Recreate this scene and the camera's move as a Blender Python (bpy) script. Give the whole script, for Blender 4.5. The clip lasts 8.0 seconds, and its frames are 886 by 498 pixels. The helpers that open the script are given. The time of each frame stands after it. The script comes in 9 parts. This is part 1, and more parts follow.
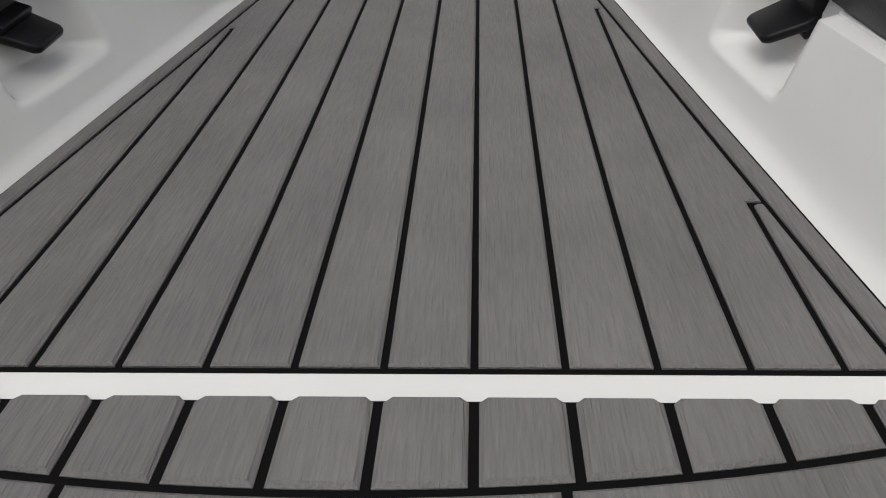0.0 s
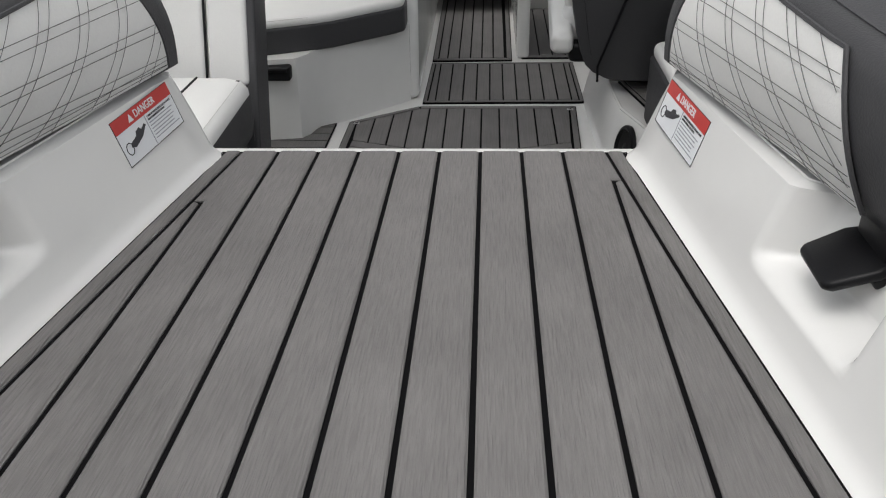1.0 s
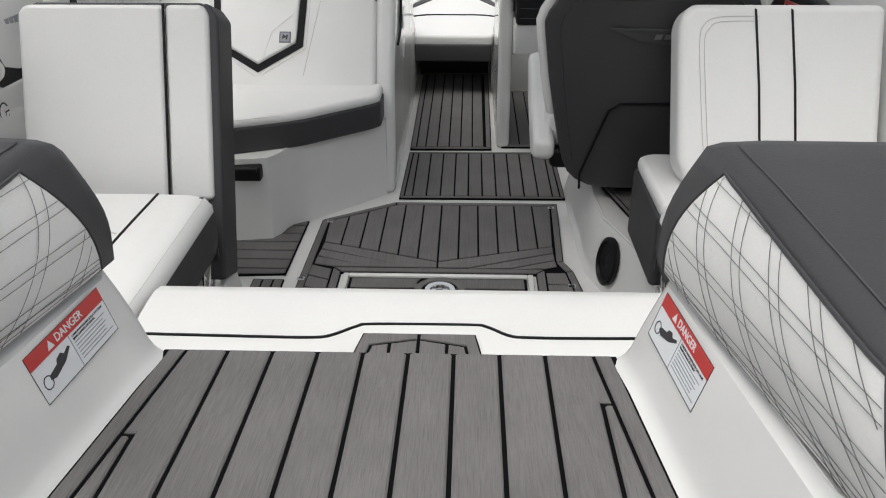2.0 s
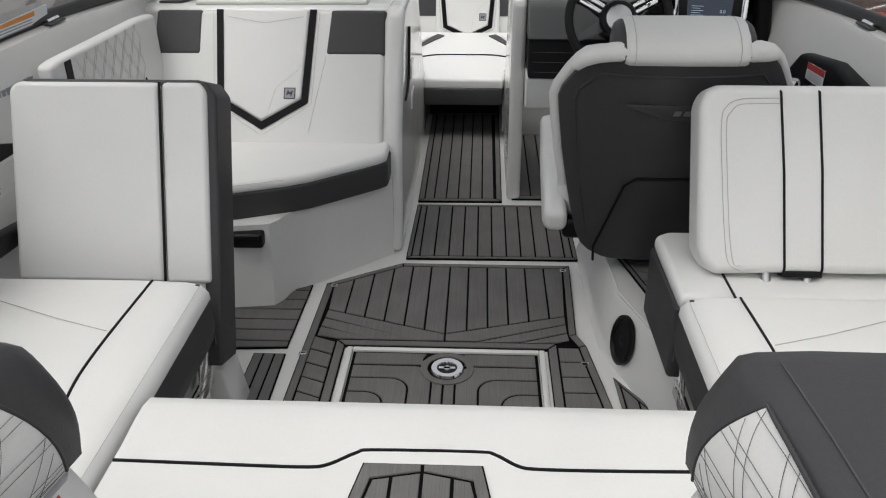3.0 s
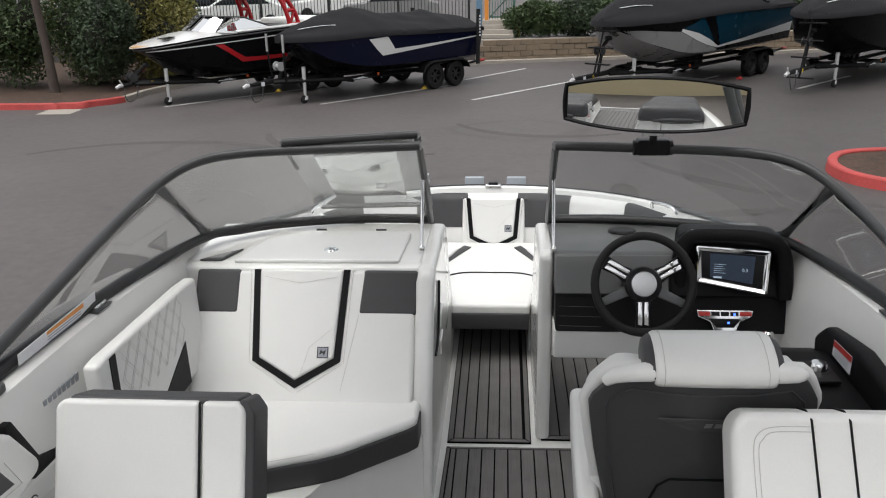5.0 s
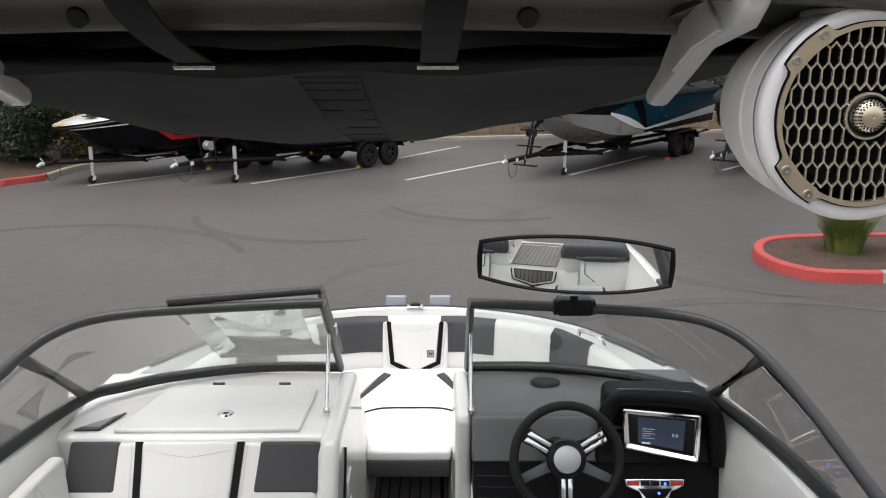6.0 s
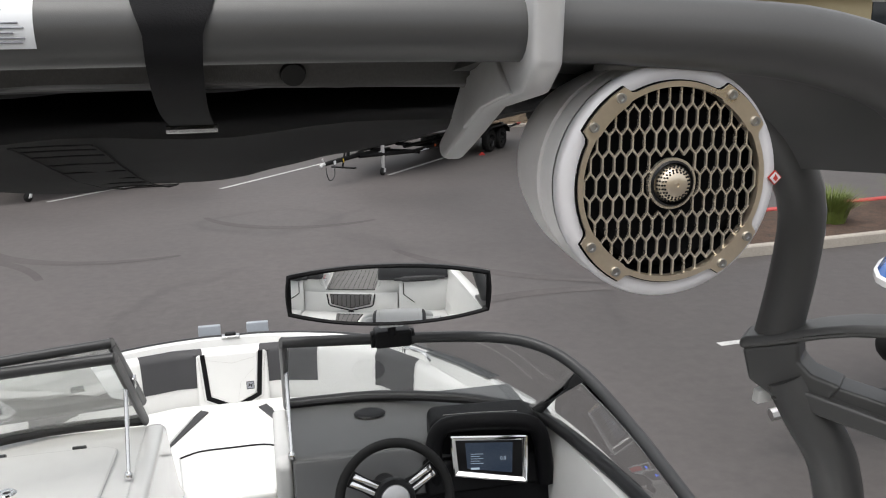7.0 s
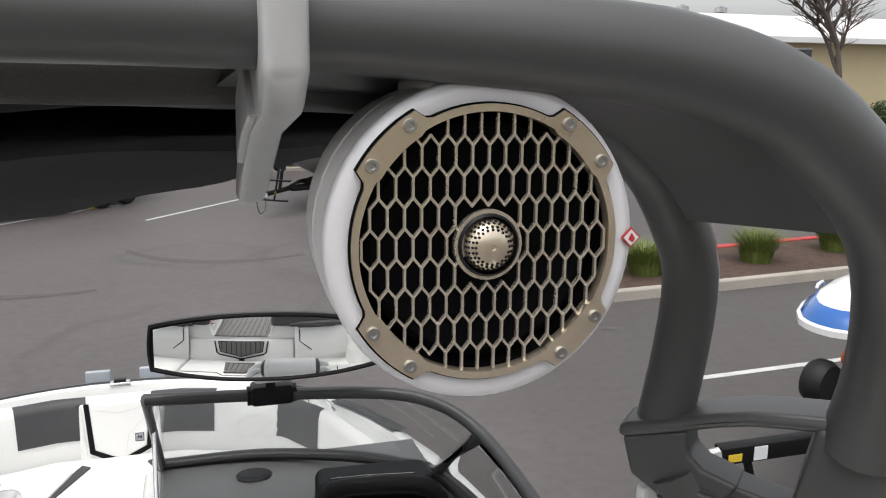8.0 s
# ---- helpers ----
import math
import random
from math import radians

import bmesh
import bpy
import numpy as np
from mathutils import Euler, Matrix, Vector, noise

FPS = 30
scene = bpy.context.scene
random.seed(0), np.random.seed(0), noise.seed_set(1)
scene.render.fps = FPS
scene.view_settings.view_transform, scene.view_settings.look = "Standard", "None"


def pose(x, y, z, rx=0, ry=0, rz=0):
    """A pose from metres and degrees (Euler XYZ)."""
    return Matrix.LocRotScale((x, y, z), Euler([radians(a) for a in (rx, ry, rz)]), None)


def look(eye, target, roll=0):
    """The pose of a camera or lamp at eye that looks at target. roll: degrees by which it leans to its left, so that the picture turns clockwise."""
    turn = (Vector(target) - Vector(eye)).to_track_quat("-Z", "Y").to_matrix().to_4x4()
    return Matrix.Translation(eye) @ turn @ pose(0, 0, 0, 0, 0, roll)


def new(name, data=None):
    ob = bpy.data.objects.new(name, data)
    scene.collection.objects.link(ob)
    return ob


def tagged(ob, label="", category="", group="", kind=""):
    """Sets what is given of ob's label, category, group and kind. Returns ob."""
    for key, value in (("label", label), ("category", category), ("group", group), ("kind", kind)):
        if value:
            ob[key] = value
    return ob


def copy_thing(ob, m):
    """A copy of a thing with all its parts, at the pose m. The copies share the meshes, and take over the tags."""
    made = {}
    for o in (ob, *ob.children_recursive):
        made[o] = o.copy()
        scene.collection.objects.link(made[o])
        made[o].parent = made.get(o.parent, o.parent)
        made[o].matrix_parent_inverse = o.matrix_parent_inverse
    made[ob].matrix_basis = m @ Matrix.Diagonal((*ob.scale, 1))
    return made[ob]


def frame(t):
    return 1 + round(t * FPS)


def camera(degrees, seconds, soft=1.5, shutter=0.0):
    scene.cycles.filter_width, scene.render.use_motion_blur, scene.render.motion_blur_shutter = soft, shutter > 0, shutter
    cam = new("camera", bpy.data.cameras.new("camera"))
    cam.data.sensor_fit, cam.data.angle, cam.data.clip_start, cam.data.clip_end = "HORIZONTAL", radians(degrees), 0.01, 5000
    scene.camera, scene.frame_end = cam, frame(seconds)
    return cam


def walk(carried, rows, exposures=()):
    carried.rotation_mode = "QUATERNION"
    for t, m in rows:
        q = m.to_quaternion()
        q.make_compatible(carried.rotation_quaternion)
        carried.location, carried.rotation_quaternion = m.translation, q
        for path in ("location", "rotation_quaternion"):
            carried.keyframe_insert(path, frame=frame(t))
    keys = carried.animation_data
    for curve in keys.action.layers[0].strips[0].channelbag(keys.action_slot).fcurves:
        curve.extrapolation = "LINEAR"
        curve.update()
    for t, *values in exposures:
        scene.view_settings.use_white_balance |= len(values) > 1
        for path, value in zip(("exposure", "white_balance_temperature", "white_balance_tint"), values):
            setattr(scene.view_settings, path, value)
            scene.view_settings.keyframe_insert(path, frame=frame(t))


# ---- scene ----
cam = camera(56.4, 8.0, soft=1.1)
PATH = [
    (0, (0.076, 0.32, 1.111), (-0.017, 1.959, -0.031), -2.0),
    (0.5, (0.075, 0.446, 1.143), (-0.03, 2.121, 0.055), -1.8),
    (1, (0.082, 0.544, 1.181), (-0.025, 2.256, 0.153), -1.4),
    (1.5, (0.088, 0.631, 1.238), (0.015, 2.38, 0.271), -0.5),
    (1.7, (0.088, 0.68, 1.262), (0.029, 2.446, 0.321), -0.2),
    (2.8, (0.083, 0.902, 1.413), (0.016, 2.673, 0.485), 0.0),
    (3, (0.089, 0.933, 1.436), (0.004, 2.707, 0.517), -0.3),
    (3.5, (0.097, 0.996, 1.539), (-0.078, 2.787, 0.666), -1.0),
    (4, (0.108, 1.016, 1.642), (-0.114, 2.831, 0.832), -0.0),
    (4.2, (0.1, 1.014, 1.681), (-0.126, 2.845, 0.909), 0.3),
    (5.3, (0.056, 1.155, 1.954), (-0.033, 3.068, 1.377), -1.1),
    (5.5, (0.076, 1.232, 1.993), (0.024, 3.157, 1.455), -0.6),
    (6, (0.153, 1.42, 2.133), (0.158, 3.362, 1.656), -0.0),
    (6.5, (0.178, 1.508, 2.21), (0.351, 3.441, 1.726), -0.2),
    (7, (0.222, 1.589, 2.199), (0.642, 3.483, 1.714), -1.0),
    (7.5, (0.333, 1.69, 2.182), (0.89, 3.559, 1.736), -0.7),
    (8, (0.423, 1.785, 2.176), (0.989, 3.66, 1.771), 0.5),
]
walk(cam, [(t, look(eye, target, roll)) for t, eye, target, roll in PATH], exposures=((0, -0.02), (0.5, 0.25), (1.0, 0.38), (1.5, 0.48), (2.8, 0.26), (3.0, 0.25), (3.5, 0.3), (4.0, 0.48), (5.5, 0.52), (6.0, 0.67), (6.5, 0.68), (7.0, 0.66), (8.0, 0.72)))

# ---- world, sun and exposure ----
world = bpy.data.worlds.new("sky")
world.use_nodes = True
scene.world = world
wn, wl = world.node_tree.nodes, world.node_tree.links
wn.clear()
sky = wn.new("ShaderNodeTexSky")
sky.sky_type, sky.sun_disc = "NISHITA", False
sky.sun_elevation, sky.sun_rotation, sky.dust_density = radians(72.2), radians(218.7), 4.0
veil = wn.new("ShaderNodeHueSaturation")
veil.inputs["Saturation"].default_value = 0.15
back = wn.new("ShaderNodeBackground")
back.inputs["Strength"].default_value = 0.15
wout = wn.new("ShaderNodeOutputWorld")
wl.new(sky.outputs["Color"], veil.inputs["Color"])
wl.new(veil.outputs["Color"], back.inputs["Color"])
wl.new(back.outputs["Background"], wout.inputs["Surface"])
sun = new("sun", bpy.data.lights.new("sun", "SUN"))
sun.data.energy, sun.data.angle, sun.data.color = 0.60, radians(55), (1.0, 0.95, 0.88)
sun.matrix_world = look((-4, -5, 20), (0, 0, 0))

# ---- geometry helpers ----
GROUND = -1.05


def thing(name, label, category, at=(0, 0, 0), group="", kind=""):
    ob = new(name)
    ob.empty_display_size = 0.1
    ob.location = at
    return tagged(ob, label, category, group, kind)


def base_of(ob):
    p = Vector((0, 0, 0))
    while ob:
        p += ob.location
        ob = ob.parent
    return p


def finish(bm, sharp=38):
    bmesh.ops.remove_doubles(bm, verts=bm.verts, dist=1e-5)
    bmesh.ops.recalc_face_normals(bm, faces=bm.faces)
    lim = radians(sharp)
    for f in bm.faces:
        f.smooth = True
    for e in bm.edges:
        e.smooth = len(e.link_faces) == 2 and e.calc_face_angle(0) < lim
    return bm


def part(name, bm, material, parent=None, label="", weighted=False, sharp=38):
    """Links a bmesh, given in world coordinates, as one mesh under a thing or a part."""
    finish(bm, sharp)
    me = bpy.data.meshes.new(name)
    if parent:
        bmesh.ops.translate(bm, verts=bm.verts, vec=-base_of(parent))
    bm.to_mesh(me)
    bm.free()
    me.materials.append(material)
    ob = new(name, me)
    if parent:
        ob.parent = parent
    if weighted:
        wm = ob.modifiers.new("normals", "WEIGHTED_NORMAL")
        wm.keep_sharp = True
    return tagged(ob, label)


def solo(name, bm, material, label, category, group="", kind="", weighted=False, sharp=38):
    return tagged(part(name, bm, material, None, label, weighted, sharp), label, category, group, kind)


def rings(rows, closed=True, caps=True):
    """Skins rows of points, each row a ring (closed) or an open line."""
    bm = bmesh.new()
    vs = [[bm.verts.new(p) for p in r] for r in rows]
    n = len(vs[0])
    for a, b in zip(vs, vs[1:]):
        for i in range(n if closed else n - 1):
            j = (i + 1) % n
            bm.faces.new((a[i], a[j], b[j], b[i]))
    if caps and closed:
        bm.faces.new(vs[0])
        bm.faces.new(list(reversed(vs[-1])))
    return bm


def bevel(bm, r, seg=3, sharp=30):
    edges = [e for e in bm.edges if len(e.link_faces) == 2 and e.calc_face_angle(0) > radians(sharp)]
    bmesh.ops.bevel(bm, geom=edges, offset=r, segments=seg, profile=0.5, affect="EDGES", clamp_overlap=True)
    return bm


def box(x0, x1, y0, y1, z0, z1, r=0.0, seg=3):
    bm = rings([[(x0, y0, z), (x1, y0, z), (x1, y1, z), (x0, y1, z)] for z in (z0, z1)])
    bmesh.ops.recalc_face_normals(bm, faces=bm.faces)
    return bevel(bm, r, seg) if r else bm


def frame_of(o, u, v):
    """A matrix whose x and y run along u and v (v made square to u), at o."""
    u = Vector(u).normalized()
    n = u.cross(Vector(v)).normalized()
    v = n.cross(u)
    m = Matrix((u, v, n)).transposed().to_4x4()
    m.translation = o
    return m


def slab(poly, d0, d1, m=None, r=0.0, seg=3, sharp=30):
    """A flat outline in the plane of m, from depth d0 to d1 along its normal, edges rounded by r."""
    bm = rings([[(x, y, d) for x, y in poly] for d in (d0, d1)])
    bmesh.ops.recalc_face_normals(bm, faces=bm.faces)
    if r:
        bevel(bm, r, seg, sharp)
    if m:
        bmesh.ops.transform(bm, matrix=m, verts=bm.verts)
    return bm


def curve_points(pts, n=8, closed=False):
    """A smooth line through the points."""
    p = [Vector(q) for q in pts]
    out = []
    k = len(p)
    for i in range(k if closed else k - 1):
        if closed:
            a, b, c, d = p[i - 1], p[i], p[(i + 1) % k], p[(i + 2) % k]
        else:
            a, b, c, d = p[max(i - 1, 0)], p[i], p[i + 1], p[min(i + 2, k - 1)]
        for j in range(n):
            t = j / n
            out.append(0.5 * (2 * b + (c - a) * t + (2 * a - 5 * b + 4 * c - d) * t * t + (3 * b - 3 * c + d - a) * t ** 3))
    if not closed:
        out.append(p[-1])
    return out


def tube(pts, r, n=10, closed=False, smooth=0, flat=1.0, up=(0, 0, 1)):
    """A round bar along points; r may be a list. flat: height of the section against its width."""
    p = curve_points(pts, smooth, closed) if smooth else [Vector(q) for q in pts]
    k = len(p)
    rr = r if isinstance(r, (list, tuple)) else [r] * k
    if len(rr) != k:
        rr = [rr[min(int(i * len(rr) / k), len(rr) - 1)] for i in range(k)]
    rows = []
    side = None
    for i, q in enumerate(p):
        if closed:
            d = p[(i + 1) % k] - p[i - 1]
        else:
            d = p[min(i + 1, k - 1)] - p[max(i - 1, 0)]
        d.normalize()
        if side is None:
            side = d.cross(Vector(up))
            if side.length < 1e-3:
                side = d.cross(Vector((1, 0, 0)))
        side = (side - d * side.dot(d)).normalized()
        nrm = side.cross(d)
        rows.append([q + rr[i] * (math.cos(a) * side + flat * math.sin(a) * nrm) for a in (2 * math.pi * j / n for j in range(n))])
    if closed:
        rows.append(rows[0])
    return rings(rows, True, not closed)


def lathe(profile, m=None, n=32):
    """Turns (radius, height) pairs about the z of m."""
    bm = bmesh.new()
    vs = []
    for r, h in profile:
        if r < 1e-6:
            vs.append([bm.verts.new((0, 0, h))])
        else:
            vs.append([bm.verts.new((r * math.cos(2 * math.pi * j / n), r * math.sin(2 * math.pi * j / n), h)) for j in range(n)])
    for a, b in zip(vs, vs[1:]):
        for j in range(n):
            i = (j + 1) % n
            if len(a) == 1 and len(b) == 1:
                continue
            if len(a) == 1:
                bm.faces.new((a[0], b[i], b[j]))
            elif len(b) == 1:
                bm.faces.new((a[j], a[i], b[0]))
            else:
                bm.faces.new((a[j], a[i], b[i], b[j]))
    if m:
        bmesh.ops.transform(bm, matrix=m, verts=bm.verts)
    return bm


def join(*bms):
    out = bmesh.new()
    for b in bms:
        me = bpy.data.meshes.new("tmp")
        b.to_mesh(me)
        b.free()
        out.from_mesh(me)
        bpy.data.meshes.remove(me)
    return out


def clip_half(poly, a, b, c):
    """The side a x + b y <= c of a flat outline."""
    out = []
    for i, p in enumerate(poly):
        q = poly[(i + 1) % len(poly)]
        dp, dq = a * p[0] + b * p[1] - c, a * q[0] + b * q[1] - c
        if dp <= 0:
            out.append(p)
        if dp * dq < 0:
            t = dp / (dp - dq)
            out.append((p[0] + t * (q[0] - p[0]), p[1] + t * (q[1] - p[1])))
    return out


def area2(poly):
    return sum(p[0] * q[1] - q[0] * p[1] for p, q in zip(poly, poly[1:] + poly[:1])) / 2


def inset(poly, d):
    """A flat outline drawn in by d."""
    if area2(poly) < 0:
        poly = poly[::-1]
    clean = [p for i, p in enumerate(poly) if math.dist(p, poly[i - 1]) > 1e-4]
    out = []
    n = len(clean)
    for i in range(n):
        a, b, c = Vector(clean[i - 1]), Vector(clean[i]), Vector(clean[(i + 1) % n])
        u, v = (b - a).normalized(), (c - b).normalized()
        nu, nv = Vector((-u.y, u.x)), Vector((-v.y, v.x))
        s = nu + nv
        k = s.length_squared
        s = s * (2 * d / k) if k > 0.2 else nu * d
        if s.length > 3 * d:
            s = s.normalized() * 3 * d
        out.append((b.x + s.x, b.y + s.y))
    return out


def plank_mesh(poly, z0, z1, gap=0.002, ch=0.003, m=None):
    """One foam plank: an outline with a seam round it and a chamfered top."""
    a = inset(poly, gap)
    b = inset(poly, gap + ch)
    if len(a) < 3 or len(b) != len(a) or area2(a) < 2e-5 or area2(b) < 1e-5:
        return None
    bm = rings([[(x, y, z0) for x, y in a], [(x, y, z1 - ch * 0.8) for x, y in a], [(x, y, z1) for x, y in b]])
    if m:
        bmesh.ops.transform(bm, matrix=m, verts=bm.verts)
    return bm


def planks_in(poly, pitch, start=0.0, angle=0.0):
    """Cuts a flat outline into strips, pitch wide, that run along y turned by angle degrees."""
    ca, sa = math.cos(radians(angle)), math.sin(radians(angle))
    dist = [p[0] * ca + p[1] * sa for p in poly]
    k0, k1 = math.floor((min(dist) - start) / pitch), math.ceil((max(dist) - start) / pitch)
    out = []
    for k in range(k0, k1):
        q = clip_half(poly, ca, sa, start + (k + 1) * pitch)
        q = clip_half(q, -ca, -sa, -(start + k * pitch)) if len(q) > 2 else q
        if len(q) > 2 and abs(area2(q)) > 1.2e-4:
            out.append(q)
    return out


def foam_mat(ob, outline, pieces, z, m=None, t0=0.0065, t1=0.010, gap=0.0031, ch=0.0016, base_label=""):
    """A foam mat on a black sheet: the sheet, then each plank as a part."""
    part("backing", slab(outline, z, z + t0, m), M["seam"], ob, base_label or "black rubber backing seen in the seams")
    for poly in pieces:
        bm = plank_mesh(poly, z + t0, z + t1, gap, ch, m)
        if bm:
            part("plank", bm, M["eva"], ob, sharp=20)


def stitch(pts, r=0.0011):
    return tube(pts, r, 4)


def writing(text, size, m, material, parent, name="lettering", depth=0.0006, align="CENTER"):
    cu = bpy.data.curves.new(name, "FONT")
    cu.body, cu.size, cu.extrude, cu.align_x, cu.align_y = text, size, depth, align, "CENTER"
    tmp = bpy.data.objects.new(name, cu)
    me = bpy.data.meshes.new_from_object(tmp)
    bpy.data.objects.remove(tmp)
    bm = bmesh.new()
    bm.from_mesh(me)
    bpy.data.meshes.remove(me)
    bmesh.ops.transform(bm, matrix=m, verts=bm.verts)
    return part(name, bm, material, parent)


# ---- materials ----
M = {}


def pmat(name, col, rough=0.5, metal=0.0, var=0.08, vscale=3.0, fine=60.0, bump=0.0, bscale=300.0, spec=0.5, coat=0.0, stretch=(1, 1, 1), rvar=0.06, island=0.0):
    """A surface with broad and fine variation of tone, some of gloss, and a fine relief."""
    ma = bpy.data.materials.new(name)
    ma.use_nodes = True
    nt = ma.node_tree
    no, li = nt.nodes, nt.links
    bs = no["Principled BSDF"]
    bs.inputs["Roughness"].default_value, bs.inputs["Metallic"].default_value = rough, metal
    bs.inputs["Specular IOR Level"].default_value = spec
    bs.inputs["Coat Weight"].default_value, bs.inputs["Coat Roughness"].default_value = coat, 0.06
    tc = no.new("ShaderNodeTexCoord")
    mp = no.new("ShaderNodeMapping")
    mp.inputs["Scale"].default_value = stretch
    li.new(tc.outputs["Object"], mp.inputs["Vector"])
    big, small = no.new("ShaderNodeTexNoise"), no.new("ShaderNodeTexNoise")
    big.inputs["Scale"].default_value, big.inputs["Detail"].default_value = vscale, 5
    small.inputs["Scale"].default_value, small.inputs["Detail"].default_value = fine, 3
    li.new(tc.outputs["Object"], big.inputs["Vector"])
    li.new(mp.outputs["Vector"], small.inputs["Vector"])
    mix = no.new("ShaderNodeMath")
    mix.operation = "ADD"
    li.new(big.outputs["Fac"], mix.inputs[0])
    li.new(small.outputs["Fac"], mix.inputs[1])
    tone = mix
    if island:
        info = no.new("ShaderNodeObjectInfo")
        add = no.new("ShaderNodeMath")
        add.operation = "MULTIPLY_ADD"
        add.inputs[1].default_value = island
        li.new(info.outputs["Random"], add.inputs[0])
        li.new(mix.outputs[0], add.inputs[2])
        tone = add
    rng = no.new("ShaderNodeMapRange")
    rng.inputs["From Min"].default_value, rng.inputs["From Max"].default_value = 0.6, 1.4 + island
    rng.inputs["To Min"].default_value, rng.inputs["To Max"].default_value = 1 - var, 1 + var
    li.new(tone.outputs[0], rng.inputs["Value"])
    mul = no.new("ShaderNodeVectorMath")
    mul.operation = "SCALE"
    mul.inputs[0].default_value = col
    li.new(rng.outputs["Result"], mul.inputs["Scale"])
    li.new(mul.outputs["Vector"], bs.inputs["Base Color"])
    rr = no.new("ShaderNodeMapRange")
    rr.inputs["From Min"].default_value, rr.inputs["From Max"].default_value = 0.3, 0.7
    rr.inputs["To Min"].default_value, rr.inputs["To Max"].default_value = max(rough - rvar, 0.02), min(rough + rvar, 1)
    li.new(big.outputs["Fac"], rr.inputs["Value"])
    li.new(rr.outputs["Result"], bs.inputs["Roughness"])
    if bump:
        bn = no.new("ShaderNodeTexNoise")
        bn.inputs["Scale"].default_value, bn.inputs["Detail"].default_value = bscale, 2
        li.new(mp.outputs["Vector"], bn.inputs["Vector"])
        bp = no.new("ShaderNodeBump")
        bp.inputs["Strength"].default_value, bp.inputs["Distance"].default_value = bump, 0.002
        li.new(bn.outputs["Fac"], bp.inputs["Height"])
        li.new(bp.outputs["Normal"], bs.inputs["Normal"])
    M[name] = ma
    return ma


pmat("gelcoat", (0.745, 0.745, 0.728), 0.16, var=0.02, vscale=2, fine=20, coat=0.3, rvar=0.05)
pmat("vinyl_white", (0.755, 0.755, 0.738), 0.42, var=0.035, vscale=5, fine=300, bump=0.22, bscale=420)
pmat("vinyl_grey", (0.050, 0.050, 0.053), 0.5, spec=0.36, var=0.10, vscale=5, fine=300, bump=0.26, bscale=420)
pmat("vinyl_black", (0.007, 0.007, 0.008), 0.45, spec=0.12, var=0.1, vscale=5, fine=300, bump=0.18, bscale=900)
pmat("piping", (0.008, 0.008, 0.009), 0.5, spec=0.2)
pmat("emblem_grey", (0.16, 0.16, 0.16), 0.4, var=0.05)
pmat("thread", (0.07, 0.07, 0.075), 0.8)
pmat("thread_quilt", (0.10, 0.10, 0.10), 0.8)
pmat("thread_pale", (0.50, 0.49, 0.47), 0.8)
pmat("eva", (0.155, 0.150, 0.147), 0.78, var=0.27, vscale=7, fine=3.0, bump=0.75, bscale=3.0, stretch=(190, 2.2, 190), spec=0.25, island=0.12)
pmat("seam", (0.0045, 0.0045, 0.005), 0.8, spec=0.06)
pmat("chrome", (0.80, 0.80, 0.80), 0.09, metal=1.0, var=0.03)
pmat("steel", (0.55, 0.55, 0.55), 0.3, metal=1.0, var=0.05)
pmat("tower_grey", (0.070, 0.070, 0.070), 0.38, var=0.05, vscale=6, fine=500, bump=0.06, bscale=1400)
pmat("bracket_silver", (0.60, 0.60, 0.60), 0.42, metal=0.35, var=0.05, bump=0.05, bscale=900)
pmat("frame_black", (0.014, 0.014, 0.015), 0.4, var=0.1, bump=0.05, bscale=800, spec=0.4)
pmat("frame_grey", (0.045, 0.046, 0.048), 0.42, var=0.06, bump=0.05, bscale=800)
pmat("rubber", (0.010, 0.010, 0.010), 0.55, spec=0.3, var=0.12, bump=0.1)
pmat("plastic_black", (0.007, 0.007, 0.008), 0.38, spec=0.22, var=0.1, bump=0.06, bscale=700)
pmat("speaker_white", (0.86, 0.85, 0.84), 0.3, var=0.03)
pmat("speaker_ring", (0.78, 0.77, 0.79), 0.3, metal=0.05, var=0.03)
pmat("skirt_cloth", (0.085, 0.084, 0.083), 0.8, var=0.15, vscale=9, fine=300, bump=0.25, bscale=500, spec=0.2)
pmat("champagne", (0.78, 0.68, 0.54), 0.32, metal=0.85, var=0.06, vscale=14, fine=200)
pmat("grille_metal", (0.82, 0.75, 0.64), 0.28, metal=0.8, var=0.08, vscale=14)
pmat("canvas", (0.019, 0.019, 0.020), 0.85, var=0.18, vscale=4, fine=300, bump=0.3, bscale=700, spec=0.2)
pmat("webbing", (0.008, 0.008, 0.009), 0.8, spec=0.2, bump=0.3, bscale=600)
pmat("label_white", (0.72, 0.74, 0.76), 0.4, var=0.03)
pmat("label_red", (0.50, 0.035, 0.03), 0.4, var=0.04)
pmat("label_orange", (0.75, 0.28, 0.05), 0.4, var=0.04)
pmat("ink", (0.03, 0.03, 0.035), 0.5)
pmat("ink_grey", (0.30, 0.31, 0.34), 0.5)
pmat("asphalt", (0.093, 0.0835, 0.0812), 0.62, var=0.22, vscale=0.5, fine=9.0, bump=0.35, bscale=90, spec=0.5)
pmat("tyre_black", (0.082, 0.074, 0.072), 0.8, var=0.25, vscale=2, fine=12)
pmat("paint_line", (0.50, 0.50, 0.49), 0.7, var=0.25, vscale=4, fine=40)
pmat("kerb_red", (0.42, 0.060, 0.055), 0.7, var=0.2, vscale=3, fine=30, bump=0.3, bscale=60)
pmat("concrete", (0.34, 0.31, 0.27), 0.85, var=0.15, vscale=2, fine=30, bump=0.4, bscale=70)
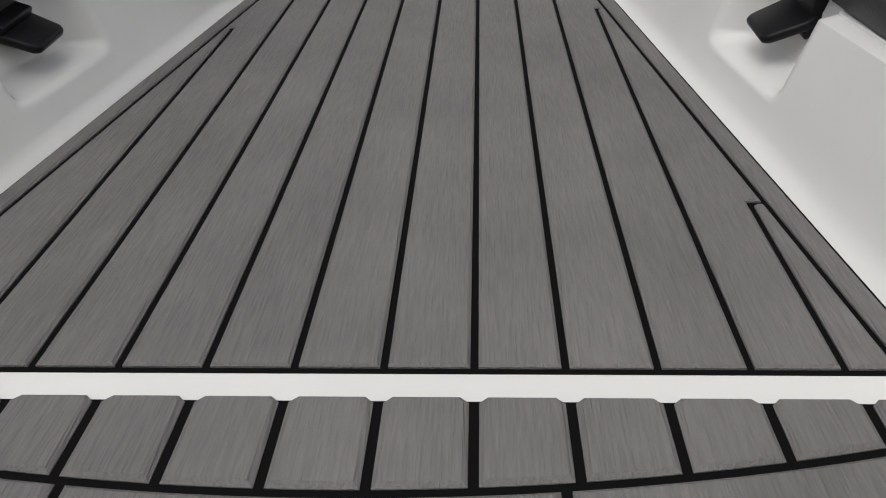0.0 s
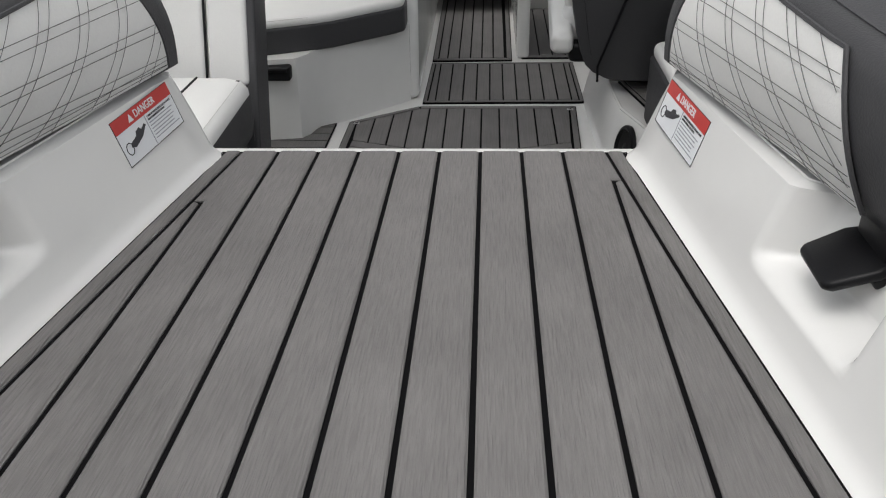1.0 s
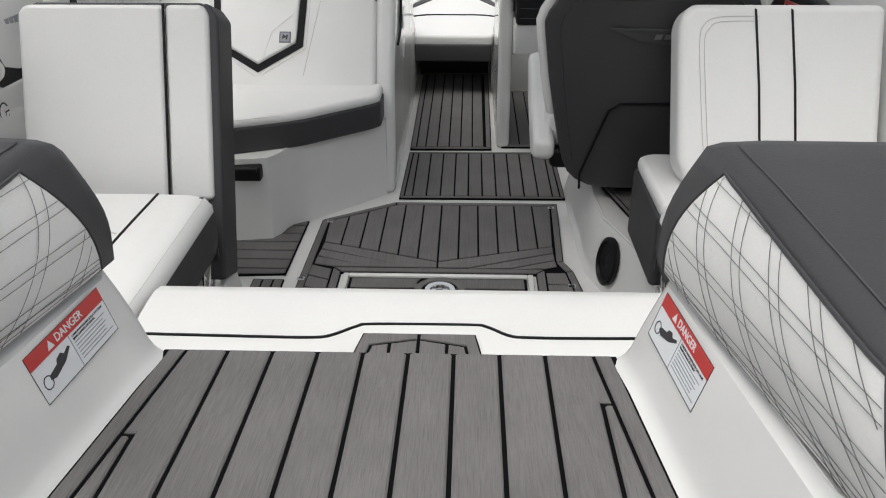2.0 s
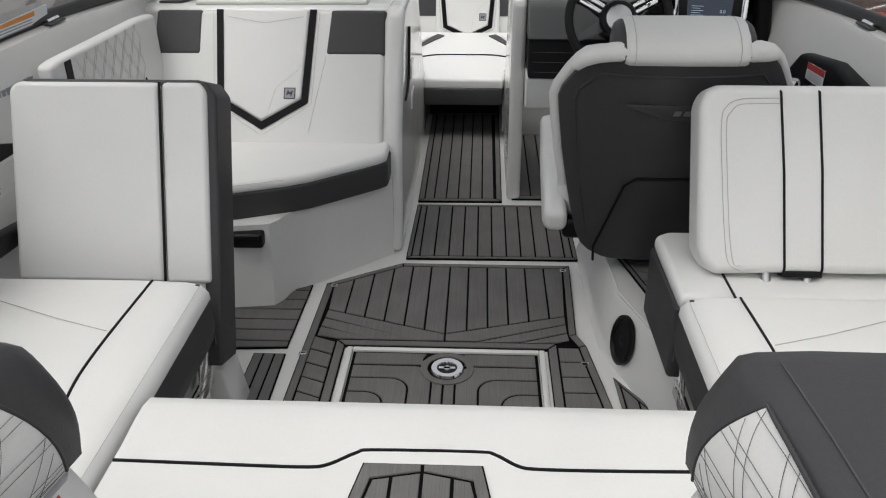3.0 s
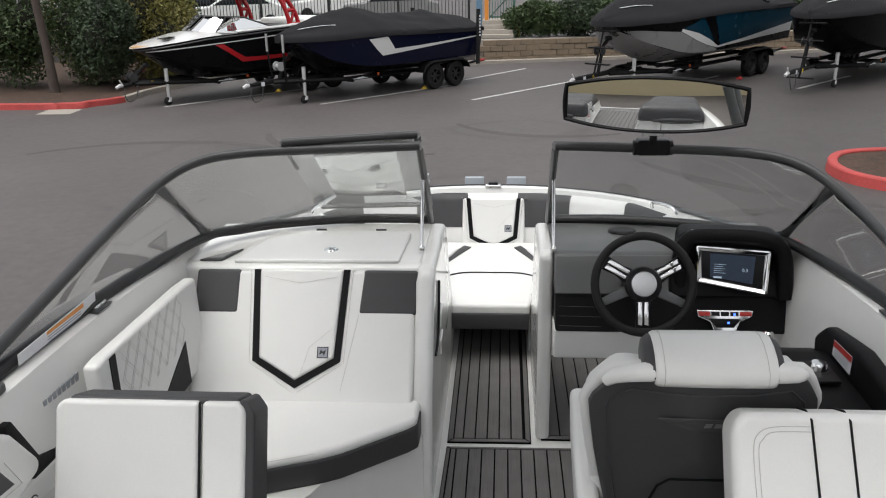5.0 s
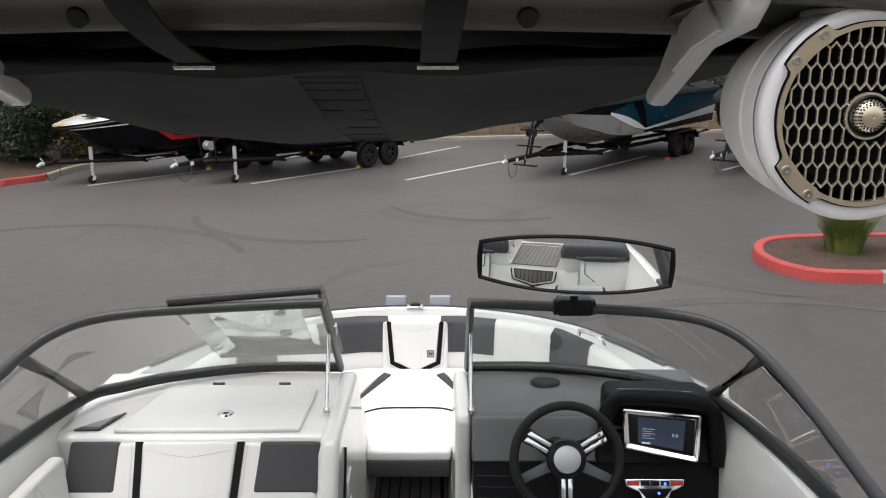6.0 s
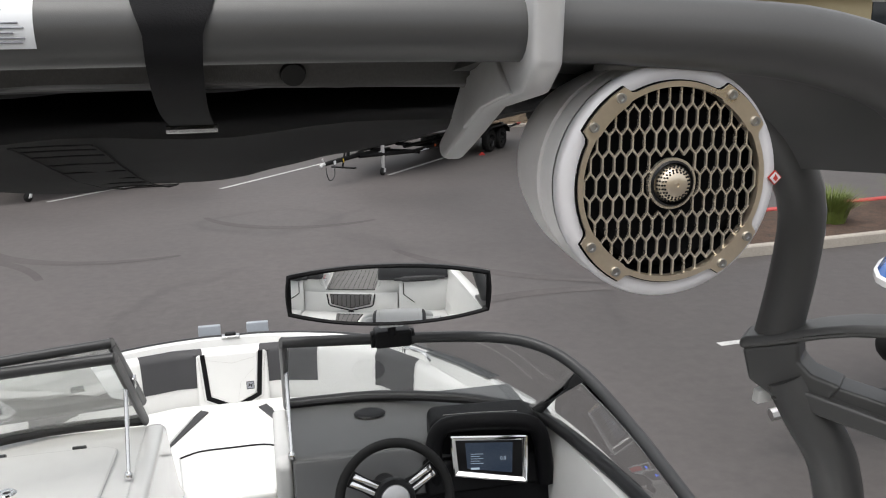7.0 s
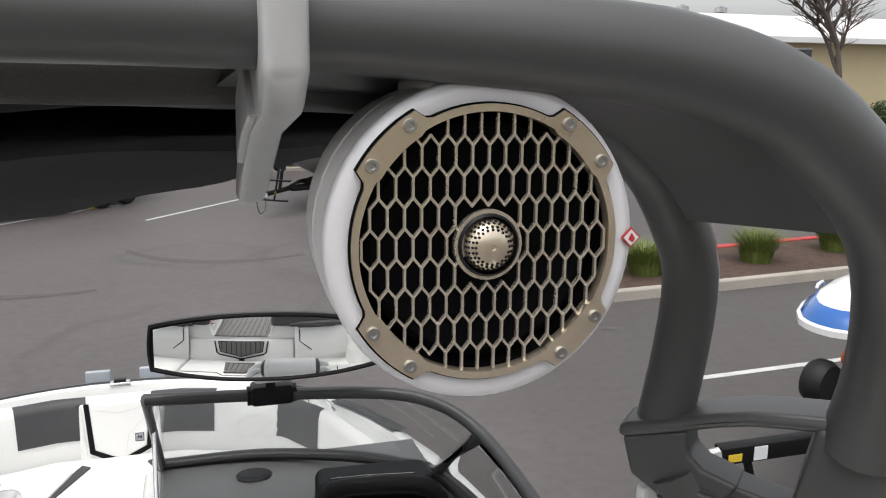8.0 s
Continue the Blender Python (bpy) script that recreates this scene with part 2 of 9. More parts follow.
pmat("mulch", (0.062, 0.037, 0.025), 0.95, var=0.75, vscale=7, fine=38, bump=1.0, bscale=30)
pmat("leaf", (0.0499, 0.0811, 0.0265), 0.6, var=0.45, vscale=1.2, fine=6)
pmat("core_shade", (0.014, 0.016, 0.009), 0.9, var=0.5, vscale=4, fine=20)
pmat("leaf_dark", (0.0296, 0.0499, 0.0203), 0.6, var=0.45, vscale=1.2, fine=6)
pmat("leaf_yellow", (0.1560, 0.1443, 0.0312), 0.6, var=0.4, vscale=1.2, fine=6)
pmat("grass", (0.13, 0.17, 0.035), 0.6, var=0.4, vscale=2, fine=10)
pmat("bark", (0.075, 0.058, 0.048), 0.9, var=0.3, vscale=4, fine=30, bump=0.6, bscale=40)
pmat("block", (0.20, 0.155, 0.11), 0.9, var=0.25, vscale=3, fine=30, bump=0.6, bscale=40, island=0.6)
pmat("fence_black", (0.015, 0.016, 0.016), 0.5)
pmat("hull_black", (0.005, 0.005, 0.006), 0.3, var=0.05, spec=0.07)
pmat("hull_dark", (0.004, 0.004, 0.005), 0.3, var=0.05, spec=0.08)
pmat("rim_dark", (0.05, 0.05, 0.052), 0.4, metal=0.5, var=0.05)
pmat("cover_cloth", (0.020, 0.020, 0.022), 0.9, var=0.25, vscale=1.5, fine=40, bump=0.3, bscale=120, spec=0.15)
pmat("pad_tan", (0.42, 0.27, 0.14), 0.6, var=0.1)
pmat("strap_red", (0.12, 0.02, 0.015), 0.7, var=0.2)
pmat("guide_pale", (0.35, 0.35, 0.35), 0.5, var=0.1)
pmat("post_green", (0.06, 0.13, 0.10), 0.5, var=0.15)
pmat("post_blue", (0.12, 0.22, 0.32), 0.5, var=0.15)
pmat("hull_navy", (0.004, 0.006, 0.022), 0.22, var=0.05, spec=0.18)
pmat("hull_teal", (0.005, 0.036, 0.062), 0.22, var=0.06, spec=0.2)
pmat("hull_blue", (0.02, 0.11, 0.38), 0.15, var=0.04, coat=0.5)
pmat("hull_grey", (0.24, 0.24, 0.237), 0.3, var=0.05, spec=0.3)
pmat("hull_red", (0.45, 0.015, 0.02), 0.2, var=0.05, coat=0.4)
pmat("hull_white", (0.75, 0.75, 0.74), 0.2, var=0.02, coat=0.4)
pmat("trailer_black", (0.006, 0.006, 0.0065), 0.45, var=0.1, spec=0.2)
pmat("stucco", (0.50, 0.42, 0.26), 0.9, var=0.08, vscale=0.6, fine=20, bump=0.3, bscale=60)
pmat("roof_white", (0.70, 0.70, 0.69), 0.6, var=0.06, vscale=0.8)
pmat("glass_dark", (0.02, 0.025, 0.03), 0.08)
pmat("tab_grey", (0.36, 0.39, 0.43), 0.4, var=0.05)
pmat("dash_grey", (0.105, 0.107, 0.108), 0.38, var=0.06, vscale=6, fine=300, bump=0.1, bscale=800)
pmat("amber", (0.55, 0.10, 0.02), 0.3)
pmat("shed_blue", (0.42, 0.50, 0.58), 0.6, var=0.06, vscale=0.6)
pmat("yellow", (0.70, 0.50, 0.04), 0.5)


def glass(name, tint, rough=0.0):
    ma = bpy.data.materials.new(name)
    ma.use_nodes = True
    bs = ma.node_tree.nodes["Principled BSDF"]
    bs.inputs["Base Color"].default_value = (*tint, 1)
    bs.inputs["Roughness"].default_value = rough
    bs.inputs["Transmission Weight"].default_value = 1.0
    bs.inputs["IOR"].default_value = 1.6
    M[name] = ma


glass("windshield_glass", (0.93, 0.95, 0.95))
ma = bpy.data.materials.new("mirror_glass")
ma.use_nodes = True
bs = ma.node_tree.nodes["Principled BSDF"]
bs.inputs["Base Color"].default_value, bs.inputs["Metallic"].default_value, bs.inputs["Roughness"].default_value = (0.95, 0.96, 0.955, 1), 1.0, 0.012
M["mirror_glass"] = ma


def lit(name, col, strength):
    ma = bpy.data.materials.new(name)
    ma.use_nodes = True
    bs = ma.node_tree.nodes["Principled BSDF"]
    bs.inputs["Base Color"].default_value = (0.01, 0.01, 0.012, 1)
    bs.inputs["Roughness"].default_value = 0.12
    bs.inputs["Emission Color"].default_value, bs.inputs["Emission Strength"].default_value = (*col, 1), strength
    M[name] = ma


lit("screen_on", (0.03, 0.05, 0.085), 0.35)
lit("screen_text", (0.40, 0.50, 0.60), 0.6)
lit("blue_led", (0.05, 0.15, 1.0), 2.5)

# ---- hull, gunwale and floor ----
STATIONS = [(0.55, 1.06, 0.86), (1.0, 1.14, 0.90), (1.6, 1.21, 0.91), (2.4, 1.262, 0.905), (3.2, 1.285, 0.90), (3.8, 1.275, 0.885), (4.3, 1.245, 0.85),
            (4.8, 1.225, 0.75), (5.25, 1.175, 0.665), (5.55, 1.07, 0.635), (5.8, 0.91, 0.625), (6.0, 0.66, 0.62), (6.11, 0.38, 0.62), (6.155, 0.14, 0.62)]


def rail_points(n=4):
    left = curve_points([(-w, y, z) for y, w, z in STATIONS], n)
    return left + [Vector((-p.x, p.y, p.z)) for p in reversed(left)]


def along_rail(profile, name, material, label, category, y_min=0.0, y_max=9.0, side=0):
    """Skins an open profile of (inward, up) steps along the sheer line; the profile may depend on y."""
    p = rail_points()
    rows = []
    for i, q in enumerate(p):
        if not y_min <= q.y <= y_max or q.x * side < 0:
            continue
        d = (p[min(i + 1, len(p) - 1)] - p[max(i - 1, 0)])
        d.z = 0
        d.normalize()
        inward = Vector((d.y, -d.x, 0))
        rows.append([q + inward * s + Vector((0, 0, h)) for s, h in profile(q.y)])
    return solo(name, rings(rows, False), material, label, category, kind="structure")


def cap_width(y):
    return 0.098 - 0.036 * min(max(y - 3.9, 0.0) / 0.6, 1)


def gunwale_profile(y):
    w = cap_width(y)
    return [(-0.012, -0.12), (-0.014, -0.03), (0.0, -0.006), (0.02, 0.0), (w - 0.03, 0.004), (w - 0.008, -0.004), (w, -0.025), (w + 0.030, -0.16), (w + 0.042, -0.30), (w + 0.046, -0.32)]


along_rail(gunwale_profile, "gunwale", M["gelcoat"], "glossy white moulded gunwale along the boat's edge", "gunwale")
along_rail(lambda y: [(0.004, 0.001), (0.008, 0.009), (0.018, 0.010), (0.022, 0.001)], "bow_trim", M["frame_grey"], "thin dark riveted trim along the bow rim", "trim", 5.0)
along_rail(lambda y: [(-0.034, -0.115), (-0.046, -0.10), (-0.046, -0.075), (-0.034, -0.06), (-0.014, -0.055)], "rub_rail", M["frame_grey"], "dark rub rail round the outside of the hull", "trim")
for s in (-1, 1):
    along_rail(lambda y: [(cap_width(y) + 0.045, -0.315), (cap_width(y) + 0.06, -0.55), (cap_width(y) + 0.12, -0.915)], "side_wall", M["gelcoat"], "white moulded inner side of the cockpit", "wall", 0.5, 5.3, s)

rows = []
for y, w, z in STATIONS:
    k = max(0.0, (y - 4.3) / 1.86)
    chine = (w * (0.90 - 0.45 * k), y - 0.25 * k, -0.42 + 0.45 * k * k)
    rows.append([(w + 0.012, y, z - 0.11), (w * 0.99, y, z - 0.4), chine, (w * 0.35 * (1 - k), y - 0.35 * k, -0.68 + 0.5 * k * k), (-w * 0.35 * (1 - k), y - 0.35 * k, -0.68 + 0.5 * k * k),
                 (-chine[0], chine[1], chine[2]), (-w * 0.99, y, z - 0.4), (-w - 0.012, y, z - 0.11)])
solo("hull", rings(rows, False), M["gelcoat"], "white moulded hull of the sport boat on its trailer", "hull", kind="structure")

side = [(w - 0.28, y) for y, w, z in STATIONS if y < 5.9]
solo("floor", slab([(-x, y) for x, y in side] + [(x, y) for x, y in reversed(side)], -0.03, 0.0), M["gelcoat"], "white moulded cockpit floor under the foam mats", "floor", kind="structure")

# ---- trailer below ----
trailer = thing("boat_trailer", "black steel trailer that carries the white sport boat", "trailer", (0, 3.2, GROUND))
for s in (-1, 1):
    part("bunk", box(s * 0.55 - 0.06, s * 0.55 + 0.06, 1.2, 5.0, -0.72, -0.62, 0.01), M["trailer_black"], trailer)
    part("rail", box(s * 0.62 - 0.05, s * 0.62 + 0.05, 0.9, 5.2, -0.84, -0.72, 0.01), M["trailer_black"], trailer)
    for yw in (2.0, 2.8):
        part("wheel", lathe([(0.0, -0.1), (0.22, -0.11), (0.32, -0.09), (0.335, 0.0), (0.32, 0.09), (0.22, 0.11), (0.0, 0.1)], frame_of((s * 1.05, yw, GROUND + 0.335), (0, 1, 0), (0, 0, 1))), M["rubber"], trailer)
    part("axle", box(s * 0.6 - 0.02, s * 1.0 + 0.02, 1.97 if s < 0 else 2.77, 2.03 if s < 0 else 2.83, -0.76, -0.68), M["trailer_black"], trailer)
    # bow step plates that stand up beyond the stem
    part("step_plate", box(s * 0.135 - 0.062 + 0.012, s * 0.135 + 0.062 + 0.012, 6.27, 6.30, 0.48, 0.642, 0.006), M["tab_grey"], trailer, "pale grey upright step plate")
    part("step_post", tube([(s * 0.135 + 0.012, 6.29, 0.5), (s * 0.135 + 0.012, 6.32, -0.4), (s * 0.1, 5.9, -0.8)], 0.025), M["trailer_black"], trailer)
part("tongue", box(-0.05, 0.05, 5.0, 7.0, -0.84, -0.74, 0.01), M["trailer_black"], trailer)
part("cross_beam", box(-0.62, 0.62, 5.0, 5.1, -0.82, -0.72, 0.01), M["trailer_black"], trailer)
part("jack_stand", tube([(0.12, 6.6, -0.4), (0.12, 6.6, GROUND)], 0.03), M["steel"], trailer)

# ---- transom walkway ----
XC, AFT, FORE, LIP = -0.0105, 0.700, 1.606, 1.606
FALL = 0.056


def half(y):
    return 0.2805 + 0.097 * (FORE - y)


def deck(y):
    return 0.7015 - FALL * (y - FORE)


def on_deck(y):
    """Distance along the sloping deck's own y for a plan y."""
    return y * math.sqrt(1 + FALL * FALL)


def wall_top(y):
    return 0.838 + 0.055 * (1.45 - y)


MD = Matrix(((1, 0, 0, 0), (0, 1 / math.sqrt(1 + FALL * FALL), 0, 0), (0, -FALL / math.sqrt(1 + FALL * FALL), 1, deck(0)), (0, 0, 0, 1)))
side_view = [(0.50, 0.25), (0.50, deck(0.50)), (LIP - 0.006, deck(LIP)), (LIP, deck(LIP) - 0.008), (LIP, 0.25)]
solo("transom_deck", slab(side_view, -0.50, 0.49, frame_of((0, 0, 0), (0, 1, 0), (0, 0, 1)), 0.004), M["gelcoat"], "white moulded transom walkway between the sun pads", "deck", kind="structure", weighted=True)


def wall_out(y, f):
    """How far the walkway's wall stands out from the mat at the share f of its height."""
    out = 0.009 + 0.037 * f
    out -= 0.010 * max(0.0, 1 - f / 0.14) ** 2
    ky = min(1.0, max(0.0, (y - 1.035) / 0.030)) * min(1.0, max(0.0, (1.222 - y) / 0.030))
    kf = min(1.0, max(0.0, (f - 0.34) / 0.12))
    out += 0.042 * ky * ky * (3 - 2 * ky) * kf * kf * (3 - 2 * kf)
    if f > 0.97:
        out += 0.014
    return out


WALL_Y = [0.50, 0.68, 0.85, 0.98, 1.028, 1.035, 1.042, 1.050, 1.058, 1.065, 1.072, 1.13, 1.185, 1.192, 1.199, 1.207, 1.215, 1.222, 1.229, 1.27, 1.37, 1.48, 1.53]
for s in (-1, 1):
    rows = []
    for f in (-1.0, 0.0, 0.03, 0.07, 0.14, 0.3, 0.34, 0.37, 0.40, 0.43, 0.46, 0.48, 0.7, 0.85, 0.95, 0.985, 1.0):
        ring = []
        ff = max(f, 0)
        for y in WALL_Y:
            z = deck(y) + ff * (wall_top(y) - deck(y)) if f >= 0 else 0.25
            ring.append((XC + s * (half(y) + wall_out(y, ff)), y, z))
        zf = deck(LIP) + ff * (wall_top(LIP) - deck(LIP)) if f >= 0 else 0.25
        fy = LIP + 0.006 + 0.010 * ff - 0.020 * ff * ff
        x = half(1.53) + wall_out(1.53, ff) - 0.006 * (1 - ff)
        ring += [(XC + s * (x - 0.004), fy - 0.030, zf), (XC + s * (x + 0.004), fy - 0.009, zf), (XC + s * (x + 0.035), fy, zf), (s * 1.12, fy, zf), (s * 1.07, 0.50, zf)]
        rows.append(ring)
    seams = []
    for d in (0.018, 0.027):
        seam = []
        for k in range(9):
            ff = 0.30 + 0.70 * k / 8
            zf = deck(LIP) + ff * (wall_top(LIP) - deck(LIP))
            seam.append((XC + s * (half(1.53) + wall_out(1.53, ff) + d), LIP + 0.0055 + 0.010 * ff - 0.020 * ff * ff, zf))
        seams.append(stitch(seam, 0.0006))
    solo("wall_stitching", join(*seams), M["thread"], "double dark stitching down the wall's front end", "stitching", kind="structure")
    solo("transom_side", rings(rows), M["gelcoat"], "white moulded side wall of the transom walkway", "wall", kind="structure", sharp=50)

walk_mat = thing("walkway_mat", "grey brushed foam decking with black seams on the transom", "deck mat", (XC, 1.1, deck(1.1)))
A1, F1 = on_deck(AFT), on_deck(FORE)
edge = [(XC - half(AFT) - 0.004, A1 - 0.002), (XC + half(AFT) + 0.004, A1 - 0.002), (XC + half(FORE) + 0.004, F1), (XC - half(FORE) - 0.004, F1)]
BORDER, PITCH, NIB, SEAM = 0.025, 0.0569, 0.013, 0.0145


def side_planks(s, first):
    """Planks from the seam at x = first out to the border; seams that meet the border end in a blunt nib."""
    def border(y):
        return half(y) - BORDER

    def tip(d):
        return FORE - (d + NIB + BORDER - half(FORE)) / 0.097

    out, d = [], s * (first - XC)
    while tip(d) > AFT + 0.02:
        e = d + PITCH
        top = min(FORE, tip(d))
        pts = [(d, AFT)]
        if tip(e) <= AFT:
            pts += [(border(AFT), AFT), (border(top), top)]
        elif tip(e) < FORE:
            pts += [(e, AFT), (e, tip(e)), (border(tip(e)), tip(e)), (border(top), top)]
        else:
            pts += [(e, AFT), (e, FORE - 0.004), (e - 0.004, FORE)]
        pts += [(d + 0.004, top), (d, top - 0.004)]
        out.append([(XC + s * u, on_deck(y)) for u, y in pts])
        d = e
    return out


pieces = [[(SEAM - PITCH, A1), (SEAM, A1), (SEAM, on_deck(FORE - 0.005)), (SEAM - 0.005, F1), (SEAM - PITCH + 0.005, F1), (SEAM - PITCH, on_deck(FORE - 0.005))]]
pieces += side_planks(1, SEAM) + side_planks(-1, SEAM - PITCH)
for s in (-1, 1):
    pieces.append([(XC + s * (half(AFT) - BORDER), A1), (XC + s * (half(AFT) - 0.001), A1), (XC + s * (half(FORE) - 0.001), F1), (XC + s * (half(FORE) - BORDER), F1)])
foam_mat(walk_mat, edge, pieces, -0.0060, MD, gap=0.0026, ch=0.0024)

step_mat = thing("step_mat", "grey foam step pad with a rounded aft edge", "deck mat", (XC, 0.68, deck(0.68)))
TOPY = on_deck(0.677)


def aft_edge(x):
    return on_deck(0.599 + 0.36 * (x + 0.01) ** 2)


arc = [(0.03 * k, aft_edge(0.03 * k)) for k in range(-14, 15)]
low = [(x, y - 0.050) for x, y in arc]
pieces = []
for k in range(-8, 7):
    x0, x1 = SEAM + k * PITCH, SEAM + (k + 1) * PITCH
    if min(x0, -x1) > -0.42:
        pieces.append([(x0 + (x1 - x0) * i / 4, aft_edge(x0 + (x1 - x0) * i / 4)) for i in range(5)] + [(x1, TOPY - 0.007), (x1 - 0.007, TOPY), (x0 + 0.007, TOPY), (x0, TOPY - 0.007)])
pieces += [arc[i:i + 10] + low[i:i + 10][::-1] for i in range(0, len(arc) - 1, 9)]
foam_mat(step_mat, low + [(arc[-1][0], TOPY - 0.006), (arc[0][0], TOPY - 0.006)], pieces, -0.0045, MD, gap=0.0030, ch=0.0034)


def warning_label(s):
    """A danger sticker on the inner wall; s: -1 port, 1 starboard."""
    yc, zc = (1.488, 0.796) if s > 0 else (1.478, 0.798)
    f = (zc - deck(yc)) / (wall_top(yc) - deck(yc))
    o = Vector((XC + s * (half(yc) + wall_out(yc, f)) - s * 0.0018, yc, zc))
    u = Vector((0.11, 1, 0)) if s < 0 else Vector((0.11, -1, 0))
    v = Vector((s * 0.30, 0, 1))
    m = frame_of(o, u, v)
    w, h = 0.0715, 0.028
    ob = thing("warning_label", "red and white danger sticker on the white side wall", "label", o, "danger stickers")
    part("sheet", slab([(-w, -h), (w, -h), (w, h), (-w, h)], 0, 0.0008, m, 0), M["label_white"], ob)
    part("banner", slab([(-w, h * 0.42), (w, h * 0.42), (w, h), (-w, h)], 0.0008, 0.0014, m), M["label_red"], ob)
    part("outline", tube([m @ Vector((x, y, 0.0008)) for x, y in ((-w, -h), (w, -h), (w, h), (-w, h))], 0.0006, 4, True), M["ink"], ob)
    writing("DANGER", h * 0.46, m @ Matrix.Translation((w * 0.06, h * 0.71, 0.0016)), M["label_white"], ob)
    part("warning_triangle", slab([(-w * 0.52, h * 0.54), (-w * 0.36, h * 0.54), (-w * 0.44, h * 0.88)], 0.0014, 0.0018, m), M["label_white"], ob)
    part("boat_symbol", slab([(-w * 0.74, -h * 0.36), (-w * 0.62, -h * 0.46), (-w * 0.32, -h * 0.26), (-w * 0.11, h * 0.06), (-w * 0.15, h * 0.14), (-w * 0.28, h * 0.02), (-w * 0.34, h * 0.16), (-w * 0.46, h * 0.08), (-w * 0.50, -h * 0.08), (-w * 0.72, -h * 0.20)], 0.0008, 0.0013, m), M["ink"], ob)
    part("ring_symbol", tube([m @ Vector((-w * 0.80 + w * 0.10 * math.cos(a), -h * 0.36 + h * 0.26 * math.sin(a), 0.001)) for a in (k * math.pi / 5 for k in range(10))], 0.0007, 4, True), M["ink"], ob)
    part("divider", slab([(-w * 0.05, -h * 0.95), (-w * 0.035, -h * 0.95), (-w * 0.035, h * 0.4), (-w * 0.05, h * 0.4)], 0.0008, 0.0012, m), M["ink_grey"], ob)
    rnd = random.Random(3)
    for k, words in enumerate(("CARBON MONOXIDE (CO) CAN CAUSE", "BRAIN DAMAGE OR DEATH.")):
        writing(words, h * 0.125, m @ Matrix.Translation((w * 0.02, h * (0.27 - 0.14 * k), 0.0010)), M["ink"], ob, align="LEFT", depth=0.0003)
    for k in range(2, 8):
        yy = h * (0.26 - 0.145 * k)
        x1 = w * (0.94 - 0.28 * rnd.random())
        part("text_bar", slab([(w * 0.02, yy), (x1, yy), (x1, yy + h * 0.04), (w * 0.02, yy + h * 0.04)], 0.0008, 0.0012, m), M["ink_grey"], ob)


warning_label(-1)
warning_label(1)


# the pads' own frame: its walkway is 0.50 m wide at the front and level pads lie 0.97 m up; PADS lays it on the transom
PX, GROW, LONG = 0.004, 1.2, 1.24


def inner(y):
    return 0.248 + 0.105 * (1.51 - y)


PADS = Matrix(((GROW, 0, 0, XC - GROW * PX), (0, LONG, 0, 1.183 - LONG * 1.105), (0, -0.055 * LONG, GROW, 0.840 + 0.055 * (1.45 - 1.183 + LONG * 1.105) - GROW * 0.97), (0, 0, 0, 1)))


def lay(bm):
    bm.transform(PADS)
    return bm


